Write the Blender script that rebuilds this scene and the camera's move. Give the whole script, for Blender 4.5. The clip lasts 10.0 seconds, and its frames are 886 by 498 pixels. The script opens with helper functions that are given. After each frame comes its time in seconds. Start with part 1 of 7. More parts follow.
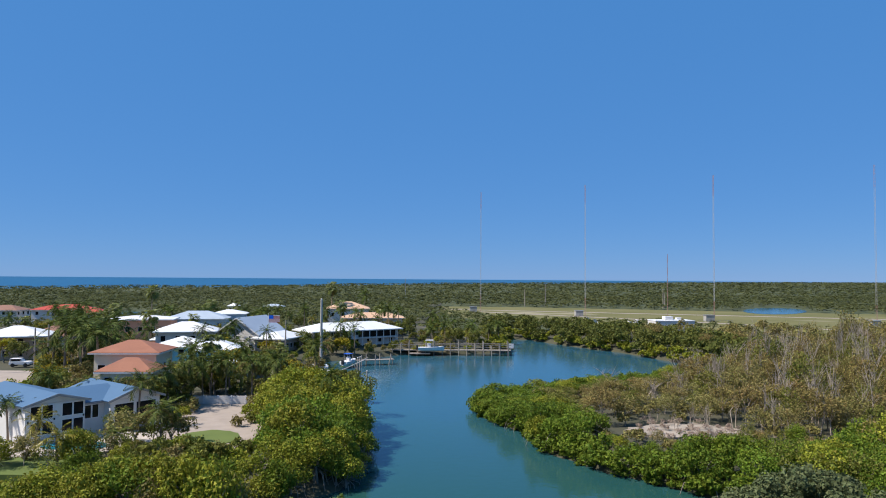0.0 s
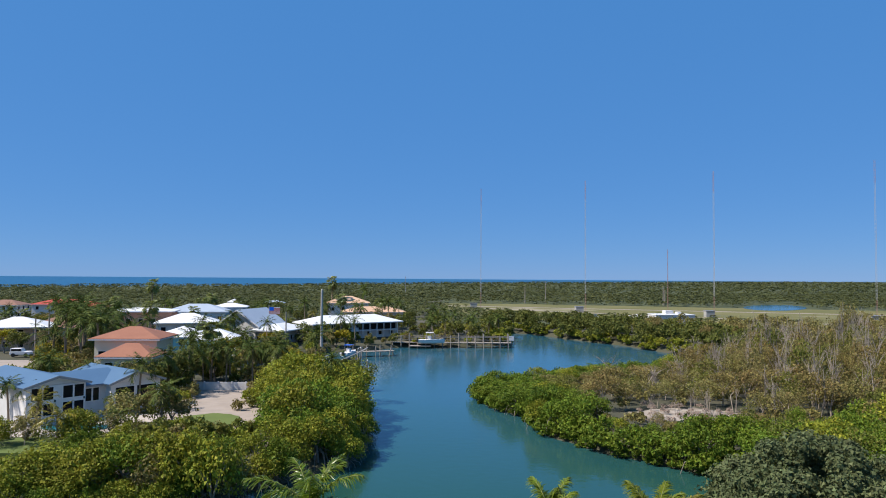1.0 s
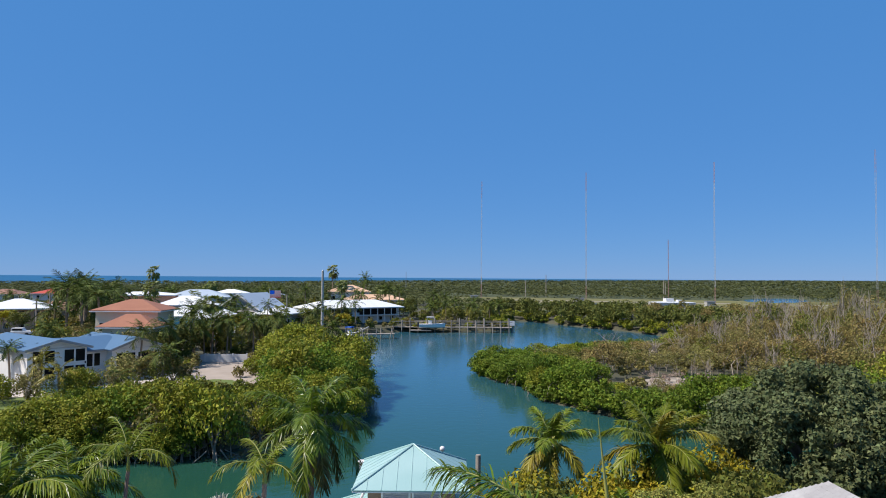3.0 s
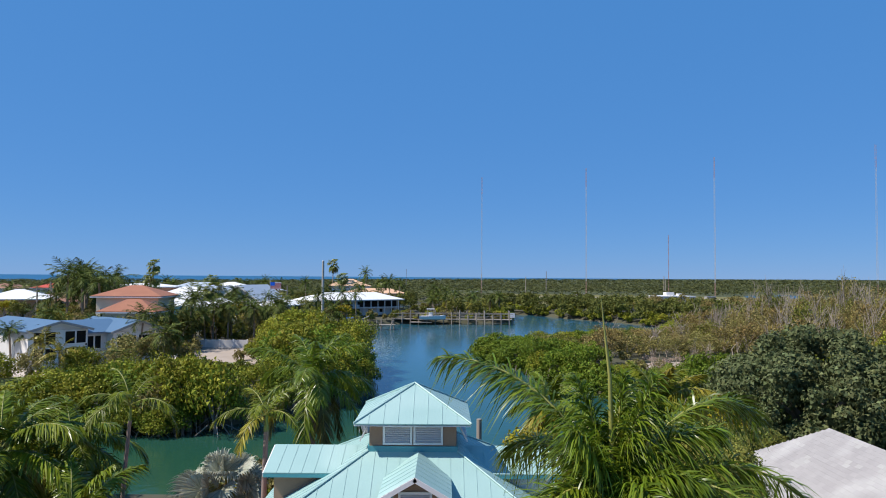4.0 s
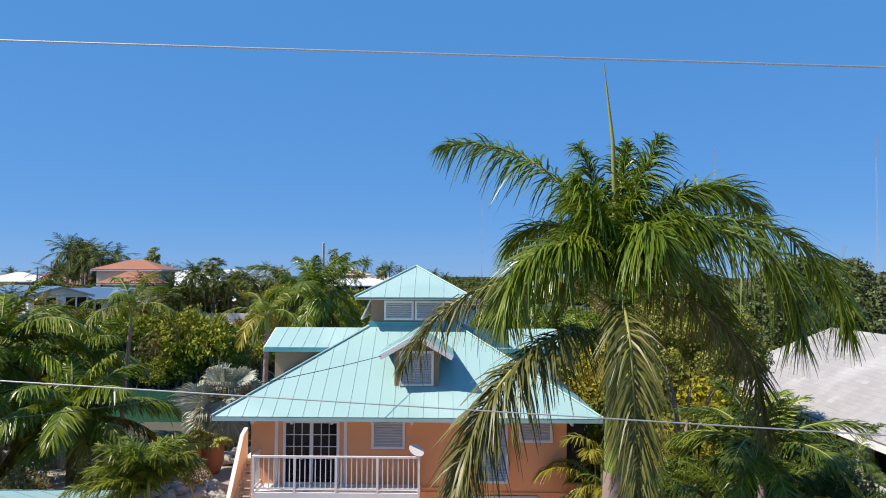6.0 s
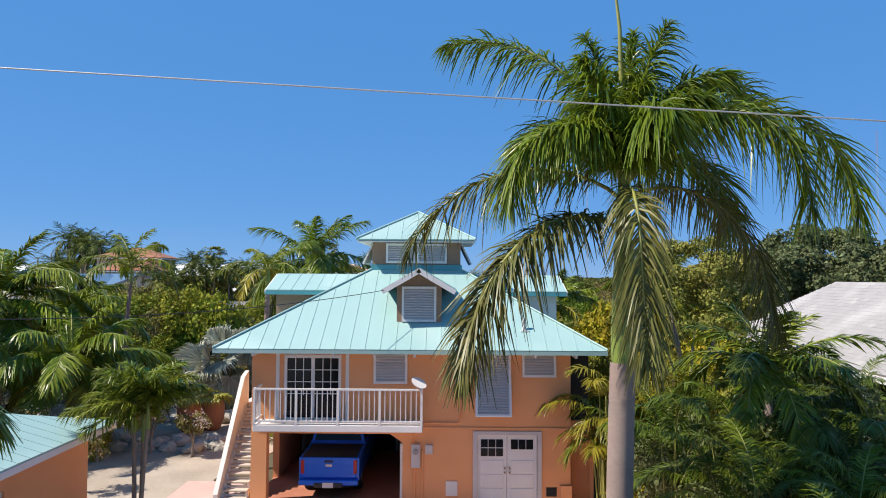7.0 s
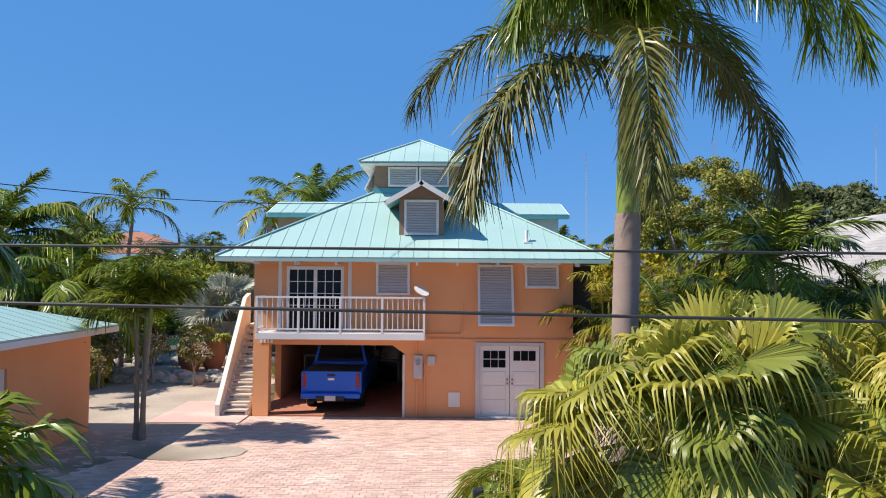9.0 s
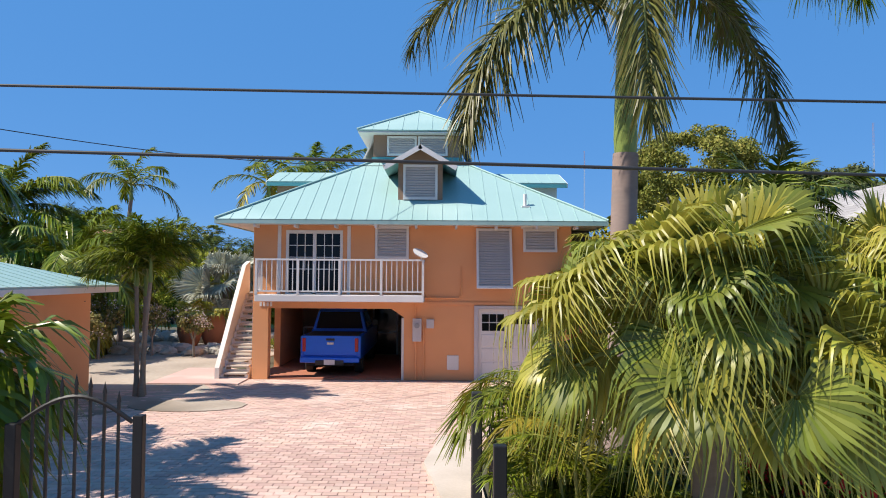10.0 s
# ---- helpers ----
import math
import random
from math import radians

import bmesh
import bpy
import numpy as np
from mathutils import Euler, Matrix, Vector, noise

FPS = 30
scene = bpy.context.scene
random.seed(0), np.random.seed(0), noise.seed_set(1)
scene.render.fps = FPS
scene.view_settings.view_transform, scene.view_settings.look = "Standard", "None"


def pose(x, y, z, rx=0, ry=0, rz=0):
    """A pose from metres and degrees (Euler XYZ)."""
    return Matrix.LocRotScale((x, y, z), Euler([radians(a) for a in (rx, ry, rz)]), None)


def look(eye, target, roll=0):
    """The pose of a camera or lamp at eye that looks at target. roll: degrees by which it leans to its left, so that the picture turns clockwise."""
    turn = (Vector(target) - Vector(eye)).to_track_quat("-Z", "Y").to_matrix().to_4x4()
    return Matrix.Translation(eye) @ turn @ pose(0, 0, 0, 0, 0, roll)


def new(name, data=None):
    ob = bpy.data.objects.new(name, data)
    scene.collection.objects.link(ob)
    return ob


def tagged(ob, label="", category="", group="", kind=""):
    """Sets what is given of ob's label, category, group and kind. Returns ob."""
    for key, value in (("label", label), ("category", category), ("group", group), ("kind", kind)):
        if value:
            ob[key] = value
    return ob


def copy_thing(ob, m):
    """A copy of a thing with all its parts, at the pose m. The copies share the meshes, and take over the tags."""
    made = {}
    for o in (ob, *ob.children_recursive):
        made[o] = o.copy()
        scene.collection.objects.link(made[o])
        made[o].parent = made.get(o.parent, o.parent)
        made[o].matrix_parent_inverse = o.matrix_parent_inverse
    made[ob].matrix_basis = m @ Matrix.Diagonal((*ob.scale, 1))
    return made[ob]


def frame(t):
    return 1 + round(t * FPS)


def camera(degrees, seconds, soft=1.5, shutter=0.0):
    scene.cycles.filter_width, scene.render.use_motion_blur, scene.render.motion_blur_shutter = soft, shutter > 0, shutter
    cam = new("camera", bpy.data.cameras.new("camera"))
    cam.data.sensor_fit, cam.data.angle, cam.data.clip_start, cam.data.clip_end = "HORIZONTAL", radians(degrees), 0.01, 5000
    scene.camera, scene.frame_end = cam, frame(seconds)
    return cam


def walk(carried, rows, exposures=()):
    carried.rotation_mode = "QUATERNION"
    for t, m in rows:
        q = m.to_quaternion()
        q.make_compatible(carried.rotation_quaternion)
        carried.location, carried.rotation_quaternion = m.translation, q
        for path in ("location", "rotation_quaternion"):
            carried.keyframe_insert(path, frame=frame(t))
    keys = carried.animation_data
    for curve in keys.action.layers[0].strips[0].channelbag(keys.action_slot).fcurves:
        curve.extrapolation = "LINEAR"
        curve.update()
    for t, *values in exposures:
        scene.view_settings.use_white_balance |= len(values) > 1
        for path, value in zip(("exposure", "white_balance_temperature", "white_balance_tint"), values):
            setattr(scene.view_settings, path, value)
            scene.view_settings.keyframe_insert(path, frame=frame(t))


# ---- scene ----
cam = camera(64.0, 10.0, soft=1.0)
# seconds, x, y, z, pitch, yaw, lean: a drone that sinks straight down in front of the house
ROWS = [
    (0.0, 0.000, 0.000, 21.498, 2.278, -0.000, -0.408),
    (0.5, -0.023, 0.032, 20.408, 2.277, -0.004, -0.413),
    (1.0, -0.045, 0.072, 19.332, 2.272, 0.006, -0.411),
    (1.5, -0.050, 0.130, 18.274, 2.261, 0.017, -0.403),
    (2.0, -0.065, 0.177, 17.189, 2.256, 0.031, -0.401),
    (2.5, -0.075, 0.212, 16.068, 2.255, 0.034, -0.406),
    (4.0, -0.126, 0.273, 12.760, 2.211, 0.051, -0.411),
    (4.5, -0.137, 0.299, 11.693, 2.205, 0.049, -0.401),
    (5.0, -0.133, 0.330, 10.639, 2.198, 0.053, -0.390),
    (5.5, -0.122, 0.368, 9.588, 2.195, 0.055, -0.382),
    (7.0, -0.197, 0.735, 6.607, 2.238, 0.088, -0.403),
    (7.5, -0.213, 0.796, 5.800, 2.248, 0.090, -0.413),
    (8.0, -0.241, 0.852, 5.158, 2.253, 0.073, -0.422),
    (8.5, -0.269, 0.860, 4.601, 2.254, 0.043, -0.428),
    (9.0, -0.283, 0.850, 4.040, 2.248, -0.001, -0.430),
    (9.5, -0.276, 0.824, 3.499, 2.238, -0.058, -0.419),
    (10.0, -0.284, 0.808, 2.998, 2.223, -0.122, -0.407),
]
walk(cam, [(t, pose(x, y, z, 90 + pitch, lean, yaw)) for t, x, y, z, pitch, yaw, lean in ROWS],
     exposures=((0.0, 0.58, 6500, 10), (2.5, 0.58, 6500, 10), (4.5, 0.64, 6520, 10), (5.5, 0.75, 6620, 10), (7.5, 0.84, 6720, 10), (10.0, 0.86, 6740, 10)))

# ---- light ----
SUN = Vector((-0.62, -0.14, 0.785)).normalized()
sun_data = bpy.data.lights.new("sun", "SUN")
sun_data.energy, sun_data.angle, sun_data.color = 4.1, radians(0.53), (1.0, 0.94, 0.86)
sun = new("sun", sun_data)
sun.matrix_basis = look(SUN * 300, (0, 0, 0))
world = bpy.data.worlds.new("sky")
scene.world = world
world.use_nodes = True
wn, wl = world.node_tree.nodes, world.node_tree.links
sky = wn.new("ShaderNodeTexSky")
sky.sky_type, sky.sun_disc = "NISHITA", False
sky.sun_elevation, sky.sun_rotation = math.asin(SUN.z), math.atan2(SUN.x, SUN.y)
sky.altitude, sky.air_density, sky.dust_density, sky.ozone_density = 0, 0.7, 0.0, 4.0
blue = wn.new("ShaderNodeMix")
blue.data_type = "RGBA"
blue.inputs[0].default_value = 0.84
blue.inputs[7].default_value = (0.395, 1.64, 4.15, 1)
wl.new(sky.outputs[0], blue.inputs[6])
wl.new(blue.outputs[2], wn["Background"].inputs[0])
wn["Background"].inputs[1].default_value = 0.1


# ---- materials ----
def material(name, c1, c2=None, rough=0.7, scale=4.0, fine=40.0, bump=0.0, metal=0.0, island=0.0, obj=0.0, trans=0.0, spec=0.5, stretch=(1, 1, 1), c3=None, c3at=0.62):
    """Colour between c1 and c2 by a broad and a fine noise; island, obj: variation from piece to piece and thing to thing."""
    m = bpy.data.materials.new(name)
    m.use_nodes = True
    n, l = m.node_tree.nodes, m.node_tree.links
    bsdf = n["Principled BSDF"]
    bsdf.inputs["Roughness"].default_value = rough
    bsdf.inputs["Metallic"].default_value = metal
    bsdf.inputs["Specular IOR Level"].default_value = spec
    co = n.new("ShaderNodeTexCoord")
    mp = n.new("ShaderNodeMapping")
    mp.inputs["Scale"].default_value = stretch
    l.new(co.outputs["Object"], mp.inputs["Vector"])
    big, small = n.new("ShaderNodeTexNoise"), n.new("ShaderNodeTexNoise")
    big.inputs["Scale"].default_value, small.inputs["Scale"].default_value = scale, fine
    big.inputs["Detail"].default_value, small.inputs["Detail"].default_value = 5, 3
    for k in (big, small):
        l.new(mp.outputs[0], k.inputs["Vector"])
    both = n.new("ShaderNodeMath")
    both.operation = "MULTIPLY_ADD"
    l.new(small.outputs[0], both.inputs[0])
    both.inputs[1].default_value = 0.45
    l.new(big.outputs[0], both.inputs[2])
    ramp = n.new("ShaderNodeMapRange")
    ramp.inputs[1].default_value, ramp.inputs[2].default_value = 0.42, 1.02
    l.new(both.outputs[0], ramp.inputs[0])
    mix = n.new("ShaderNodeMix")
    mix.data_type = "RGBA"
    c2 = c2 or tuple(0.72 * v for v in c1)
    mix.inputs[6].default_value, mix.inputs[7].default_value = (*c1, 1), (*c2, 1)
    l.new(ramp.outputs[0], mix.inputs[0])
    out = mix.outputs[2]
    if c3:
        patch = n.new("ShaderNodeTexNoise")
        patch.inputs["Scale"].default_value = scale * 0.45
        l.new(mp.outputs[0], patch.inputs["Vector"])
        edge = n.new("ShaderNodeMapRange")
        edge.inputs[1].default_value, edge.inputs[2].default_value = c3at - 0.06, c3at + 0.06
        l.new(patch.outputs[0], edge.inputs[0])
        m3 = n.new("ShaderNodeMix")
        m3.data_type = "RGBA"
        l.new(edge.outputs[0], m3.inputs[0])
        l.new(out, m3.inputs[6])
        m3.inputs[7].default_value = (*c3, 1)
        out = m3.outputs[2]
    for amount, node, socket in ((island, "ShaderNodeNewGeometry", "Random Per Island"), (obj, "ShaderNodeObjectInfo", "Random")):
        if not amount:
            continue
        src, hsv = n.new(node), n.new("ShaderNodeHueSaturation")
        for socket_in, low, high in (("Value", 1 - amount, 1 + amount), ("Hue", 0.5 - 0.05 * amount, 0.5 + 0.05 * amount)):
            r = n.new("ShaderNodeMapRange")
            r.inputs[3].default_value, r.inputs[4].default_value = low, high
            if socket_in == "Hue":
                w = n.new("ShaderNodeMath")
                w.operation = "FRACT"
                ml = n.new("ShaderNodeMath")
                ml.operation = "MULTIPLY"
                ml.inputs[1].default_value = 7.31
                l.new(src.outputs[socket], ml.inputs[0])
                l.new(ml.outputs[0], w.inputs[0])
                l.new(w.outputs[0], r.inputs[0])
            else:
                l.new(src.outputs[socket], r.inputs[0])
            l.new(r.outputs[0], hsv.inputs[socket_in])
        l.new(out, hsv.inputs["Color"])
        out = hsv.outputs[0]
    l.new(out, bsdf.inputs["Base Color"])
    if bump:
        b = n.new("ShaderNodeBump")
        b.inputs["Strength"].default_value = min(1.0, bump * 4)
        b.inputs["Distance"].default_value = bump
        l.new(both.outputs[0], b.inputs["Height"])
        l.new(b.outputs[0], bsdf.inputs["Normal"])
    if trans:
        tr, ms = n.new("ShaderNodeBsdfTranslucent"), n.new("ShaderNodeMixShader")
        l.new(out, tr.inputs["Color"])
        ms.inputs[0].default_value = trans
        l.new(bsdf.outputs[0], ms.inputs[1])
        l.new(tr.outputs[0], ms.inputs[2])
        l.new(ms.outputs[0], n["Material Output"].inputs["Surface"])
    return m


def water_material(name, c1, c2, scale, bump, rough, canal=None):
    """canal: the greener colour of the narrow canal, which turns into c1 and c2 on the open lagoon."""
    m = material(name, c1, c2, rough, scale=0.02, fine=0.15)
    n, l = m.node_tree.nodes, m.node_tree.links
    bsdf = n["Principled BSDF"]
    bsdf.inputs["IOR"].default_value = 1.333
    if canal:
        pos, span, dye = n.new("ShaderNodeSeparateXYZ"), n.new("ShaderNodeMapRange"), n.new("ShaderNodeMix")
        l.new(n["Texture Coordinate"].outputs["Object"], pos.inputs[0])
        span.inputs[1].default_value, span.inputs[2].default_value = 55, 125
        l.new(pos.outputs[1], span.inputs[0])
        dye.data_type = "RGBA"
        dye.inputs[6].default_value = (*canal, 1)
        l.new(span.outputs[0], dye.inputs[0])
        l.new(bsdf.inputs["Base Color"].links[0].from_socket, dye.inputs[7])
        l.new(dye.outputs[2], bsdf.inputs["Base Color"])
    co = n["Texture Coordinate"]
    w = n.new("ShaderNodeTexNoise")
    w.inputs["Scale"].default_value, w.inputs["Detail"].default_value = scale, 4
    l.new(co.outputs["Object"], w.inputs["Vector"])
    b = n.new("ShaderNodeBump")
    b.inputs["Strength"].default_value, b.inputs["Distance"].default_value = 1.0, bump
    l.new(w.outputs[0], b.inputs["Height"])
    l.new(b.outputs[0], bsdf.inputs["Normal"])
    return m


M = {}
M["water"] = water_material("canal_water", (0.026, 0.098, 0.118), (0.024, 0.092, 0.142), 0.9, 0.03, 0.12, (0.016, 0.066, 0.04))
M["sea"] = water_material("open_sea", (0.012, 0.10, 0.19), (0.01, 0.075, 0.16), 0.12, 0.5, 0.35)
M["soil"] = material("soil", (0.085, 0.075, 0.045), (0.05, 0.052, 0.026), 0.95, 0.12, 1.6, 0.05, c3=(0.15, 0.125, 0.09), c3at=0.68)
M["sand"] = material("yard_sand", (0.44, 0.37, 0.30), (0.27, 0.22, 0.17), 0.95, 0.5, 9, 0.04, c3=(0.19, 0.155, 0.115), c3at=0.6)
M["field"] = material("dry_grass_field", (0.20, 0.18, 0.085), (0.13, 0.13, 0.055), 0.95, 0.03, 0.4, 0.05, spec=0.03, c3=(0.36, 0.31, 0.22), c3at=0.66)
M["lawn"] = material("lawn_grass", (0.13, 0.165, 0.032), (0.09, 0.125, 0.022), 0.9, 0.3, 12, 0.03)
M["gravel"] = material("pale_gravel", (0.40, 0.325, 0.265), (0.31, 0.25, 0.20), 0.95, 0.6, 20, 0.02)
M["paver"] = material("pink_paver", (0.53, 0.36, 0.30), (0.47, 0.305, 0.255), 0.85, 1.2, 30, 0.005, island=0.14, obj=0.12, c3=(0.56, 0.42, 0.36), c3at=0.62)
M["paver_cream"] = material("cream_paver", (0.565, 0.40, 0.335), (0.50, 0.345, 0.29), 0.85, 1.2, 30, 0.005, island=0.14, obj=0.12)
M["joint"] = material("joint_sand", (0.52, 0.36, 0.30), (0.47, 0.32, 0.265), 0.95, 2, 30)
M["kerb"] = material("kerb_concrete", (0.55, 0.47, 0.40), (0.43, 0.365, 0.30), 0.9, 1.5, 25, 0.01)
M["stucco"] = material("orange_stucco", (0.83, 0.385, 0.18), (0.76, 0.345, 0.155), 0.9, 0.7, 60, 0.006, c3=(0.70, 0.31, 0.14), c3at=0.68)
M["teal"] = material("teal_painted_metal", (0.325, 0.48, 0.455), (0.29, 0.44, 0.415), 0.5, 0.6, 14, 0.0, metal=0.05, spec=0.35, c3=(0.375, 0.52, 0.49), c3at=0.6)
M["teal_dark"] = material("teal_flashing_and_shade", (0.09, 0.33, 0.36), (0.07, 0.27, 0.30), 0.45, 1, 20)
M["white"] = material("white_paint", (0.78, 0.75, 0.73), (0.70, 0.66, 0.63), 0.55, 1.2, 30, 0.001)
M["louver"] = material("pale_louver_paint", (0.60, 0.56, 0.56), (0.52, 0.48, 0.48), 0.6, 2, 30)
M["plaster"] = material("white_plaster", (0.74, 0.71, 0.67), (0.62, 0.58, 0.54), 0.9, 0.5, 20, 0.003, obj=0.05)
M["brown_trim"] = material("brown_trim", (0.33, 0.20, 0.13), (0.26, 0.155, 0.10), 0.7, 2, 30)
M["dark"] = material("dark_interior", (0.035, 0.03, 0.03), (0.02, 0.018, 0.018), 0.8, 1, 10)
M["carport_tile"] = material("red_clay_tile", (0.42, 0.165, 0.095), (0.33, 0.12, 0.07), 0.75, 1.5, 20, 0.003)
M["black_metal"] = material("black_iron", (0.008, 0.008, 0.009), (0.014, 0.014, 0.014), 0.5, 6, 60, spec=0.3)
M["grey_metal"] = material("galvanised_grey", (0.36, 0.35, 0.35), (0.29, 0.28, 0.28), 0.5, 4, 40, metal=0.3)
M["blue_car"] = material("blue_car_paint", (0.014, 0.15, 0.78), (0.012, 0.13, 0.70), 0.25, 0.5, 8, metal=0.15)
M["rubber"] = material("black_rubber", (0.015, 0.015, 0.016), (0.025, 0.025, 0.025), 0.85, 6, 50)
M["bumper"] = material("dark_bumper", (0.04, 0.04, 0.045), (0.03, 0.03, 0.03), 0.45, 5, 40, metal=0.3)
M["red_lamp"] = material("red_lamp_plastic", (0.45, 0.02, 0.015), (0.38, 0.015, 0.012), 0.25, 5, 40)
M["chrome"] = material("chrome", (0.6, 0.6, 0.62), (0.5, 0.5, 0.52), 0.15, 5, 40, metal=1.0)
M["glass"] = material("dark_window_glass", (0.010, 0.012, 0.015), (0.007, 0.009, 0.012), 0.08, 0.6, 4, spec=0.2)
M["terracotta_pot"] = material("terracotta", (0.38, 0.16, 0.085), (0.28, 0.115, 0.06), 0.85, 2, 25, 0.006)
M["rock"] = material("limestone_rock", (0.48, 0.44, 0.38), (0.27, 0.25, 0.21), 0.95, 1.4, 12, 0.05, obj=0.15)
M["wood"] = material("weathered_wood", (0.36, 0.31, 0.26), (0.23, 0.195, 0.16), 0.9, 1.5, 30, 0.01, stretch=(1, 1, 0.2), obj=0.12)
M["bark"] = material("grey_bark", (0.30, 0.255, 0.215), (0.18, 0.15, 0.12), 0.95, 1.5, 18, 0.02, stretch=(1, 1, 0.4), obj=0.1)
M["palm_bark"] = material("palm_bark", (0.32, 0.24, 0.205), (0.22, 0.16, 0.138), 0.9, 0.8, 9, 0.012, stretch=(1, 1, 2.2), c3=(0.19, 0.16, 0.145), c3at=0.66)
M["brown_bark"] = material("brown_palm_bark", (0.33, 0.25, 0.18), (0.21, 0.155, 0.11), 0.95, 1.2, 12, 0.02, stretch=(1, 1, 2.5))
M["dry_brush"] = material("dry_brush", (0.40, 0.30, 0.23), (0.28, 0.21, 0.16), 0.95, 1.0, 8, island=0.25)
M["dead_wood"] = material("bleached_dead_wood", (0.43, 0.355, 0.28), (0.29, 0.235, 0.185), 0.95, 1.5, 14, 0.01, obj=0.15)
M["crownshaft"] = material("green_crownshaft", (0.17, 0.24, 0.045), (0.23, 0.27, 0.06), 0.45, 1.5, 8, stretch=(1, 1, 0.2))
leaf = lambda name, c1, c2, **k: material(name, c1, c2, **{**dict(rough=0.62, scale=0.35, fine=2.2, island=0.42, obj=0.16, trans=0.25, spec=0.14), **k})
M["mangrove"] = leaf("mangrove_leaves", (0.29, 0.285, 0.028), (0.165, 0.195, 0.022))
M["mangrove_bright"] = leaf("bright_mangrove_leaves", (0.165, 0.215, 0.022), (0.095, 0.15, 0.015))
M["mangrove_far"] = leaf("far_mangrove_leaves", (0.135, 0.135, 0.028), (0.08, 0.098, 0.02))
M["olive"] = leaf("olive_scrub_leaves", (0.27, 0.225, 0.075), (0.175, 0.155, 0.05))
M["brown_scrub"] = leaf("brown_scrub_leaves", (0.27, 0.2, 0.065), (0.19, 0.15, 0.055))
M["grey_green"] = leaf("grey_green_leaves", (0.165, 0.185, 0.078), (0.105, 0.13, 0.052))
M["tree_leaf"] = leaf("tree_leaves", (0.2, 0.195, 0.038), (0.115, 0.135, 0.024))
M["pale_leaf"] = leaf("pale_green_leaves", (0.29, 0.28, 0.06), (0.18, 0.20, 0.04))
M["yellow_leaf"] = leaf("yellow_green_leaves", (0.36, 0.27, 0.015), (0.21, 0.20, 0.018))
M["forest"] = leaf("forest_canopy", (0.135, 0.14, 0.048), (0.085, 0.098, 0.033), scale=0.012, fine=0.1, island=0.14, obj=0.0)
M["forest_floor"] = material("forest_floor", (0.08, 0.088, 0.028), (0.055, 0.064, 0.02), 0.95, 0.01, 0.2)
frondm = lambda name, c1, c2, **k: material(name, c1, c2, **{**dict(rough=0.42, scale=0.8, fine=5, island=0.3, obj=0.12, trans=0.18, spec=0.25), **k})
M["royal"] = frondm("royal_palm_leaflets", (0.185, 0.24, 0.018), (0.09, 0.145, 0.011), rough=0.32, spec=0.45, trans=0.34)
M["royal_dry"] = frondm("browning_palm_leaflets", (0.17, 0.15, 0.035), (0.085, 0.10, 0.022), rough=0.4, spec=0.3)
M["coco"] = frondm("coconut_leaflets", (0.19, 0.23, 0.014), (0.10, 0.15, 0.01), rough=0.34, spec=0.35)
M["coco_far"] = leaf("far_palm_leaflets", (0.10, 0.125, 0.02), (0.06, 0.085, 0.014), trans=0.1)
M["coco_yellow"] = frondm("yellowing_leaflets", (0.30, 0.24, 0.02), (0.18, 0.18, 0.02))
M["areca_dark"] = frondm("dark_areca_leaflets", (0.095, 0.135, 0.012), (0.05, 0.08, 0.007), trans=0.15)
M["areca"] = frondm("areca_leaflets", (0.20, 0.225, 0.016), (0.10, 0.135, 0.01), trans=0.3)
M["fan"] = frondm("fan_palm_blade", (0.42, 0.375, 0.055), (0.22, 0.225, 0.03), rough=0.4, spec=0.5, trans=0.28)
M["fan_dark"] = frondm("dark_fan_palm_blade", (0.22, 0.235, 0.035), (0.12, 0.15, 0.022), rough=0.4, spec=0.45, trans=0.28)
M["fan_yellow"] = frondm("yellow_fan_palm_blade", (0.40, 0.31, 0.05), (0.27, 0.25, 0.04))
M["silver"] = frondm("silver_fan_palm_blade", (0.50, 0.50, 0.39), (0.35, 0.36, 0.28))
M["rachis"] = material("palm_rib", (0.30, 0.28, 0.06), (0.20, 0.21, 0.05), 0.5, 3, 20)
M["flower_red"] = material("red_petals", (0.60, 0.03, 0.03), (0.5, 0.02, 0.03), 0.6, 5, 30, trans=0.2)
M["flower_white"] = material("pale_blossoms", (0.62, 0.52, 0.46), (0.5, 0.38, 0.33), 0.7, 5, 30, trans=0.2)
M["shingle"] = material("grey_shingle", (0.33, 0.312, 0.305), (0.28, 0.265, 0.26), 0.9, 0.8, 25, 0.004, island=0.05, obj=0.04, c3=(0.37, 0.355, 0.345), c3at=0.6)
M["shingle_pale"] = material("new_pale_shingle", (0.375, 0.36, 0.345), (0.33, 0.315, 0.305), 0.9, 2, 25, obj=0.05)
M["blue_roof"] = material("blue_metal_roof", (0.085, 0.165, 0.265), (0.07, 0.14, 0.235), 0.55, 0.25, 6, metal=0.05)
M["clay_roof"] = material("clay_tile_roof", (0.36, 0.15, 0.085), (0.27, 0.105, 0.06), 0.85, 0.4, 4, 0.03)
M["peach_roof"] = material("peach_tile_roof", (0.66, 0.42, 0.27), (0.55, 0.34, 0.21), 0.85, 0.3, 3, 0.03)
M["red_roof"] = material("red_metal_roof", (0.50, 0.07, 0.035), (0.42, 0.055, 0.03), 0.6, 0.2, 3)
M["brown_roof"] = material("brown_shingle_roof", (0.30, 0.155, 0.105), (0.22, 0.11, 0.075), 0.9, 0.4, 5, 0.02)
M["white_roof"] = material("white_metal_roof", (0.80, 0.79, 0.77), (0.72, 0.71, 0.69), 0.5, 0.3, 5)
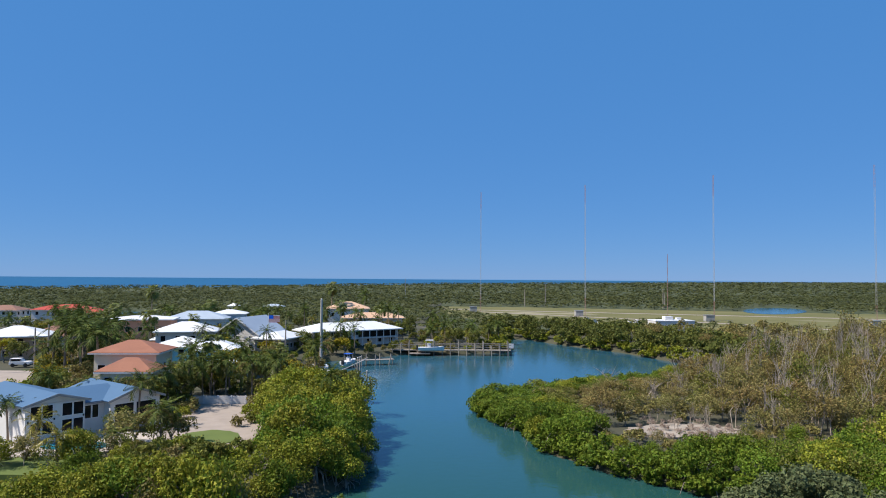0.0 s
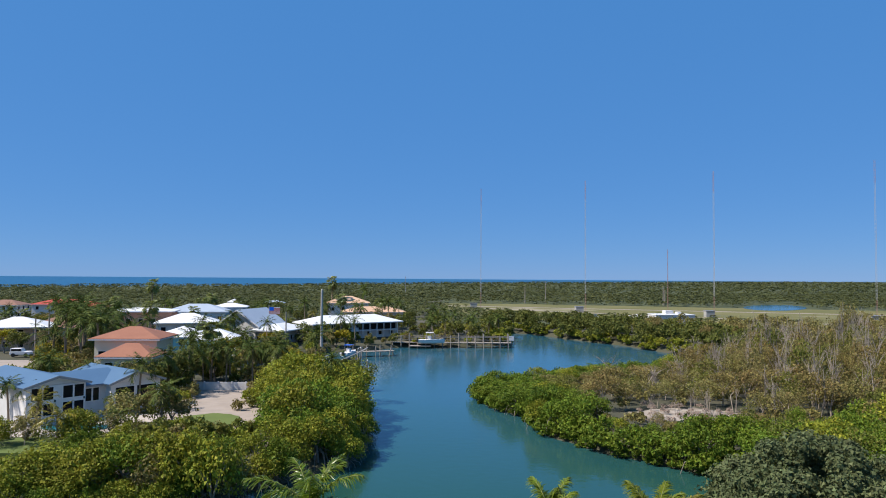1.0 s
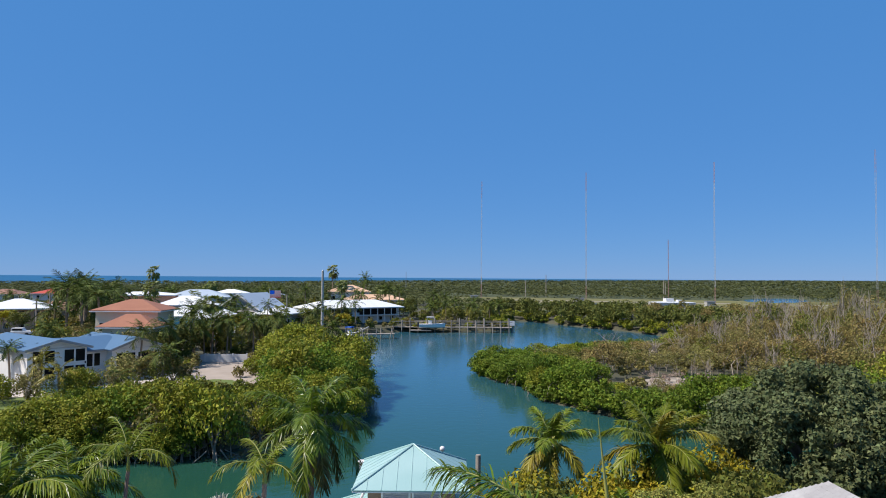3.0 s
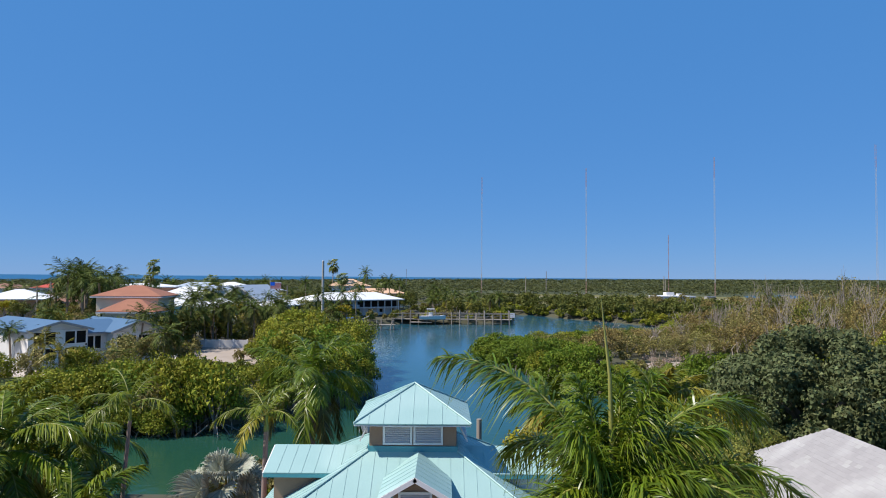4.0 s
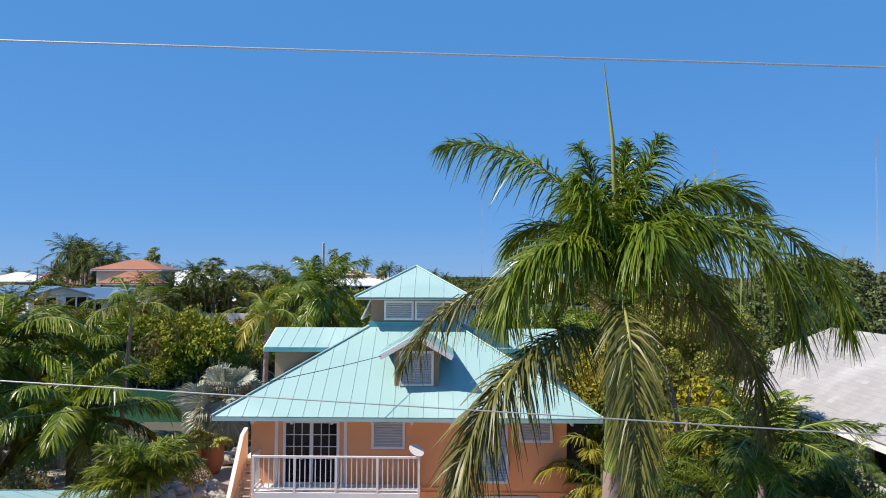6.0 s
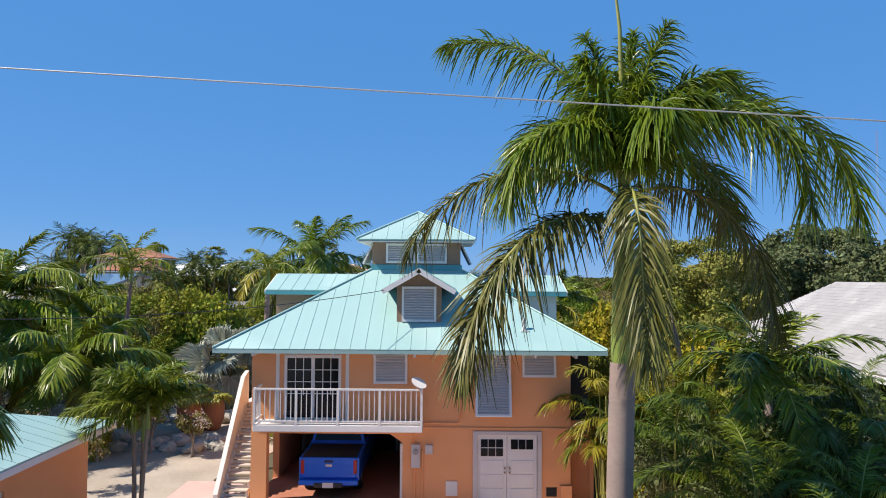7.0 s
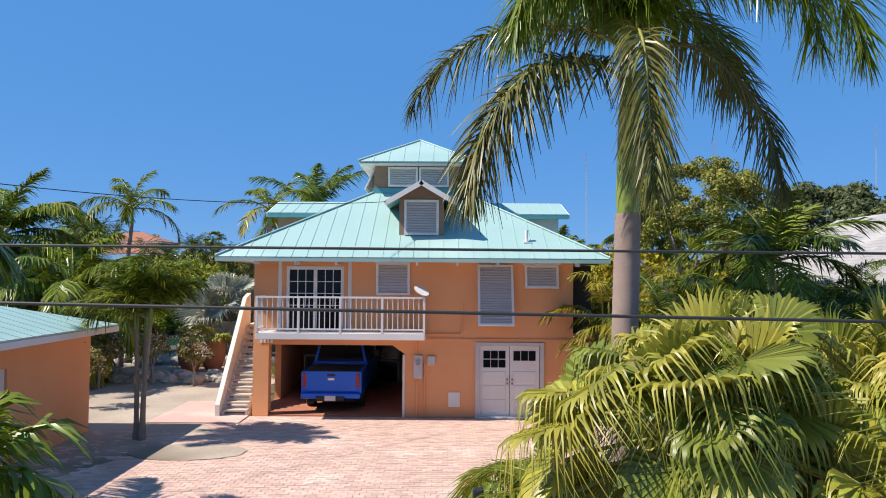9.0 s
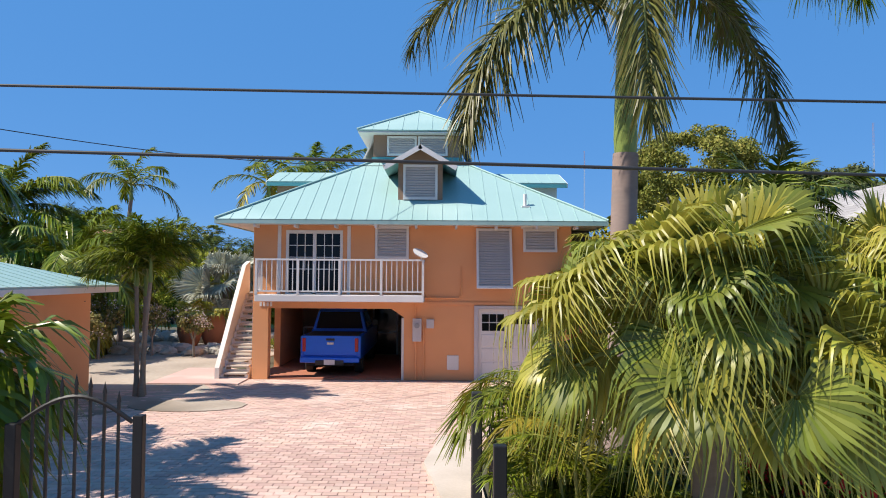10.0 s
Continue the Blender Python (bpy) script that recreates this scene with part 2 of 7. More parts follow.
M["grey_blue_roof"] = material("grey_blue_metal_roof", (0.44, 0.49, 0.54), (0.37, 0.42, 0.48), 0.5, 0.3, 5)
M["pale_blue_wall"] = material("pale_blue_wall", (0.50, 0.62, 0.70), (0.42, 0.54, 0.62), 0.85, 0.5, 10)
M["cream_wall"] = material("cream_wall", (0.80, 0.69, 0.50), (0.72, 0.61, 0.44), 0.85, 0.5, 10)
M["aqua_wall"] = material("aqua_wall", (0.28, 0.58, 0.66), (0.22, 0.50, 0.58), 0.85, 0.5, 10)
M["salmon_wall"] = material("salmon_wall", (0.78, 0.38, 0.24), (0.68, 0.32, 0.20), 0.85, 0.5, 10)
M["pool"] = water_material("pool_water", (0.02, 0.20, 0.24), (0.02, 0.16, 0.21), 2.0, 0.004, 0.05)
M["tower_red"] = material("tower_red_paint", (0.42, 0.24, 0.20), (0.36, 0.20, 0.17), 0.6, 1, 10)
M["tower_white"] = material("tower_white_paint", (0.46, 0.45, 0.45), (0.40, 0.39, 0.39), 0.6, 1, 10)
M["concrete"] = material("grey_concrete", (0.42, 0.40, 0.37), (0.33, 0.31, 0.28), 0.95, 0.6, 12, 0.01)
M["cable"] = material("black_cable", (0.012, 0.012, 0.013), (0.03, 0.03, 0.03), 0.6, 3, 30)
M["bare_wire"] = material("weathered_aluminium_wire", (0.45, 0.44, 0.43), (0.36, 0.35, 0.34), 0.5, 3, 30, metal=0.5)


# ---- builders ----
def thing(name, label, category, at=(0, 0, 0), rz=0.0, group="", kind=""):
    ob = new(name)
    ob.empty_display_size = 0.2
    ob.matrix_basis = pose(*at, 0, 0, rz)
    return tagged(ob, label, category, group, kind)


def mesh_from(name, geo, mat, smooth=False, flat=False):
    """geo: (vertices, faces); faces a list of index lists or an (n, k) array."""
    verts, faces = geo
    me = bpy.data.meshes.new(name)
    if isinstance(faces, np.ndarray):
        k = faces.shape[1]
        me.vertices.add(len(verts))
        me.vertices.foreach_set("co", np.asarray(verts, dtype=np.float32).ravel())
        me.loops.add(faces.size)
        me.loops.foreach_set("vertex_index", faces.astype(np.int32).ravel())
        me.polygons.add(len(faces))
        me.polygons.foreach_set("loop_start", np.arange(0, faces.size, k, dtype=np.int32))
        me.update(calc_edges=True)
    else:
        me.from_pydata([tuple(v) for v in verts], [], faces)
    if smooth or flat:
        me.polygons.foreach_set("use_smooth", [not flat] * len(me.polygons))
    me.materials.append(mat)
    return me


def part(name, geo, mat, parent=None, label="", smooth=False, bevel=0.0, kind="", flat=False):
    """One mesh object under a thing or a part."""
    me = mesh_from(name, geo, mat, smooth, flat)
    if bevel:
        bm = bmesh.new()
        bm.from_mesh(me)
        bmesh.ops.recalc_face_normals(bm, faces=bm.faces)
        bmesh.ops.bevel(bm, geom=[e for e in bm.edges if e.calc_face_angle(0) > 0.5], offset=bevel, segments=2, profile=0.5, affect="EDGES", clamp_overlap=True)
        bm.to_mesh(me)
        bm.free()
    ob = new(name, me)
    ob.parent = parent
    if label or kind:
        tagged(ob, label, kind=kind)
    return ob


def join(*geos):
    verts, faces = [], []
    for v, f in geos:
        k = len(verts)
        verts += [tuple(p) for p in v]
        faces += [[i + k for i in q] for q in f]
    return verts, faces


def box(x0, x1, y0, y1, z0, z1):
    v = [(x, y, z) for z in (z0, z1) for y in (y0, y1) for x in (x0, x1)]
    return v, [[0, 2, 3, 1], [4, 5, 7, 6], [0, 1, 5, 4], [2, 6, 7, 3], [0, 4, 6, 2], [1, 3, 7, 5]]


def moved(geo, m):
    return [tuple(m @ Vector(v)) for v in geo[0]], geo[1]


def prism(poly, z0, z1):
    """A flat outline (counter-clockwise) drawn up from z0 to z1."""
    n = len(poly)
    v = [(x, y, z0) for x, y in poly] + [(x, y, z1) for x, y in poly]
    return v, [list(range(n))[::-1], list(range(n, 2 * n))] + [[i, (i + 1) % n, n + (i + 1) % n, n + i] for i in range(n)]


def tube(path, radius, n=8, cap=True):
    """A round bar along a path; radius one number or one for each point."""
    path = [Vector(p) for p in path]
    rad = [float(r) for r in radius] if isinstance(radius, (list, tuple)) else [float(radius)] * len(path)
    verts, faces = [], []
    side = None
    for i, p in enumerate(path):
        t = (path[min(i + 1, len(path) - 1)] - path[max(i - 1, 0)]).normalized()
        if side is None:
            side = t.orthogonal().normalized()
        side = (side - t * side.dot(t)).normalized()
        up = t.cross(side)
        verts += [tuple(p + rad[i] * (math.cos(a) * side + math.sin(a) * up)) for a in (2 * math.pi * k / n for k in range(n))]
    for i in range(len(path) - 1):
        faces += [[i * n + k, i * n + (k + 1) % n, (i + 1) * n + (k + 1) % n, (i + 1) * n + k] for k in range(n)]
    if cap:
        faces += [list(range(n))[::-1], list(range((len(path) - 1) * n, len(path) * n))]
    return verts, faces


def slab(corners, thick):
    """A plate of that thickness below three or four corners."""
    c = [Vector(p) for p in corners]
    nrm = (c[1] - c[0]).cross(c[2] - c[0]).normalized()
    if nrm.z < 0:
        c.reverse()
        nrm = -nrm
    n = len(c)
    v = [tuple(p) for p in c] + [tuple(p - nrm * thick) for p in c]
    return v, [list(range(n)), list(range(n, 2 * n))[::-1]] + [[i, n + i, n + (i + 1) % n, (i + 1) % n] for i in range(n)]


def lerp(a, b, t):
    return Vector(a) * (1 - t) + Vector(b) * t


def seams(e0, e1, r0, r1, pitch=0.42, height=0.012, width=0.022):
    """Standing seams of a metal roof plane: eave e0 to e1, upper edge r0 to r1, run straight up the slope."""
    e0, e1, r0, r1 = map(Vector, (e0, e1, r0, r1))
    u = (e1 - e0).normalized()
    length = (e1 - e0).length
    nrm = u.cross((r0 + r1) / 2 - (e0 + e1) / 2).normalized()
    if nrm.z < 0:
        nrm = -nrm
    up = nrm.cross(u).normalized()
    if up.z < 0:
        up = -up
    a, b, h = (r0 - e0).dot(u), (r1 - e0).dot(u), (r0 - e0).dot(up)
    out = []
    count = max(1, int(length / pitch))
    for i in range(1, count):
        s = length * i / count
        top = h
        if s < a:
            top = h * s / max(a, 1e-6)
        elif s > b:
            top = h * (length - s) / max(length - b, 1e-6)
        if top < 0.1:
            continue
        p, q = e0 + u * s, e0 + u * s + up * top
        w = u * width / 2
        v = [p - w, p + w, q + w, q - w]
        v = [tuple(k) for k in v] + [tuple(k + nrm * height) for k in v]
        out.append((v, [[4, 5, 6, 7], [0, 1, 5, 4], [1, 2, 6, 5], [2, 3, 7, 6], [3, 0, 4, 7]]))
    return out


def curve_points(p0, p1, sag, n=24):
    return [(*(lerp(p0, p1, i / n).to_2d()), lerp(p0, p1, i / n).z - sag * 4 * (i / n) * (1 - i / n)) for i in range(n + 1)]


# ---- ground and water ----
WATER_Z = -1.2
SHORE = [(-320, 44.5), (-30, 44.2), (10, 45), (34, 47), (48, 54), (42, 66), (30, 72), (24.7, 78.8), (19.7, 83.6), (13.5, 93.6), (12.3, 105), (7.9, 113),
         (5.6, 121), (8, 126), (20, 134), (40, 147), (60, 161), (73, 178), (64, 192), (55, 217), (41, 240), (32, 260), (21, 264), (17, 250),
         (21, 232), (18, 214), (-13, 207), (-20, 198), (-31, 190), (-38, 173), (-34, 158), (-22, 151), (-16, 143), (-11.5, 112), (-9.8, 96), (-9.2, 85), (-11, 76), (-16, 71), (-23, 63.5), (-60, 62), (-320, 60)]


def shore_distance(px, py):
    """Metres from the shore line; above zero on the water."""
    px, py = np.asarray(px, float), np.asarray(py, float)
    best = np.full(px.shape, 1e9)
    inside = np.zeros(px.shape, bool)
    for (x0, y0), (x1, y1) in zip(SHORE, SHORE[1:] + SHORE[:1]):
        dx, dy = x1 - x0, y1 - y0
        t = np.clip(((px - x0) * dx + (py - y0) * dy) / (dx * dx + dy * dy), 0, 1)
        best = np.minimum(best, np.hypot(px - x0 - t * dx, py - y0 - t * dy))
        cross = (y0 > py) != (y1 > py)
        inside ^= cross & (px < (x1 - x0) * (py - y0) / ((y1 - y0) or 1e-9) + x0)
    return np.where(inside, best, -best)


def ground_z(px, py):
    px, py = np.asarray(px, float), np.asarray(py, float)
    d = shore_distance(px, py)
    land = -d
    rise = np.clip((land - 3) / 14, 0, 1) * np.where(py > 55, np.where(px < 0, 1.05, 0.5), 0.0)
    z = np.where(d > 0, WATER_Z - np.clip(0.5 * d, 0, 2.5), WATER_Z + np.clip(land * 0.9, 0, 1.17) + rise)
    z = z - 0.02 * np.clip(py - 600, 0, 60)
    return np.where(py > 640, np.minimum(z, -0.8), z)


def axis(*runs):
    return np.unique(np.concatenate([np.arange(a, b + 1e-6, s) for a, b, s in runs]))


gx = axis((-3600, -400, 400), (-400, -120, 20), (-120, 100, 2.0), (100, 400, 15), (400, 3600, 400))
gy = axis((-120, 0, 20), (0, 40, 5), (40, 270, 2.0), (270, 700, 15), (700, 1000, 60))
GX, GY = np.meshgrid(gx, gy)
rng0 = np.random.default_rng(3)
GZ = ground_z(GX, GY) + np.where(GY > 62, rng0.normal(0, 0.05, GX.shape), 0)
gv = np.stack([GX, GY, GZ], -1).reshape(-1, 3)
idx = np.arange(gv.shape[0]).reshape(GX.shape)
gf = np.stack([idx[:-1, :-1], idx[:-1, 1:], idx[1:, 1:], idx[1:, :-1]], -1).reshape(-1, 4)
tagged(part("ground", (gv, gf), M["soil"], smooth=True), "sandy soil and leaf litter of the low shore", "ground", kind="structure")
tagged(part("water", ([(-3000, 40, WATER_Z), (3000, 40, WATER_Z), (3000, 900, WATER_Z), (-3000, 900, WATER_Z)], [[0, 1, 2, 3]]), M["water"]),
       "calm teal and blue canal water", "water", kind="structure")
tagged(part("sea", ([(-4800, 880, -1.25), (4800, 880, -1.25), (4800, 4800, 6.0), (-4800, 4800, 6.0)], [[0, 1, 2, 3]]), M["sea"]),
       "deep blue open sea along the horizon", "sea", kind="structure")
# low wooded land between the town and the sea
far_land = [(-1200, 880), (3600, 880), (3600, 4300), (2300, 4250), (900, 3100), (250, 2300), (0, 2050), (-300, 1500), (-620, 1060), (-1200, 900)]
for outline in ([(-3600, 640), (3600, 640), (3600, 880), (-3600, 880)], far_land):
    tagged(part("far_shore", ([(x, y, -0.7 + max(0, y - 880) * 0.00185) for x, y in outline], [list(range(len(outline)))]), M["forest_floor"]), "dark wooded ground reaching to the sea", "ground", kind="structure")
field = [(-8, 440), (20, 330), (60, 300), (110, 290), (150, 268), (240, 262), (340, 300), (340, 415), (250, 436), (150, 470), (60, 500), (0, 506)]
tagged(part("field", ([(x, y, 0.76) for x, y in field], [list(range(len(field)))]), M["field"]), "flat field of dry olive grass with sandy patches", "field", kind="structure")
for k, (path, w) in enumerate(([[(-40, 462), (0, 462), (60, 440), (150, 408), (330, 340)], 3.0], [[(22, 430), (74, 384), (126, 338), (172, 285), (215, 268)], 2.4])):
    v = []
    for i, (x, y) in enumerate(path):
        a, b = path[max(i - 1, 0)], path[min(i + 1, len(path) - 1)]
        nx, ny = -(b[1] - a[1]), b[0] - a[0]
        q = math.hypot(nx, ny)
        v += [(x - nx / q * w, y - ny / q * w, 0.80), (x + nx / q * w, y + ny / q * w, 0.80)]
    tagged(part("road", (v, [[2 * i, 2 * i + 2, 2 * i + 3, 2 * i + 1] for i in range(len(path) - 1)]), M["gravel"]), "pale sandy track across the field", "road", kind="structure")
pond = [(0.467 * (470 + 48 * math.sin(a)) + 21 * math.cos(a), 470 + 48 * math.sin(a), 0.86) for a in np.linspace(0, 2 * math.pi, 20, endpoint=False)]
tagged(part("water", (pond, [list(range(20))]), M["water"]), "blue pond beside the field", "pond", kind="structure")
pond = [(-185 + 40 * math.cos(a), 372 + 22 * math.sin(a), 1.34) for a in np.linspace(0, 2 * math.pi, 20, endpoint=False)]
tagged(part("water", (pond, [list(range(20))]), M["water"]), "blue inlet behind the houses", "pond", kind="structure")


for z, wood_floor in ((1.26, [(-700, 262), (-60, 300), (-13, 251), (-13, 655), (-700, 655)]), (0.70, [(-13, 251), (0, 262), (20, 272), (60, 290), (240, 262), (700, 262), (700, 655), (-13, 655)])):
    tagged(part("woodland_floor", ([(x, y, z) for x, y in wood_floor], [list(range(len(wood_floor)))]), M["forest_floor"]), "dark leaf litter under the low woods", "ground", kind="structure")


def patch(name, outline, z, mat, label, category, thick=0.05):
    return tagged(part(name, prism(outline, z - thick, z), mat), label, category, kind="structure")


def ellipse(cx, cy, a, b, n=28, wob=0.0, seed=1):
    r = random.Random(seed)
    return [(cx + a * math.cos(t) * (1 + r.uniform(-wob, wob)), cy + b * math.sin(t) * (1 + r.uniform(-wob, wob))) for t in (2 * math.pi * k / n for k in range(n))]


# the yard: sand at the side, joints under the pavers, kerbs and beds
patch("yard", [(-24, 12), (-9.2, 12), (-6.2, 19.4), (-6.9, 20.6), (-7.6, 24), (-5.6, 31), (-5.6, 33.4), (-30, 33.4)], 0.0, M["sand"], "raked pale sand yard beside the house", "yard")
patch("drive_bed", [(-9.6, 5.2), (0.15, 5.2), (0.15, 12.6), (1.2, 14.2), (5.4, 15.5), (5.4, 22.2), (-5.0, 22.2), (-7.6, 24.4), (-6.9, 20.6), (-6.2, 19.4), (-9.4, 19.4)], -0.012, M["joint"], "sanded joints of the paved drive", "drive")
patch("drive_edge", ellipse(-6.1, 17.2, 1.35, 0.75, wob=0.04), 0.014, M["sand"], "round sand bed in the drive at the palm's foot", "planting bed")
kerb = [(-0.05, 5.2), (-0.12, 9.5), (-0.55, 12.2), (-0.3, 14.0), (0.3, 14.2), (0.25, 12.6), (0.35, 9.5), (0.4, 5.2)]
patch("kerb", kerb[::-1], 0.05, M["kerb"], "pale concrete kerb along the planting bed", "kerb", 0.1)
patch("street", [(-60, -40), (60, -40), (60, 4.6), (-60, 4.6)], 0.0, M["concrete"], "plain pale street in front of the gate", "street")
patch("lawn", ellipse(-29.3, 89.0, 3.9, 4.6, wob=0.05), 1.33, M["lawn"], "short green lawn by the water", "lawn", 0.6)
patch("lawn", ellipse(-44, 76, 8, 3.6, wob=0.05), 1.25, M["lawn"], "short green lawn by the hedge", "lawn", 0.6)
patch("terrace", [(-36.5, 86), (-33, 83), (-24, 84), (-22, 96.5), (-24, 113), (-41, 113), (-38, 98)], 1.25, M["gravel"], "pale gravel terrace by the lawn", "terrace", 0.6)
patch("terrace", [(-54, 79), (-41, 80), (-35, 85), (-36, 94), (-52, 90)], 1.28, M["kerb"], "pale paved terrace round a pool", "terrace", 0.6)
patch("pool", ellipse(-43.3, 84.6, 4.0, 2.0), 1.34, M["pool"], "small turquoise swimming pool", "pool", 0.1)
patch("lane", [(-130, 118), (-62, 118), (-58, 126), (-66, 150), (-130, 150)], 1.25, M["gravel"], "pale gravel lane and parking", "lane", 0.6)
patch("clearing", ellipse(34, 99, 7.2, 5.0, 40, wob=0.22), 0.6, M["sand"], "bare pale sand clearing among dead trees", "clearing", 0.3)
patch("clearing", ellipse(56, 90, 7, 2.6, 36, wob=0.25), 0.6, M["sand"], "bare pale sand strip among scrub", "clearing", 0.3)


# ---- the orange house ----
HX, HY = -1.13, 26.05
house = thing("house", "orange stucco house on two floors with a teal metal roof", "house", (HX, HY, 0))
EV, EZ, SL = 5.5, 4.57, 0.565
top = lambda d: EZ + (EV - d) * SL
W0, W1 = -4.62, 4.62
wt = 0.2


def wall_grid(us, vs, holes, t0, t1, across="y"):
    """A wall with openings as one closed mesh: cut lines along it (us) and up (vs); holes: cells (i, j) left out."""
    verts, faces, idx = [], [], {}

    def vid(i, j, k):
        if (i, j, k) not in idx:
            idx[i, j, k] = len(verts)
            u, w, t = us[i], vs[j], (t0, t1)[k]
            verts.append((u, t, w) if across == "y" else (t, u, w))
        return idx[i, j, k]

    solid = {(i, j) for i in range(len(us) - 1) for j in range(len(vs) - 1)} - set(holes)
    for i, j in solid:
        faces.append([vid(i, j, 0), vid(i + 1, j, 0), vid(i + 1, j + 1, 0), vid(i, j + 1, 0)])
        faces.append([vid(i, j + 1, 1), vid(i + 1, j + 1, 1), vid(i + 1, j, 1), vid(i, j, 1)])
        for di, dj, a, b in ((-1, 0, (0, 0), (0, 1)), (1, 0, (1, 1), (1, 0)), (0, -1, (1, 0), (0, 0)), (0, 1, (0, 1), (1, 1))):
            if (i + di, j + dj) not in solid:
                (ax, ay), (bx, by) = a, b
                faces.append([vid(i + ax, j + ay, 0), vid(i + bx, j + by, 0), vid(i + bx, j + by, 1), vid(i + ax, j + ay, 1)])
    return verts, faces


front_us, front_vs = [W0, -4.17, -3.68, -2.03, -0.23, 1.90, 3.68, W1], [0, 2.05, 2.08, 2.4, 4.32, 4.52]
front_wall = wall_grid(front_us, front_vs, [(1, 0), (2, 0), (3, 0), (5, 0), (5, 1), (2, 3)], W0, W0 + wt)
part("corner_bracket", ([(-0.23, W0, 2.05), (-0.6, W0, 2.05), (-0.23, W0, 1.8), (-0.23, W0 + wt, 2.05), (-0.6, W0 + wt, 2.05), (-0.23, W0 + wt, 1.8)], [[0, 1, 2], [3, 5, 4], [1, 4, 5, 2], [0, 2, 5, 3]]), M["stucco"], house)
part("wall", front_wall, M["stucco"], house, "orange stucco front wall")
part("wall", wall_grid([W0 + wt, -1.9, -1.54, 1.4, W1], [0, 2.2, 4.52], [(0, 0)], W0, W0 + wt, "x"), M["stucco"], house)
part("carport_column", box(W0 + 0.001, W0 + 0.43, W0 + wt, W0 + 0.43, 0, 2.2), M["stucco"], house)
part("wall", box(W1 - wt, W1, W0 + wt, W1, 0, 4.52), M["stucco"], house)
part("wall", box(W0 + wt, W1 - wt, W1 - wt, W1, 0, 4.52), M["stucco"], house)
part("inner_wall", box(-0.23, -0.03, W0 + wt, 1.8, 0, 2.2), M["stucco"], house)
# brown in place of stucco: the interior's shade is put into the colour
part("inner_wall", box(W0 + wt, -0.23, 1.8, 2.0, 0, 2.2), M["brown_trim"], house, "carport back wall, browned for the shade inside")
part("upper_floor", box(W0 + wt, W1 - wt, W0 + wt, W1 - wt, 2.2, 2.4), M["plaster"], house)
part("carport_floor", box(W0 + 0.02, -0.23, W0 + 0.02, 1.8, -0.02, 0.025), M["carport_tile"], house, "red clay tile carport floor")
screen = part("screen_door", join(box(-1.75, -1.68, 1.74, 1.8, 0, 2.0), box(-0.85, -0.78, 1.74, 1.8, 0, 2.0), box(-1.75, -0.78, 1.74, 1.8, 1.93, 2.0), box(-1.75, -0.78, 1.74, 1.8, 0.85, 0.92)), M["grey_metal"], house, "grey framed screen door")
part("pane", box(-1.68, -0.85, 1.76, 1.79, 0.05, 1.93), M["glass"], screen)
part("shelf", join(box(-4.3, -3.3, 1.3, 1.78, 1.05, 1.09), box(-4.3, -4.25, 1.3, 1.78, 0.03, 1.05), box(-3.35, -3.3, 1.3, 1.78, 0.03, 1.05)), M["white"], house, "white shelf in the carport")
part("band", box(-0.23, W1, W0 - 0.03, W0, 2.18, 2.26), M["stucco"], house)
part("pilaster", box(4.32, W1 + 0.03, W0 - 0.07, W0, 0, 0.62), M["stucco"], house)
part("jamb", box(-0.30, -0.23, W0 - 0.03, W0 + wt, 0, 1.78), M["plaster"], house, "pale corner board of the carport")


def louvered(name, parent, w, h, slat_pitch=0.075, mat="louver", frame_w=0.07, back=True, prop=0.0):
    """A shutter standing at its lower middle; prop leans its foot outwards."""
    sh = part(name, join(box(-w / 2, -w / 2 + frame_w, -0.05, 0, 0, h), box(w / 2 - frame_w, w / 2, -0.05, 0, 0, h), box(-w / 2 + frame_w, w / 2 - frame_w, -0.05, 0, 0, frame_w), box(-w / 2 + frame_w, w / 2 - frame_w, -0.05, 0, h - frame_w, h)), M["white"], parent)
    count = int((h - 2 * frame_w) / slat_pitch)
    me = mesh_from("slat", moved(box(-w / 2 + frame_w, w / 2 - frame_w, -0.028, 0.028, -0.005, 0.005), pose(0, 0, 0, 42, 0, 0)), M[mat])
    for i in range(count):
        s = new("slat", me)
        s.parent = sh
        s.location = (0, -0.022, frame_w + (i + 0.5) * (h - 2 * frame_w) / count)
    if back:
        part("backing", box(-w / 2 + frame_w, w / 2 - frame_w, 0.0, 0.012, frame_w, h - frame_w), M["louver"], sh)
    return sh


for xx, zz, w, h, tilt in ((-0.60, 3.50, 0.98, 0.95, 0), (2.36, 2.66, 1.03, 1.80, 16), (3.70, 3.72, 0.98, 0.68, 7)):
    s = louvered("shutter", house, w, h)
    foot = math.sin(radians(tilt)) * h
    s.matrix_basis = pose(xx, W0 - 0.02 - foot, zz, -tilt, 0, 0)
    tagged(s, "white louvered hurricane shutter propped open at its foot" if tilt else "closed white louvered shutter")
    part("lintel", box(xx - w / 2 - 0.06, xx + w / 2 + 0.06, W0 - 0.05, W0, zz + h, zz + h + 0.07), M["white"], house)
    if tilt:
        part("window", box(xx - w / 2 + 0.08, xx + w / 2 - 0.08, W0 - 0.02, W0, zz + 0.12, zz + h - 0.05), M["glass"], house)

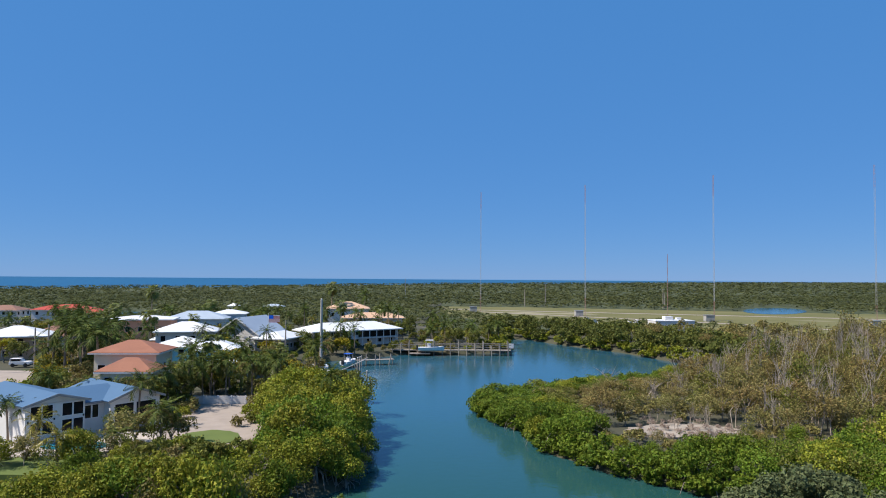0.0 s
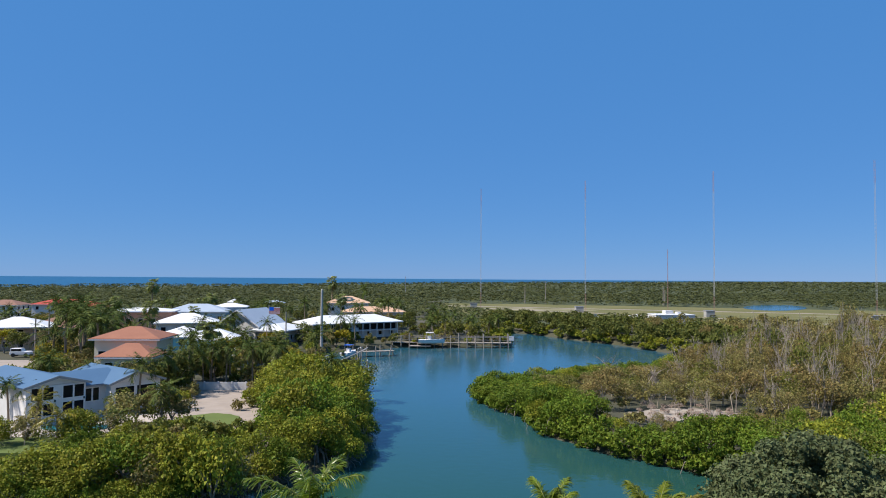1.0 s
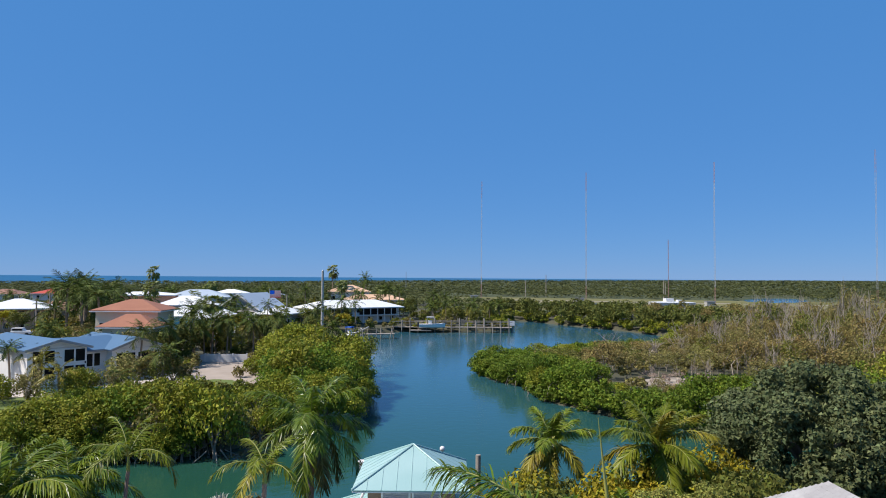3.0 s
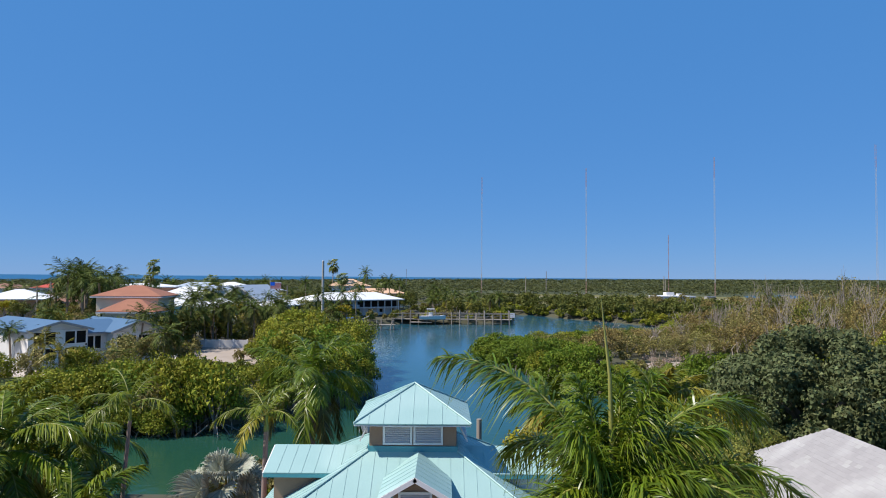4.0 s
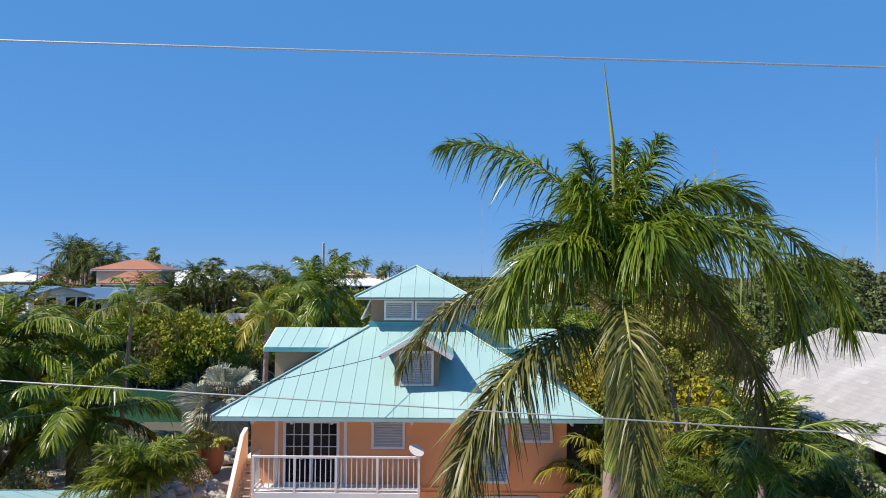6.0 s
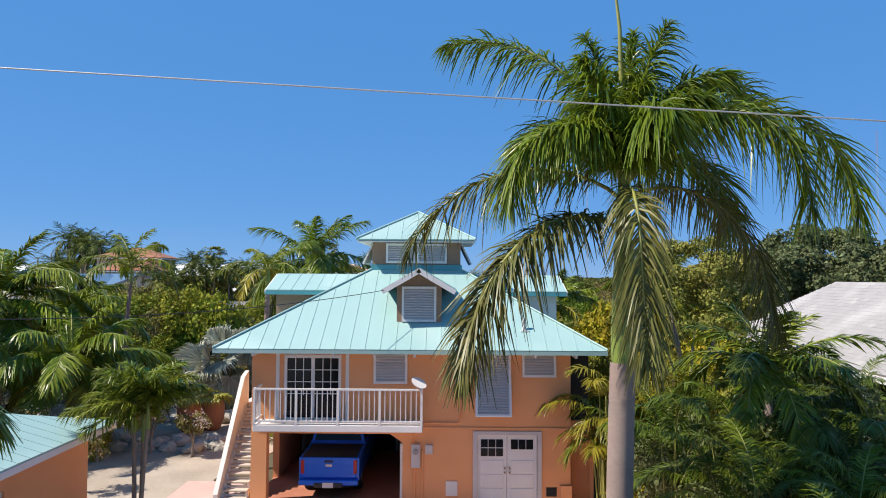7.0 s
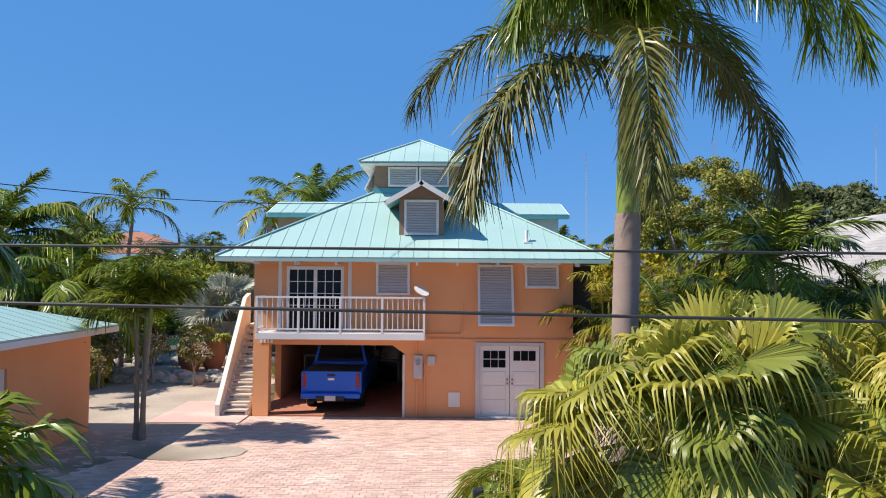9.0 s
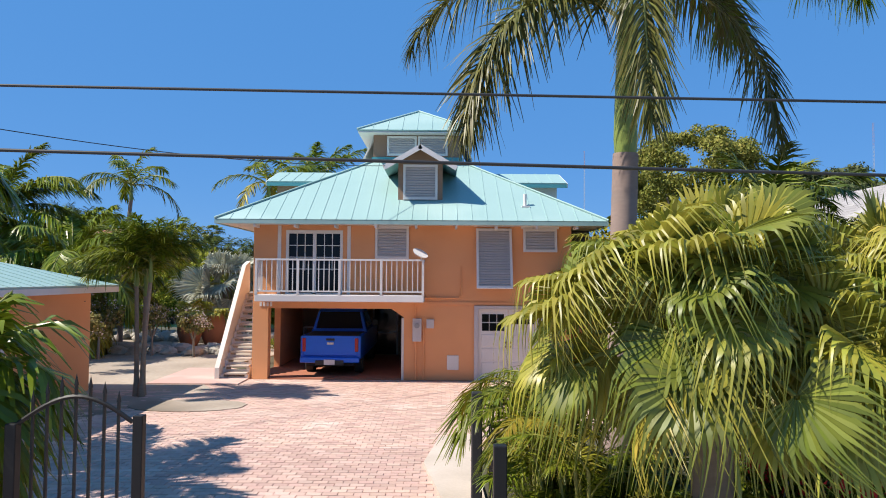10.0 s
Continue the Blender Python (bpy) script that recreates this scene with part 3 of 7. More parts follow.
# sliding balcony door
sd = part("sliding_door", join(box(-3.68, -3.60, W0 - 0.02, W0 + 0.1, 2.46, 4.32), box(-2.11, -2.03, W0 - 0.02, W0 + 0.1, 2.46, 4.32), box(-3.60, -2.11, W0 - 0.02, W0 + 0.1, 4.22, 4.32), box(-2.90, -2.80, W0 - 0.02, W0 + 0.1, 2.46, 4.22), box(-3.60, -2.11, W0 - 0.02, W0 + 0.1, 2.42, 2.50)), M["white"], house, "white framed sliding glass door with muntins")
for x0, x1 in ((-3.60, -2.90), (-2.80, -2.11)):
    part("pane", box(x0, x1, W0 + 0.04, W0 + 0.055, 2.5, 4.22), M["glass"], sd)
    part("muntin", join(*[box(x0 + (x1 - x0) * i / 3 - 0.011, x0 + (x1 - x0) * i / 3 + 0.011, W0 + 0.02, W0 + 0.038, 3.15, 4.22) for i in (1, 2)],
                        *[box(x0, x1, W0 + 0.022, W0 + 0.036, 2.5 + 1.72 * i / 5 - 0.011, 2.5 + 1.72 * i / 5 + 0.011) for i in range(2, 5)]), M["white"], sd)
for x0 in (-3.92, -1.90):
    part("door_casing", box(x0, x0 + 0.1, W0 - 0.035, W0, 2.46, 4.45), M["white"], house)

# double door at the ground floor
dr = part("door", join(box(1.80, 1.92, W0 - 0.06, W0, 0, 2.16), box(3.66, 3.78, W0 - 0.06, W0, 0, 2.16), box(1.92, 3.66, W0 - 0.06, W0, 2.06, 2.16)), M["louver"], house, "pale double door with small panes at the top")
for x0, kind in ((1.92, 6), (2.79, 3)):
    lf = part("door_leaf", box(x0 + 0.005, x0 + 0.86, W0 + 0.02, W0 + 0.07, 0.04, 2.06), M["white"], dr)
    for z0, z1 in ((0.15, 0.52), (0.58, 0.92), (0.98, 1.32)):
        part("panel", join(box(x0 + 0.10, x0 + 0.76, W0 + 0.005, W0 + 0.02, z0, z1)), M["white"], lf, bevel=0.01)
    rows, z0, z1 = (2, 1.42, 1.93) if kind == 6 else (1, 1.62, 1.93)
    for i in range(3):
        for j in range(rows):
            hh = (z1 - z0) / rows
            part("pane", box(x0 + 0.11 + i * 0.22, x0 + 0.31 + i * 0.22, W0 + 0.008, W0 + 0.02, z0 + j * hh + 0.015, z0 + (j + 1) * hh - 0.015), M["glass"], lf)
    for z in (0.98, 1.1):
        part("knob", moved(tube([(0, 0, 0), (0, -0.06, 0)], [0.018, 0.03], 10), pose(x0 + (0.80 if kind == 6 else 0.07), W0 + 0.02, z)), M["brown_trim"], lf)
part("threshold", box(1.8, 3.78, W0 - 0.16, W0 + 0.02, 0, 0.045), M["white"], house)
part("vent", join(box(1.02, 1.36, W0 - 0.03, W0, 0.30, 0.72)), M["white"], house, "square white vent cover", bevel=0.01)
part("vent", join(box(3.92, 4.22, W0 - 0.012, W0, 0.30, 0.56), *[box(3.92, 4.22, W0 - 0.03, W0 - 0.012, 0.33 + 0.07 * i, 0.36 + 0.07 * i) for i in range(3)]), M["dark"], house, "small dark crawl vent")
meter = part("meter_box", box(0.02, 0.28, W0 - 0.14, W0, 1.12, 1.78), M["louver"], house, "grey electric meter box", bevel=0.015)
part("meter", moved(tube([(0, 0, 0), (0, -0.09, 0)], 0.075, 14), pose(0.15, W0 - 0.13, 1.58)), M["grey_metal"], meter)
part("meter_box", box(0.42, 0.64, W0 - 0.10, W0, 1.50, 1.76), M["louver"], house, bevel=0.012)
part("conduit", join(tube([(0.10, W0 - 0.05, 1.78), (0.10, W0 - 0.05, 2.3), (0.22, W0 - 0.05, 2.38), (1.35, W0 - 0.04, 2.38), (1.42, W0 - 0.04, 2.46), (1.42, W0 - 0.04, 3.3)], 0.02), tube([(0.34, W0 - 0.04, 1.6), (0.34, W0 - 0.04, 0.02)], 0.025), tube([(0.12, W0 - 0.05, 1.12), (0.12, W0 - 0.05, 0.02)], 0.03)), M["stucco"], house)
part("number_plate", join(*[box(-4.42 + i * 0.1, -4.36 + i * 0.1, W0 - 0.015, W0, 2.1, 2.22) for i in range(4)]), M["white"], house)

# balcony
BX0, BX1, BY = -4.36, 0.36, W0 - 0.84
part("balcony_deck", box(BX0, BX1, BY, W0, 2.27, 2.46), M["white"], house, "white balcony deck", bevel=0.015)
part("top_rail", join(box(BX0, BX1, BY, BY + 0.06, 3.42, 3.47), box(BX0, BX0 + 0.06, BY + 0.06, W0, 3.42, 3.47), box(BX1 - 0.06, BX1, BY + 0.06, W0, 3.42, 3.47)), M["white"], house)
part("bottom_rail", join(box(BX0, BX1, BY + 0.01, BY + 0.05, 2.54, 2.58), box(BX0 + 0.01, BX0 + 0.05, BY + 0.05, W0, 2.54, 2.58), box(BX1 - 0.05, BX1 - 0.01, BY + 0.05, W0, 2.54, 2.58)), M["white"], house)
post = mesh_from("post", box(-0.032, 0.032, -0.032, 0.032, 2.46, 3.44), M["white"])
bar = mesh_from("baluster", box(-0.012, 0.012, -0.012, 0.012, 2.56, 3.43), M["white"])
for i in range(5):
    o = new("post", post)
    o.parent, o.location = house, (BX0 + 0.032 + i * (BX1 - BX0 - 0.064) / 4, BY + 0.03, 0)
for i in range(32):
    if i % 8:
        o = new("baluster", bar)
        o.parent, o.location = house, (BX0 + 0.032 + i * (BX1 - BX0 - 0.064) / 32, BY + 0.03, 0)
for i in range(1, 6):
    for xx in (BX0 + 0.03, BX1 - 0.03):
        o = new("baluster", bar)
        o.parent, o.location = house, (xx, BY + 0.03 + i * 0.135, 0)
part("satellite_dish", join(tube([(0.28, W0 - 0.8, 3.47), (0.28, W0 - 0.8, 3.6)], 0.02), moved(tube([(0, 0, 0), (0, 0, 0.04)], [0.2, 0.23], 18), pose(0.24, W0 - 0.8, 3.62, 24, 28, 0))), M["white"], house, "small white tilted satellite dish")

# main roof
tr = 1.48
E4 = [(-EV, -EV, EZ), (EV, -EV, EZ), (EV, EV, EZ), (-EV, EV, EZ)]
T4 = [(-tr, -tr, top(tr)), (tr, -tr, top(tr)), (tr, tr, top(tr)), (-tr, tr, top(tr))]
for i in range(4):
    j = (i + 1) % 4
    rp = part("roof", slab([E4[i], E4[j], T4[j], T4[i]], 0.06), M["teal"], house, "teal standing seam metal roof")
    part("seam", join(*seams(E4[i], E4[j], T4[i], T4[j])), M["teal"], rp)
    hip = [Vector(E4[i]) + Vector((0, 0, 0.03)), Vector(T4[i]) + Vector((0, 0, 0.03))]
    part("hip_cap", tube(hip, 0.032, 6), M["teal"], rp)
for b in (box(-EV, EV, -EV, -EV + 0.03, EZ - 0.13, EZ - 0.03), box(-EV, EV, EV - 0.03, EV, EZ - 0.13, EZ - 0.03), box(-EV, -EV + 0.03, -EV + 0.03, EV - 0.03, EZ - 0.13, EZ - 0.03), box(EV - 0.03, EV, -EV + 0.03, EV - 0.03, EZ - 0.13, EZ - 0.03)):
    part("fascia", b, M["teal"], house)
part("soffit", box(-EV + 0.03, EV - 0.03, -EV + 0.03, EV - 0.03, EZ - 0.10, EZ - 0.075), M["plaster"], house)
tail = mesh_from("rafter_tail", box(-0.03, 0.03, -0.0, 0.5, -0.12, 0.0), M["white"])
for i in range(9):
    o = new("rafter_tail", tail)
    o.parent, o.location = house, (-4.4 + i * 1.13, -EV + 0.06, EZ - 0.10)

# cupola
CW = 1.48
part("cupola_wall", join(box(-CW, CW, -CW, CW, top(tr) - 0.1, 7.80)), M["brown_trim"], house, "brown cupola wall")
part("flashing", join(box(-CW - 0.05, CW + 0.05, -CW - 0.05, -CW, top(tr) - 0.06, top(tr) + 0.16), box(-CW - 0.05, -CW, -CW, CW, top(tr) - 0.06, top(tr) + 0.16), box(CW, CW + 0.05, -CW, CW, top(tr) - 0.06, top(tr) + 0.16)), M["teal_dark"], house)
for x in (-0.52, 0.52):
    s = louvered("shutter", house, 1.0, 0.66, 0.07)
    s.matrix_basis = pose(x, -CW - 0.012, 7.05)
for sgn in (-1, 1):
    s = louvered("shutter", house, 1.9, 0.75, 0.09)
    s.matrix_basis = pose(sgn * (CW + 0.36), 0, 7.02, 0, 0, 90 * sgn) @ pose(0, 0, 0, -26, 0, 0)
CE, CZ, PZ = 1.97, 7.84, 8.90
C4 = [(-CE, -CE, CZ), (CE, -CE, CZ), (CE, CE, CZ), (-CE, CE, CZ)]
for i in range(4):
    j = (i + 1) % 4
    rp = part("cupola_roof", slab([C4[i], C4[j], (0, 0, PZ)], 0.05), M["teal"], house)
    part("seam", join(*seams(C4[i], C4[j], (0, 0, PZ), (0, 0, PZ), 0.44)), M["teal"], rp)
    part("hip_cap", tube([Vector(C4[i]) + Vector((0, 0, 0.02)), (0, 0, PZ + 0.02)], 0.035, 6), M["teal"], rp)
part("soffit", box(-CE + 0.02, CE - 0.02, -CE + 0.02, CE - 0.02, CZ - 0.09, CZ - 0.06), M["white"], house)

# side wings
for sgn in (-1, 1):
    rz, ez, ev, xe = 6.68, 6.14, 1.72, 5.0 * sgn
    xi = 1.2 * sgn
    for q in (-1, 1):
        rp = part("wing_roof", slab([(xe, q * ev, ez), (xi, q * ev, ez), (xi, 0, rz), (xe, 0, rz)], 0.06), M["teal"], house)
        part("seam", join(*seams((xe, q * ev, ez), (xi, q * ev, ez), (xe, 0, rz), (xi, 0, rz))), M["teal"], rp)
        part("fascia", box(min(xe, xi), max(xe, xi), min(q * ev, q * (ev - 0.03)), max(q * ev, q * (ev - 0.03)), ez - 0.16, ez - 0.05), M["teal_dark"] if q < 0 else M["white"], house)
    part("wing_wall", join(box(min(xi, 4.72 * sgn), max(xi, 4.72 * sgn), -1.38, 1.38, 4.95, 6.10), ([(4.72 * sgn, -1.38, 6.1), (4.72 * sgn, 1.38, 6.1), (4.72 * sgn, 0, 6.55), (4.6 * sgn, -1.38, 6.1), (4.6 * sgn, 1.38, 6.1), (4.6 * sgn, 0, 6.55)], [[0, 1, 2], [3, 5, 4], [0, 2, 5, 3], [1, 4, 5, 2]])), M["plaster"] if sgn > 0 else M["brown_trim"], house)
    part("barge_board", join(slab([(xe, -ev, ez - 0.02), (xe + 0.04 * sgn, -ev, ez - 0.02), (xe + 0.04 * sgn, 0, rz - 0.02), (xe, 0, rz - 0.02)], 0.14), slab([(xe, ev, ez - 0.02), (xe + 0.04 * sgn, ev, ez - 0.02), (xe + 0.04 * sgn, 0, rz - 0.02), (xe, 0, rz - 0.02)], 0.14)), M["white"], house)

# front dormer
DX, DV, DW = 0.20, -4.28, 0.66
dz0, dze, dzp, dh = 5.18, 6.22, 6.86, 1.10
part("dormer_wall", ([(DX - DW, DV, dz0), (DX + DW, DV, dz0), (DX + DW, DV, 6.44), (DX, DV, 6.80), (DX - DW, DV, 6.44), (DX - DW, -2.0, dz0), (DX + DW, -2.0, dz0), (DX + DW, -2.0, 6.44), (DX, -2.0, 6.80), (DX - DW, -2.0, 6.44)],
                     [[0, 1, 2, 3, 4], [5, 9, 8, 7, 6], [2, 7, 8, 3], [3, 8, 9, 4]]), M["brown_trim"], house, "brown dormer front")
for sgn in (-1, 1):
    # the cheeks' darker teal paints in the shade of the dormer's shadow side
    part("dormer_cheek", box(DX + sgn * DW - 0.02 * (sgn > 0) - 0.0, DX + sgn * DW + 0.02 * (sgn < 0) + 0.001, DV + 0.01, -2.0, dz0, 6.42), M["teal_dark"], house, "teal dormer side, darkened as the shadow side")
    rp = part("dormer_roof", slab([(DX + sgn * dh, DV - 0.42, dze), (DX + sgn * dh, -2.0, dze), (DX, -1.4, dzp), (DX, DV - 0.42, dzp)], 0.05), M["teal"], house)
    part("seam", join(*seams((DX + sgn * dh, DV - 0.42, dze), (DX + sgn * dh, -2.0, dze), (DX, DV - 0.42, dzp), (DX, -2.0, dzp))), M["teal"], rp)
    part("barge_board", slab([(DX + sgn * dh, DV - 0.46, dze - 0.01), (DX + sgn * dh, DV - 0.42, dze - 0.01), (DX, DV - 0.42, dzp - 0.01), (DX, DV - 0.46, dzp - 0.01)], 0.14), M["white"], house)
s = louvered("shutter", house, 1.02, 1.04, 0.07)
s.matrix_basis = pose(DX, DV - 0.012, 5.27)
part("roof_vent", join(tube([(3.27, -4.6, 5.0), (3.27, -4.6, 5.42)], 0.05, 10), box(3.17, 3.4, -4.72, -4.5, 5.02, 5.07)), M["white"], house, "white roof vent pipe")

# porch at the right side: lattice below, black sheet for its shade above
part("lattice_post", box(4.62 + 0.62, 4.62 + 0.74, W0 + 0.35, W0 + 0.47, 0, 2.28), M["stucco"], house)
part("lattice_board", box(4.62, 5.24, W0 + 0.43, W0 + 0.47, 0, 2.28), M["stucco"], house)
slats = []
for k in range(-24, 10):
    for s in (-1, 1):
        c = 4.64 + 0.31
        x0, z0 = 4.64, k * 0.11
        a, b = (4.64, k * 0.11 + 0.0), (5.24, k * 0.11 + 0.6)
        if s < 0:
            a, b = (4.64, k * 0.11 + 0.6), (5.24, k * 0.11)
        pts = []
        n = 12
        run = [(a[0] + (b[0] - a[0]) * i / n, a[1] + (b[1] - a[1]) * i / n) for i in range(n + 1)]
        run = [p for p in run if 0.0 <= p[1] <= 2.3]
        if len(run) > 1:
            slats.append(tube([(run[0][0], W0 + 0.40 + 0.008 * s, run[0][1]), (run[-1][0], W0 + 0.40 + 0.008 * s, run[-1][1])], 0.017, 4))
part("lattice", join(*slats), M["stucco"], house, "orange garden lattice panel")
part("porch_floor", box(4.62, 5.36, W0 + 0.35, 4.0, 2.28, 2.40), M["stucco"], house)
part("porch_screen", box(4.66, 5.24, W0 + 0.5, W0 + 0.52, 2.4, 4.4), M["dark"], house, "black sheet standing in for the shade of the porch")
part("porch_back", box(4.63, 5.24, W0 + 0.9, W0 + 0.95, 0, 2.28), M["dark"], house)

# outside stair
SX0, SX1, NR, RISE, GO = -5.50, -4.72, 13, 0.187, 0.205
for i in range(NR):
    y0, z = W0 - 0.05 + i * GO, (i + 1) * RISE
    part("riser", box(SX0 + 0.09, SX1 - 0.09, y0 + 0.03, y0 + 0.05, i * RISE, z - 0.12), M["plaster"], house)
    part("tread", box(SX0 + 0.09, SX1 - 0.02, y0 - 0.04, y0 + GO + 0.02, z - 0.055, z), M["kerb"], house, bevel=0.01)
saw = []
for sx in (SX0, SX1 - 0.09):
    poly = [(W0 - 0.05, 0.0)]
    for i in range(NR):
        y0 = W0 - 0.05 + i * GO
        poly += [(y0, (i + 1) * RISE - 0.056), (y0 + GO, (i + 1) * RISE - 0.056)]
    poly += [(W0 - 0.05 + NR * GO, NR * RISE - 0.45), (W0 + 0.45, 0.0)]
    n = len(poly)
    v = [(sx, a, b) for a, b in poly] + [(sx + 0.09, a, b) for a, b in poly]
    saw.append((v, [list(range(n)), list(range(n, 2 * n))[::-1]] + [[i, n + i, n + (i + 1) % n, (i + 1) % n] for i in range(n)]))
part("stringer", join(*saw), M["plaster"], house, "white sawtooth stair stringer")
px0 = SX0 - 0.13
run = NR * GO
poly = [(W0 - 0.2, 0.0), (W0 - 0.2, 0.34), (W0 + run - 0.25, 3.32), (W0 + run + 0.25, 3.46), (W0 + run + 0.25, 1.9), (W0 + 0.5, 0.0)]
n = len(poly)
part("parapet", ([(px0, a, b) for a, b in poly] + [(px0 + 0.13, a, b) for a, b in poly], [list(range(n)), list(range(n, 2 * n))[::-1]] + [[i, n + i, n + (i + 1) % n, (i + 1) % n] for i in range(n)]), M["plaster"], house, "white plastered stair parapet")
part("landing", box(px0, W0, W0 + run, W0 + run + 1.3, NR * RISE - 0.2, NR * RISE), M["plaster"], house)
part("landing_leg", join(box(px0, px0 + 0.2, W0 + run + 1.1, W0 + run + 1.3, 0, NR * RISE - 0.2)), M["plaster"], house)
part("stair_path", prism([(-7.2, W0 - 1.1), (-4.7, W0 - 1.1), (-4.7, W0 - 0.1), (-5.9, W0 + 2.2), (-7.2, W0 + 2.2)], -0.02, 0.03), M["paver"], house)


# ---- pickup truck in the carport ----
truck = thing("pickup_truck", "bright blue pickup truck parked in the carport, tail outwards", "truck", (-3.58, 22.05, 0.0))
w = 0.90


def side_prism(poly, hw0, hw1=None, zsplit=1.25):
    hw1 = hw1 or hw0
    k = len(poly)
    f = lambda z: hw0 if z <= zsplit else hw0 + (hw1 - hw0) * (z - zsplit) / 0.7
    v = [(-f(z), y, z) for y, z in poly] + [(f(z), y, z) for y, z in poly]
    return v, [list(range(k)), list(range(k, 2 * k))[::-1]] + [[i, k + i, k + (i + 1) % k, (i + 1) % k] for i in range(k)]


part("body", side_prism([(0.03, 0.52), (0.03, 1.20), (1.85, 1.20), (1.85, 1.26), (4.15, 1.26), (5.45, 1.18), (5.62, 0.95), (5.62, 0.48), (0.3, 0.48)], w), M["blue_car"], truck, bevel=0.05)
part("bed_liner", box(-w + 0.09, w - 0.09, 0.1, 1.75, 1.195, 1.206), M["dark"], truck)
cab = part("cab", side_prism([(1.86, 1.24), (1.98, 1.84), (2.3, 1.94), (3.4, 1.93), (4.15, 1.26)], w - 0.03, w - 0.22), M["blue_car"], truck, bevel=0.04)
part("rear_window", slab([(-0.76, 1.862, 1.29), (0.76, 1.862, 1.29), (0.64, 1.968, 1.83), (-0.64, 1.968, 1.83)], 0.015), M["glass"], cab)
tg = part("tailgate", box(-w + 0.10, w - 0.10, -0.03, 0.03, 0.62, 1.21), M["blue_car"], truck, "blue tailgate with a shallow pressed panel", bevel=0.02)
part("panel", box(-w + 0.26, w - 0.26, -0.038, -0.03, 0.72, 1.02), M["blue_car"], tg, bevel=0.003)
part("badge", box(-0.10, 0.10, -0.05, -0.038, 0.95, 1.02), M["chrome"], tg, bevel=0.008)
part("handle", box(-0.13, 0.13, -0.045, -0.03, 1.07, 1.13), M["bumper"], tg)
part("bumper", join(box(-w + 0.02, w - 0.02, -0.16, 0.02, 0.42, 0.58)), M["blue_car"], truck, bevel=0.03)
part("bumper_step", box(-0.42, 0.42, -0.19, -0.02, 0.36, 0.50), M["bumper"], truck, bevel=0.02)
part("licence_plate", box(-0.16, 0.16, -0.205, -0.19, 0.37, 0.52), M["white"], truck, "plain pale plate")
for s in (-1, 1):
    part("tail_lamp", box(s * (w - 0.12) - 0.05, s * (w - 0.12) + 0.05, -0.045, 0.05, 0.74, 1.14), M["red_lamp"], truck, "tall red tail lamp", bevel=0.012)
    part("mirror", box(s * (w + 0.10) - 0.10, s * (w + 0.10) + 0.10, 3.55, 3.63, 1.28, 1.50), M["bumper"], truck, bevel=0.02)
    part("side_window", slab([(s * (w - 0.025), 2.15, 1.32), (s * (w - 0.025), 3.75, 1.32), (s * (w - 0.17), 3.3, 1.82), (s * (w - 0.17), 2.3, 1.82)], 0.012), M["glass"], cab)
    for yy in (1.05, 4.55):
        wh = part("wheel", moved(tube([(0, -0.13, 0), (0, -0.1, 0), (0, 0.1, 0), (0, 0.13, 0)], [0.36, 0.40, 0.40, 0.36], 22), pose(s * (w - 0.15), yy, 0.40, 0, 0, 90)), M["rubber"], truck, bevel=0.0)
        part("rim", moved(tube([(0, -0.145, 0), (0, 0.145, 0)], 0.24, 18), pose(s * (w - 0.15), yy, 0.40, 0, 0, 90)), M["chrome"], wh)
part("underbody", box(-0.7, 0.7, 0.1, 5.3, 0.3, 0.5), M["rubber"], truck)

# ---- garage shed beside the drive ----
shed = thing("garage", "small orange stucco garage with a teal metal roof", "garage", (-11.9, 18.0, 0))
gw0, gw1, gd0, gd1, gz = -2.5, 2.5, -5.6, 1.3, 2.72
side_us = [gd0, -3.3, -2.2, gd1]
for g in (wall_grid(side_us, [0, 2.05, gz], [(1, 0)], gw1 - 0.2, gw1, "x"), box(gw0, gw0 + 0.2, gd0, gd1, 0, gz), box(gw0 + 0.2, gw1 - 0.2, gd1 - 0.2, gd1, 0, gz), wall_grid([gw0 + 0.2, -1.9, 1.9, gw1 - 0.2], [0, 2.1, gz], [(1, 0)], gd0, gd0 + 0.2)):
    part("wall", g, M["stucco"], shed)
part("side_door", box(gw1 - 0.12, gw1 - 0.06, -3.3, -2.2, 0.02, 2.05), M["white"], shed, "plain white side door")
gdoor = part("garage_door", box(-1.9, 1.9, gd0 + 0.06, gd0 + 0.12, 0, 2.1), M["white"], shed, "white panelled garage door")
for i in range(4):
    part("panel", box(-1.86, 1.86, gd0 + 0.045, gd0 + 0.06, 0.05 + i * 0.51, 0.50 + i * 0.51), M["white"], gdoor, bevel=0.006)
go = 0.5
Eg = [(gw0 - go, gd0 - go, gz), (gw1 + go, gd0 - go, gz), (gw1 + go, gd1 + go, gz), (gw0 - go, gd1 + go, gz)]
hw_ = (gw1 - gw0) / 2 + go
R0, R1 = (0, gd0 - go + hw_, gz + hw_ * 0.28), (0, gd1 + go - hw_, gz + hw_ * 0.28)
for cs in ([Eg[0], Eg[1], R0], [Eg[1], Eg[2], R1, R0], [Eg[2], Eg[3], R1], [Eg[3], Eg[0], R0, R1]):
    rp = part("roof", slab(cs, 0.06), M["teal"], shed)
    part("seam", join(*seams(cs[0], cs[1], cs[-1], cs[2])), M["teal"], rp)
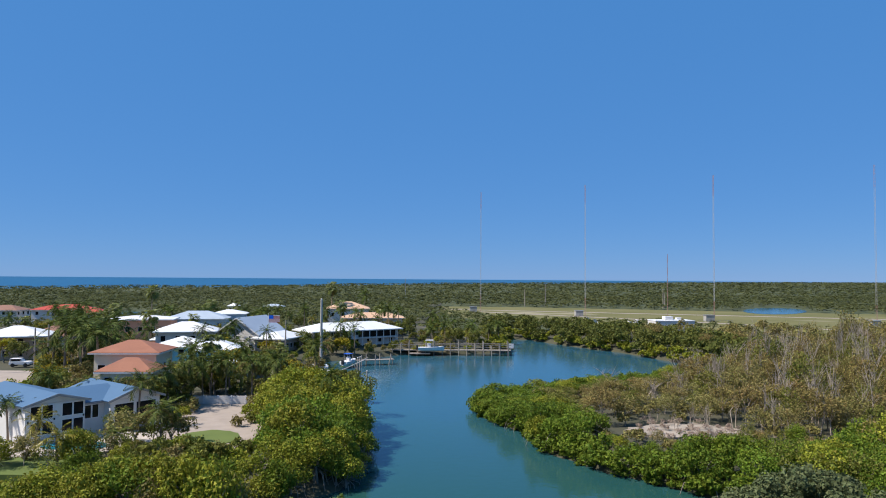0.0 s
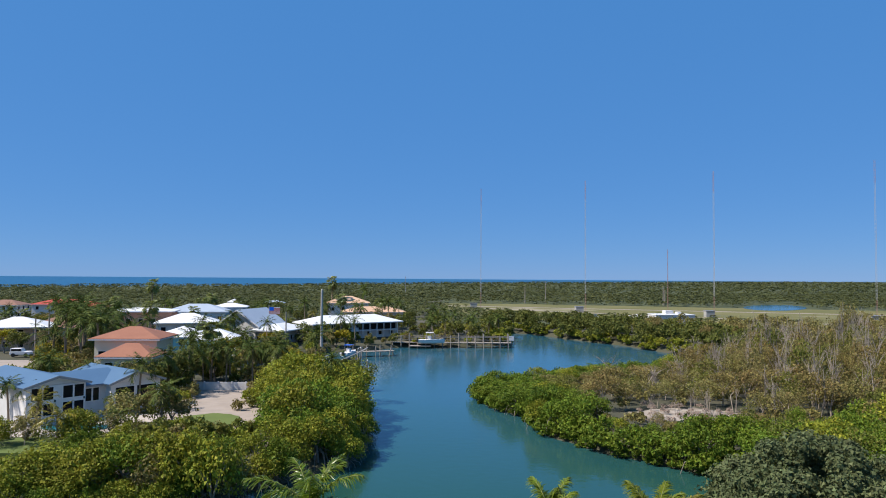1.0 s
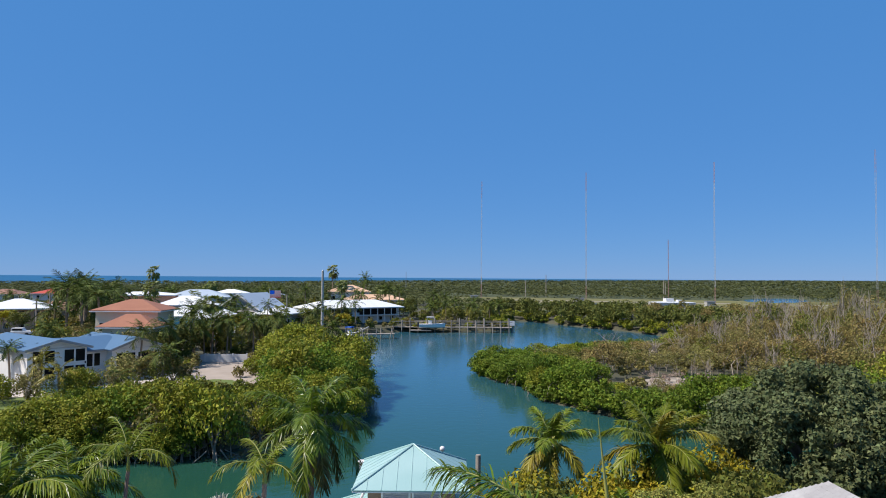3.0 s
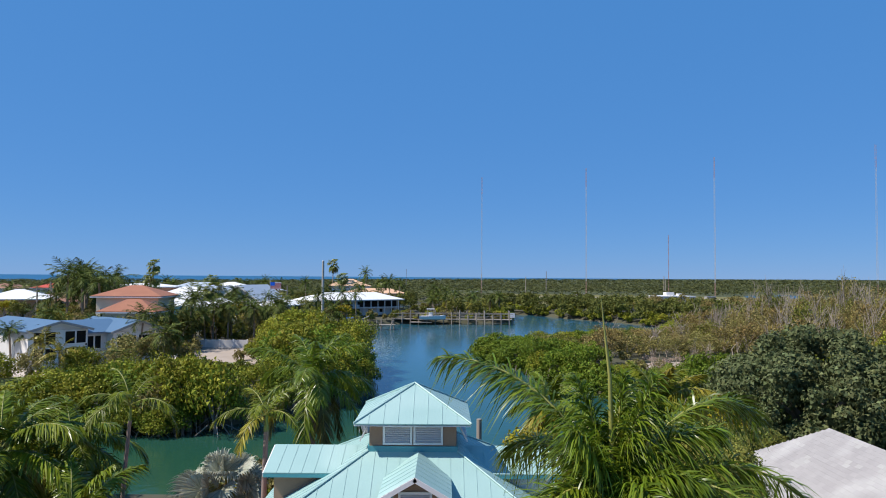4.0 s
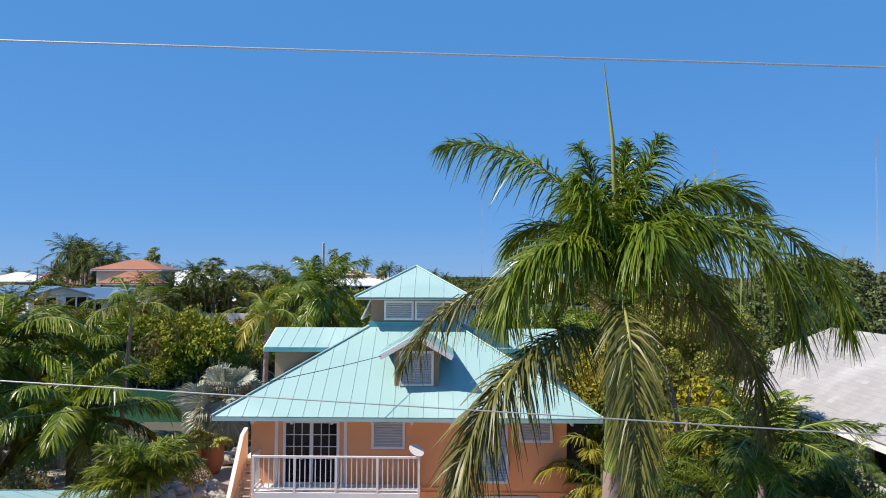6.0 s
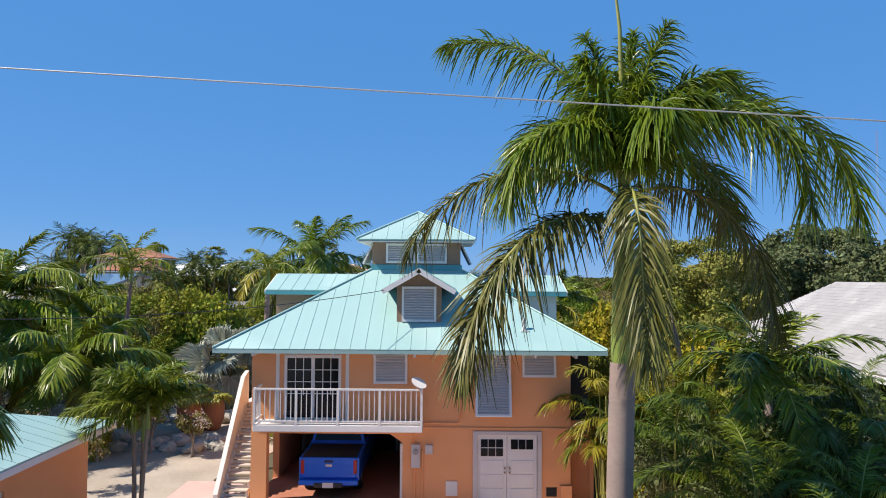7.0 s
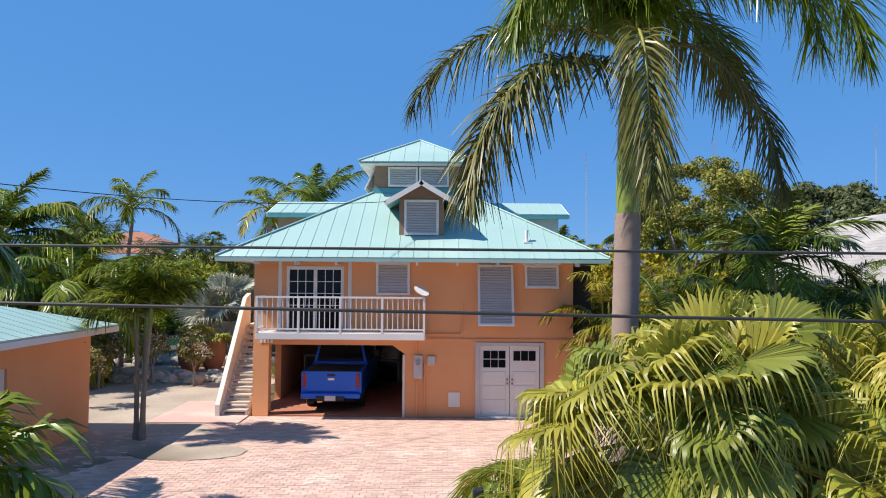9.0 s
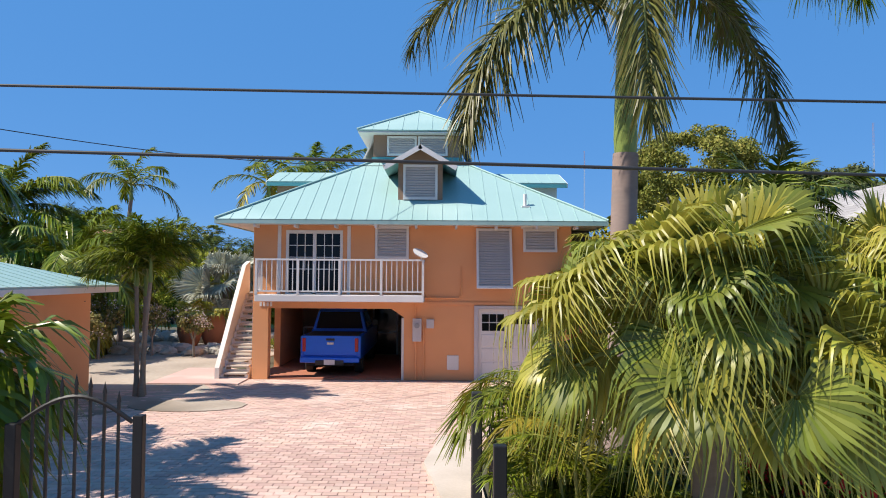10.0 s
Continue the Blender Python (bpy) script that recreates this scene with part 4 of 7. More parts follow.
for b in (box(Eg[0][0], Eg[1][0], Eg[0][1], Eg[0][1] + 0.03, gz - 0.19, gz - 0.05), box(Eg[1][0] - 0.03, Eg[1][0], Eg[0][1] + 0.03, Eg[2][1], gz - 0.19, gz - 0.05), box(Eg[0][0], Eg[1][0] - 0.03, Eg[2][1] - 0.03, Eg[2][1], gz - 0.19, gz - 0.05)):
    part("fascia", b, M["white"], shed)
part("soffit", box(gw0 - go + 0.04, gw1 + go - 0.04, gd0 - go + 0.04, gd1 + go - 0.04, gz - 0.11, gz - 0.08), M["plaster"], shed)

# ---- grey-roofed neighbour ----
nb = thing("house", "low pale house with a worn grey shingle hip roof", "house", (16.1, 22.0, 0))
nz, nr, hw = 3.9, 6.5, 3.8
y0, y1 = -16.0, 12.1
Ne = [(-hw, y0, nz), (hw, y0, nz), (hw, y1, nz), (-hw, y1, nz)]
r0, r1 = (0, y0 + hw, nr), (0, y1 - hw, nr)
for cs, nm in (([Ne[3], Ne[0], r0, r1], "west"), ([Ne[0], Ne[1], r0], "s"), ([Ne[1], Ne[2], r1, r0], "e"), ([Ne[2], Ne[3], r1], "n")):
    part("roof", slab(cs, 0.08), M["shingle"], nb)
part("fascia", join(box(-hw - 0.02, -hw + 0.03, y0, y1, nz - 0.26, nz - 0.06), box(-hw, hw, y1 - 0.03, y1 + 0.02, nz - 0.26, nz - 0.06)), M["white"], nb, "white eave board")
part("soffit", box(-hw + 0.03, hw - 0.03, y0 + 0.03, y1 - 0.03, nz - 0.17, nz - 0.12), M["plaster"], nb)
part("wall", join(box(-hw + 1.9, hw - 0.6, y0 + 0.8, y1 - 0.8, 0, nz - 0.17)), M["pale_blue_wall"], nb, "pale blue wall behind a porch")
part("porch_floor", box(-hw + 0.4, -hw + 1.9, y0 + 0.8, y1 - 0.8, 0, 1.5), M["plaster"], nb)
for k in range(9):
    part("porch_post", box(-hw + 0.45, -hw + 0.6, y0 + 1.2 + k * 3.1, y0 + 1.35 + k * 3.1, 1.5, nz - 0.17), M["white"], nb)
for k in range(7):
    wn_ = part("window", box(-hw + 1.86, -hw + 1.9, y0 + 2.2 + k * 3.6, y0 + 3.8 + k * 3.6, 2.1, 3.4), M["glass"], nb)
    part("window_frame", join(box(-hw + 1.84, -hw + 1.88, y0 + 2.1 + k * 3.6, y0 + 2.2 + k * 3.6, 2.0, 3.5), box(-hw + 1.84, -hw + 1.88, y0 + 3.8 + k * 3.6, y0 + 3.9 + k * 3.6, 2.0, 3.5), box(-hw + 1.84, -hw + 1.88, y0 + 2.2 + k * 3.6, y0 + 3.8 + k * 3.6, 3.4, 3.5)), M["brown_trim"], wn_)
part("porch_rail", join(box(-hw + 0.5, -hw + 0.55, y0 + 1.2, y1 - 1.0, 2.35, 2.42), *[box(-hw + 0.51, -hw + 0.54, y0 + 1.3 + i * 0.16, y0 + 1.33 + i * 0.16, 1.5, 2.36) for i in range(150)]), M["white"], nb)
# shingle courses on the slope that faces the drive
rs = random.Random(5)
slope_len = math.hypot(hw, nr - nz)
ux, uz = hw / slope_len, (nr - nz) / slope_len
course, shingles, pales = 0.2, [], []
for r in range(int(slope_len / course)):
    s0, s1 = r * course, (r + 1) * course + 0.02
    yy = y0 + s0 * ux + rs.uniform(0, 0.3)
    yend = y1 - s0 * ux - 0.1
    while yy < yend:
        wdt = rs.uniform(0.30, 0.36)
        lift = 0.006 + rs.uniform(0, 0.003)
        v = []
        for s, h in ((s0, lift), (s1, 0.003)):
            for q in (yy, min(yy + wdt - 0.012, yend)):
                v.append((-hw + s * ux - h * uz, q, nz + s * uz + h * ux))
        geo = (v + [(-hw + s0 * ux, v[0][1], nz + s0 * uz), (-hw + s0 * ux, v[1][1], nz + s0 * uz)], [[0, 1, 3, 2], [4, 5, 1, 0]])
        clump = noise.noise(Vector((s0 * 1.5, yy * 1.1, 3.3)))
        (pales if clump > 0.42 or rs.random() < 0.012 else shingles).append(geo)
        yy += wdt
part("shingles", join(*shingles), M["shingle"], nb, kind="stuff")
for g in pales[:280]:
    part("shingle", g, M["shingle_pale"], nb)


# ---- plant builders ----
def unit(a):
    return a / np.maximum(np.linalg.norm(a, axis=-1, keepdims=True), 1e-9)


def strips(path, across, width):
    """Leaf strips: path (n, k, 3), across (n, 3) or (n, k, 3), width (n, k) -> one quad mesh."""
    n, k, _ = path.shape
    if across.ndim == 2:
        across = across[:, None, :]
    off = across * width[:, :, None] / 2
    v = np.stack([path - off, path + off], 2).reshape(-1, 3)
    base = (np.arange(n) * 2 * k)[:, None, None]
    j = np.arange(k - 1)[None, :, None] * 2
    q = np.array([0, 1, 3, 2])[None, None, :]
    return v, (base + j + q).reshape(-1, 4)


def merge(geos):
    vs, fs, k = [], [], 0
    for v, f in geos:
        vs.append(np.asarray(v, float))
        fs.append(np.asarray(f) + k)
        k += len(v)
    return np.concatenate(vs), np.concatenate(fs)


def placed(geo, m):
    a = np.array(m)
    return np.asarray(geo[0]) @ a[:3, :3].T + a[:3, 3], geo[1]


def quad_tube(path, radii, n=5):
    v, f = tube(path, radii, n, cap=False)
    return np.array(v), np.array(f)


def feather(rng, length, rise, bend, pairs=40, leaf=0.6, wide=0.045, droop=0.5, plume=0.35, start=0.14, segs=2, rib=0.03, hang=0.0, ribn=5, curve=1.25):
    """A feather palm leaf along +x from its foot: (leaflets, rib)."""
    k = 14
    s = np.linspace(0, 1, k)
    ang = np.radians(np.maximum(rise - bend * s ** curve, -84))
    step = length / (k - 1)
    px = np.concatenate([[0], np.cumsum(np.cos(ang[:-1]) * step)])
    pz = np.concatenate([[0], np.cumsum(np.sin(ang[:-1]) * step)])
    sway = rng.normal(0, 0.04) * length
    py = sway * s ** 2
    u = np.repeat(np.linspace(start, 0.995, pairs), 2) + rng.normal(0, 0.004, 2 * pairs)
    u = np.clip(u, 0, 1)
    side = np.tile([-1.0, 1.0], pairs)
    base = np.stack([np.interp(u, s, px), np.interp(u, s, py), np.interp(u, s, pz)], 1)
    a = np.interp(u, s, ang)
    tan = np.stack([np.cos(a), 0 * a, np.sin(a)], 1)
    nrm = np.stack([-np.sin(a), 0 * a, np.cos(a)], 1)
    sweep = np.radians(18 + 48 * u + rng.normal(0, 7, len(u)))
    lift = rng.normal(0.12, plume, len(u)) - hang
    d = unit(np.stack([0 * u, side, 0 * u], 1) * np.cos(sweep)[:, None] + tan * np.sin(sweep)[:, None] + nrm * lift[:, None])
    prof = np.clip(1.15 * np.sin(np.pi * np.clip(0.16 + 0.80 * (u - start) / (1 - start), 0, 1)) ** 0.6, 0.25, 1)
    ln = leaf * prof * rng.uniform(0.85, 1.1, len(u))
    t = np.linspace(0, 1, segs + 1)
    path = base[:, None, :] + d[:, None, :] * (ln[:, None] * t)[:, :, None]
    path[:, :, 2] -= (droop * ln * rng.uniform(0.6, 1.3, len(u)))[:, None] * t ** 2
    across = unit(np.cross(d, nrm + rng.normal(0, 0.35, d.shape)))
    w = wide * np.stack([0.55 + 0 * u] + [1 - 0.85 * tt ** 1.5 + 0 * u for tt in t[1:]], 1)
    return strips(path, across, w), quad_tube(np.stack([px, py, pz], 1), list(np.linspace(rib, rib * 0.25, k)), ribn)


def fan_leaf(rng, petiole, rise, bend, radius, segs=34, spread=150, droop=0.6, wide=1.0, split=0.5, tilt=8.0, stiff=0.0):
    """A fan palm leaf along +x from its foot: (blade, petiole)."""
    k = 7
    s = np.linspace(0, 1, k)
    ang = np.radians(rise - bend * s)
    st = petiole / (k - 1)
    px = np.concatenate([[0], np.cumsum(np.cos(ang[:-1]) * st)])
    pz = np.concatenate([[0], np.cumsum(np.sin(ang[:-1]) * st)])
    a = ang[-1] - np.radians(tilt)
    ax, nr = np.array([np.cos(a), 0, np.sin(a)]), np.array([-np.sin(a), 0, np.cos(a)])
    sd = np.array([0, 1.0, 0])
    th = np.radians(np.linspace(-spread, spread, segs))
    d = np.cos(th)[:, None] * ax + np.sin(th)[:, None] * sd
    ln = radius * (1 - 0.28 * (np.abs(th) / np.radians(spread)) ** 2) * rng.uniform(0.9, 1.06, segs)
    t = np.array([0.04, 0.3, split, split + 0.12, 0.86, 1.0])
    reach = np.array([0.04, 0.3, split, split + 0.10, split + 0.15, split + 0.16]) + stiff * (t - split) * (t > split) * 0.5
    fall = np.array([0, 0.01, 0.04, 0.15, 0.50, 0.86]) * (1 - 0.75 * stiff)
    path = np.array([px[-1], 0, pz[-1]]) + d[:, None, :] * (ln[:, None] * reach)[:, :, None]
    path += nr * (0.10 * radius * np.sin(np.abs(th))[:, None] * t)[:, :, None]
    path[:, :, 2] -= (droop * ln * rng.uniform(0.55, 1.3, segs))[:, None] * fall
    path[:, 3:, 1] += (rng.normal(0, 0.03, segs))[:, None] * np.array([0.3, 0.8, 1.0])
    full = 2 * np.tan(np.radians(spread) / segs) * radius * wide
    w = full * np.stack([1.3 * t[0] + 0 * ln, 1.3 * t[1] + 0 * ln, 1.2 * t[2] + 0 * ln, 0.50 * split + 0 * ln, 0.24 * split + 0 * ln, 0.03 + 0 * ln], 1)
    across = unit(np.cross(d, nr) + nr * (np.tile([0.5, -0.5], segs)[:segs])[:, None])
    return strips(path, across, w), quad_tube(np.stack([px, 0 * px, pz], 1), [0.02] * k)


def cloud(rng, centres, radii, per, size, up=0.35, shell=0.55):
    """Leaves round many clump centres: one small face a leaf."""
    c = np.repeat(np.asarray(centres, float), per, 0)
    r = np.repeat(np.asarray(radii, float), per)
    d = unit(rng.normal(0, 1, c.shape) + [0, 0, up])
    p = c + d * (r * rng.uniform(shell, 1.08, len(r)))[:, None] * [1, 1, 0.8]
    nrm = unit(d + rng.normal(0, 0.55, d.shape))
    tg = unit(np.cross(nrm, rng.normal(0, 1, d.shape)))
    bt = np.cross(nrm, tg)
    ls = size * rng.uniform(0.6, 1.35, len(r))
    a, b = tg * ls[:, None], bt * (ls * 0.8)[:, None]
    v = np.stack([p - a, p + a * 0.7 + b, p + a * 0.7 - b], 1).reshape(-1, 3)
    return v, np.arange(len(v)).reshape(-1, 3)


def limbs(rng, height, radius, spread, count, lean=0.15, n=6):
    """A tapered trunk that forks into limbs."""
    fork = height * 0.4
    bend = rng.normal(0, lean, 2) * height * 0.2
    out = [quad_tube([(0, 0, -0.3), (bend[0] * 0.4, bend[1] * 0.4, fork * 0.5), (*bend, fork)], [radius * 1.3, radius, radius * 0.8], n)]
    for i in range(count):
        a = 2 * math.pi * (i + rng.uniform(-0.3, 0.3)) / count
        e = np.array([math.cos(a), math.sin(a)]) * spread * rng.uniform(0.5, 1.0)
        z1 = height * rng.uniform(0.75, 1.0)
        m = (bend + e * 0.45, fork + (z1 - fork) * 0.55)
        out.append(quad_tube([(*bend, fork * 0.9), (*m[0], m[1]), (*(bend + e), z1)], [radius * 0.6, radius * 0.38, radius * 0.12], n - 1))
    return merge(out)


def bush_crown(rng, rx, rz, zc, clumps, per, size, up=0.35, low=-0.5):
    d = unit(rng.normal(0, 1, (clumps * 3, 3)))
    d = d[d[:, 2] > low][:clumps]
    k = len(d)
    c = d * np.array([rx, rx, rz]) * (rng.uniform(0.25, 1.0, k) ** 0.5)[:, None] * 0.82 + [0, 0, zc]
    c[:, :2] += rng.normal(0, rx * 0.12, 2)
    return cloud(rng, c, rng.uniform(0.24, 0.42, k) * min(rx, rz * 1.4), per, size, up)


def clumpy_crown(rng, rx, rz, zc, clumps, r, per, size, low=-0.35):
    """Distinct leaf clumps on the outside of a rounded crown, with dark gaps between them."""
    d = unit(rng.normal(0, 1, (clumps * 3, 3)))
    d = d[d[:, 2] > low][:clumps]
    k = len(d)
    c = d * np.array([rx, rx, rz]) * rng.uniform(0.72, 1.0, k)[:, None] + [0, 0, zc]
    return cloud(rng, c, rng.uniform(0.7, 1.25, k) * r, per, size, 0.6, 0.45)


def tree_proto(name, label, category, mat, bark, rx, rz, zc, clumps, per, size, seed, roots=0, trunk_r=0.14):
    rng = np.random.default_rng(seed)
    t = thing(name, label, category, (0, 0, -500))
    geo = [limbs(rng, zc + 0.4 * rz, trunk_r, rx * 0.7, 5)]
    for i in range(roots):
        a = rng.uniform(0, 2 * math.pi)
        q = rng.uniform(0.5, 0.95) * rx
        z = rng.uniform(0.8, 1.7)
        geo.append(quad_tube([(0.3 * q * math.cos(a), 0.3 * q * math.sin(a), z), (0.75 * q * math.cos(a), 0.75 * q * math.sin(a), z * 0.6), (q * math.cos(a), q * math.sin(a), -0.9)], [0.05, 0.045, 0.035], 4))
    part("trunk", merge(geo), bark, t)
    part("crown", bush_crown(rng, rx, rz, zc, clumps, per, size), mat, t)
    return t


def plant(proto, x, y, s=1.0, rz=0.0, z=None, sz=None):
    z = float(ground_z(x, y)) if z is None else z
    return copy_thing(proto, pose(x, y, z, 0, 0, rz) @ Matrix.Diagonal((s, s, sz or s, 1)))


def palm_trunk(rng, h, r0, r1, lean=(0, 0), swell=0.0, n=14, rings=22):
    pts, rad = [], []
    for i in range(rings + 1):
        t = i / rings
        pts.append((lean[0] * t ** 1.6, lean[1] * t ** 1.6, h * t))
        rad.append((r0 + (r1 - r0) * t) * (1 + swell * math.exp(-(t / 0.1) ** 2)) * (1 + 0.02 * (i % 2)))
    return quad_tube(pts, rad, n)


def crown_of(rng, count, length, leaf, pairs, wide, bend=(60, 110), rise=(-15, 75), plume=0.35, droop=0.5, segs=2):
    out = []
    for i in range(count):
        t = (i + 0.5) / count
        r = rise[1] + (rise[0] - rise[1]) * t + rng.normal(0, 6)
        f, rib = feather(rng, length * rng.uniform(0.85, 1.08) * (0.75 + 0.25 * min(1, 3 * t)), r, rng.uniform(*bend) * (0.6 + 0.4 * t), pairs, leaf, wide, droop, plume, segs=segs, ribn=3)
        m = pose(0, 0, 0, rng.normal(0, 8), 0, i * 137.5 + rng.normal(0, 8))
        out += [placed(f, m), placed(rib, m)]
    return merge(out)


def far_palm(name, label, h, count, length, leaf, mat, seed, lean=(0.3, 0.2), pairs=15, wide=0.22, dry=0, fan=False):
    rng = np.random.default_rng(seed)
    t = thing(name, label, "palm tree", (0, 0, -500))
    part("trunk", palm_trunk(rng, h, 0.17, 0.12, lean, 0.4, 7, 8), M["brown_bark"], t)
    if fan:
        geo = []
        for i in range(count):
            b, p = fan_leaf(rng, length * 0.5, rng.uniform(-50, 75), 25, length * 0.5, 15, 130, 0.5)
            m = pose(*lean, h, 0, 0, i * 137.5)
            geo += [placed(b, m), placed(p, m)]
        crown = merge(geo)
    else:
        crown = placed(crown_of(rng, count, length, leaf, pairs, wide, rise=(-22, 80), bend=(55, 100), segs=1, plume=0.14), pose(*lean, h))
    part("crown", crown, M[mat], t)
    if dry:
        part("dry_skirt", placed(crown_of(rng, dry, length * 0.8, leaf, pairs, wide, rise=(-70, -30), bend=(10, 30), segs=1), pose(*lean, h)), M["royal_dry"], t, "brown hanging dead leaves")
    return t


def leaf_parts(t, origin, specs, mat_of, seed, **k):
    """Every leaf of a near feather palm as a part: (compass angle, rise, bend, length)."""
    rng = np.random.default_rng(seed)
    for i, (az, rise, bend, ln) in enumerate(specs):
        f, rib = feather(rng, ln, rise, bend, **k)
        m = pose(*origin, 0, 0, az)
        fr = part("frond", placed(f, m), mat_of(i), t)
        part("rib", placed(rib, m), M["rachis"], fr)


# ---- royal palm in front of the house ----
rp_ = thing("royal_palm", "tall royal palm with a smooth grey trunk and feathery crown", "palm tree", (2.80, 13.05, 0), group="royal palms")
rngp = np.random.default_rng(11)
part("trunk", palm_trunk(rngp, 5.15, 0.235, 0.215, (0.10, 0), 0.25, 24, 44), M["palm_bark"], rp_, "smooth ringed grey trunk", smooth=True)
part("crownshaft", quad_tube([(0.10, 0, 5.10), (0.10, 0, 5.4), (0.11, 0, 6.4), (0.12, 0, 7.4), (0.12, 0, 8.4)], [0.185, 0.205, 0.185, 0.14, 0.09], 20), M["crownshaft"], rp_, "green crownshaft", smooth=True)
# compass angle, rise, bend, length
specs = [(155, 80, 90, 5.1), (127, 76, 127, 3.5), (214, 82, 153, 2.6), (23, 74, 116, 5.2), (349, 64, 168, 5.5), (326, 68, 186, 4.7), (26, 52, 145, 3.45), (83, 76, 118, 3.46), (109, 82, 88, 3.2),
         (344, 88, 92, 3.0), (34, 88, 14, 2.9), (214, 87, 62, 2.5), (315, 82, 100, 2.4), (209, 66, 168, 3.5), (60, 85, 50, 2.7), (285, 84, 120, 2.3), (150, 87, 24, 2.9), (330, 87, 26, 3.0)]
leaf_parts(rp_, (0.12, 0, 8.15), specs, lambda i: M["royal"], 12, pairs=185, leaf=0.84, wide=0.05, droop=0.7, plume=0.52, segs=3, rib=0.045, hang=0.0, curve=1.1)
# the oldest leaves hang beside the shaft
specs = [(177, 38, 108, 4.57), (263, 26, 195, 4.1), (19, 28, 139, 4.8)]
leaf_parts(rp_, (0.12, 0, 7.95), specs, lambda i: M["royal_dry"], 14, pairs=165, leaf=0.68, wide=0.042, droop=0.8, plume=0.55, segs=3, rib=0.04, hang=0.0, curve=0.9)
leaf_parts(rp_, (0.12, 0, 7.4), [(219, 20, 116, 4.9)], lambda i: M["royal_dry"], 15, pairs=250, leaf=0.74, wide=0.05, droop=0.8, plume=0.6, segs=3, rib=0.045, hang=0.0, curve=1.0)
part("spear", quad_tube([(0.1, 0, 7.8), (0.10, 0, 9.6), (0.06, 0, 11.0), (-0.10, 0, 12.45)], [0.07, 0.055, 0.035, 0.006], 7), M["rachis"], rp_, "unopened spear leaf")

# ---- fan palms at the gate ----
def fan_palm(x, y, h, leaves, mats, seed, petiole, radius, rise, lean, label, segs=38, droop=0.75, trunk_r=0.14, name="fan_palm", z=0.0, spread=150, split=0.5, tilts=(0, 16), wide=1.15, roll=12, extra=(), stiff=None, bends=(15, 45)):
    t = thing(name, label, "palm tree", (x, y, z))
    rng = np.random.default_rng(seed)
    part("trunk", palm_trunk(rng, h, trunk_r * 1.2, trunk_r, lean, 0.2, 12, 14), M["brown_bark"], t)
    for i in range(leaves + len(extra)):
        r = rise[1] + (rise[0] - rise[1]) * ((i + 0.5) / leaves) + rng.normal(0, 7)
        az = i * 137.5 + rng.normal(0, 10)
        if i >= leaves:
            az, r = extra[i - leaves]
        b, p = fan_leaf(rng, petiole * rng.uniform(0.8, 1.2) * (0.55 + 0.45 * min(1, 1.6 * i / leaves)) * (0.40 if i >= leaves and r > 66 else 1.4 if i == leaves else 1), r, rng.uniform(*bends) * (0.25 if r > 66 else 1), radius * rng.uniform(0.85, 1.1) * (0.95 if r > 66 else 1), segs, spread, droop * rng.uniform(0.7, 1.3), wide, split, rng.uniform(*tilts) * (0.15 if r > 66 else 1), min(1, max(0, (r - 56) / 25)) if stiff is None else stiff)
        m = pose(lean[0], lean[1], h, 0, 0, az) @ pose(0, 0, 0, rng.normal(0, roll), 0, 0)
        fr = part("frond", placed(b, m), mats(i, leaves), t)
        part("petiole", placed(p, m), M["rachis"], fr)
    return t


gate_fans = lambda i, n: M["fan_yellow"] if i in (n - 1, n, n + 9) else (M["fan_dark"] if i % 3 == 1 else M["fan"])
fan_palm(2.2, 7.35, 2.62, 60, gate_fans, 21, 1.25, 0.80, (-30, 86), (0, 0), "broad fan palm with drooping split leaf tips", segs=40, droop=0.8, trunk_r=0.17, split=0.58, spread=105, tilts=(0, 34), bends=(10, 34), wide=0.98, roll=28, extra=((266, -34), (235, 5), (300, 8), (215, 40), (285, 62), (322, 34), (195, 12), (255, 30), (178, 24), (205, -10), (250, -25), (290, -20), (270, 84), (200, 78), (330, 78), (245, 72), (295, 74), (180, 74), (262, 70), (282, 77), (228, 72), (310, 71)))
fan_palm(4.2, 7.9, 2.6, 46, gate_fans, 27, 1.25, 0.80, (-30, 86), (0, 0), "second fan palm with drooping split leaf tips", segs=40, droop=0.8, trunk_r=0.17, split=0.58, spread=105, tilts=(0, 34), bends=(10, 34), wide=0.98, roll=28, extra=((240, 30), (255, 66), (270, 10), (225, 0), (215, -30), (260, 82), (200, 78), (310, 78), (235, 74), (275, 72), (250, 70), (290, 76)))
fan_palm(-10.7, 35.4, 2.6, 46, lambda i, n: M["silver"], 23, 1.25, 1.35, (-70, 89), (0, 0), "silver leaved fan palm by the canal", name="silver_palm", stiff=0.55, droop=0.5, segs=32, trunk_r=0.22, split=0.62, spread=92, tilts=(-10, 42), bends=(0, 30), roll=38)

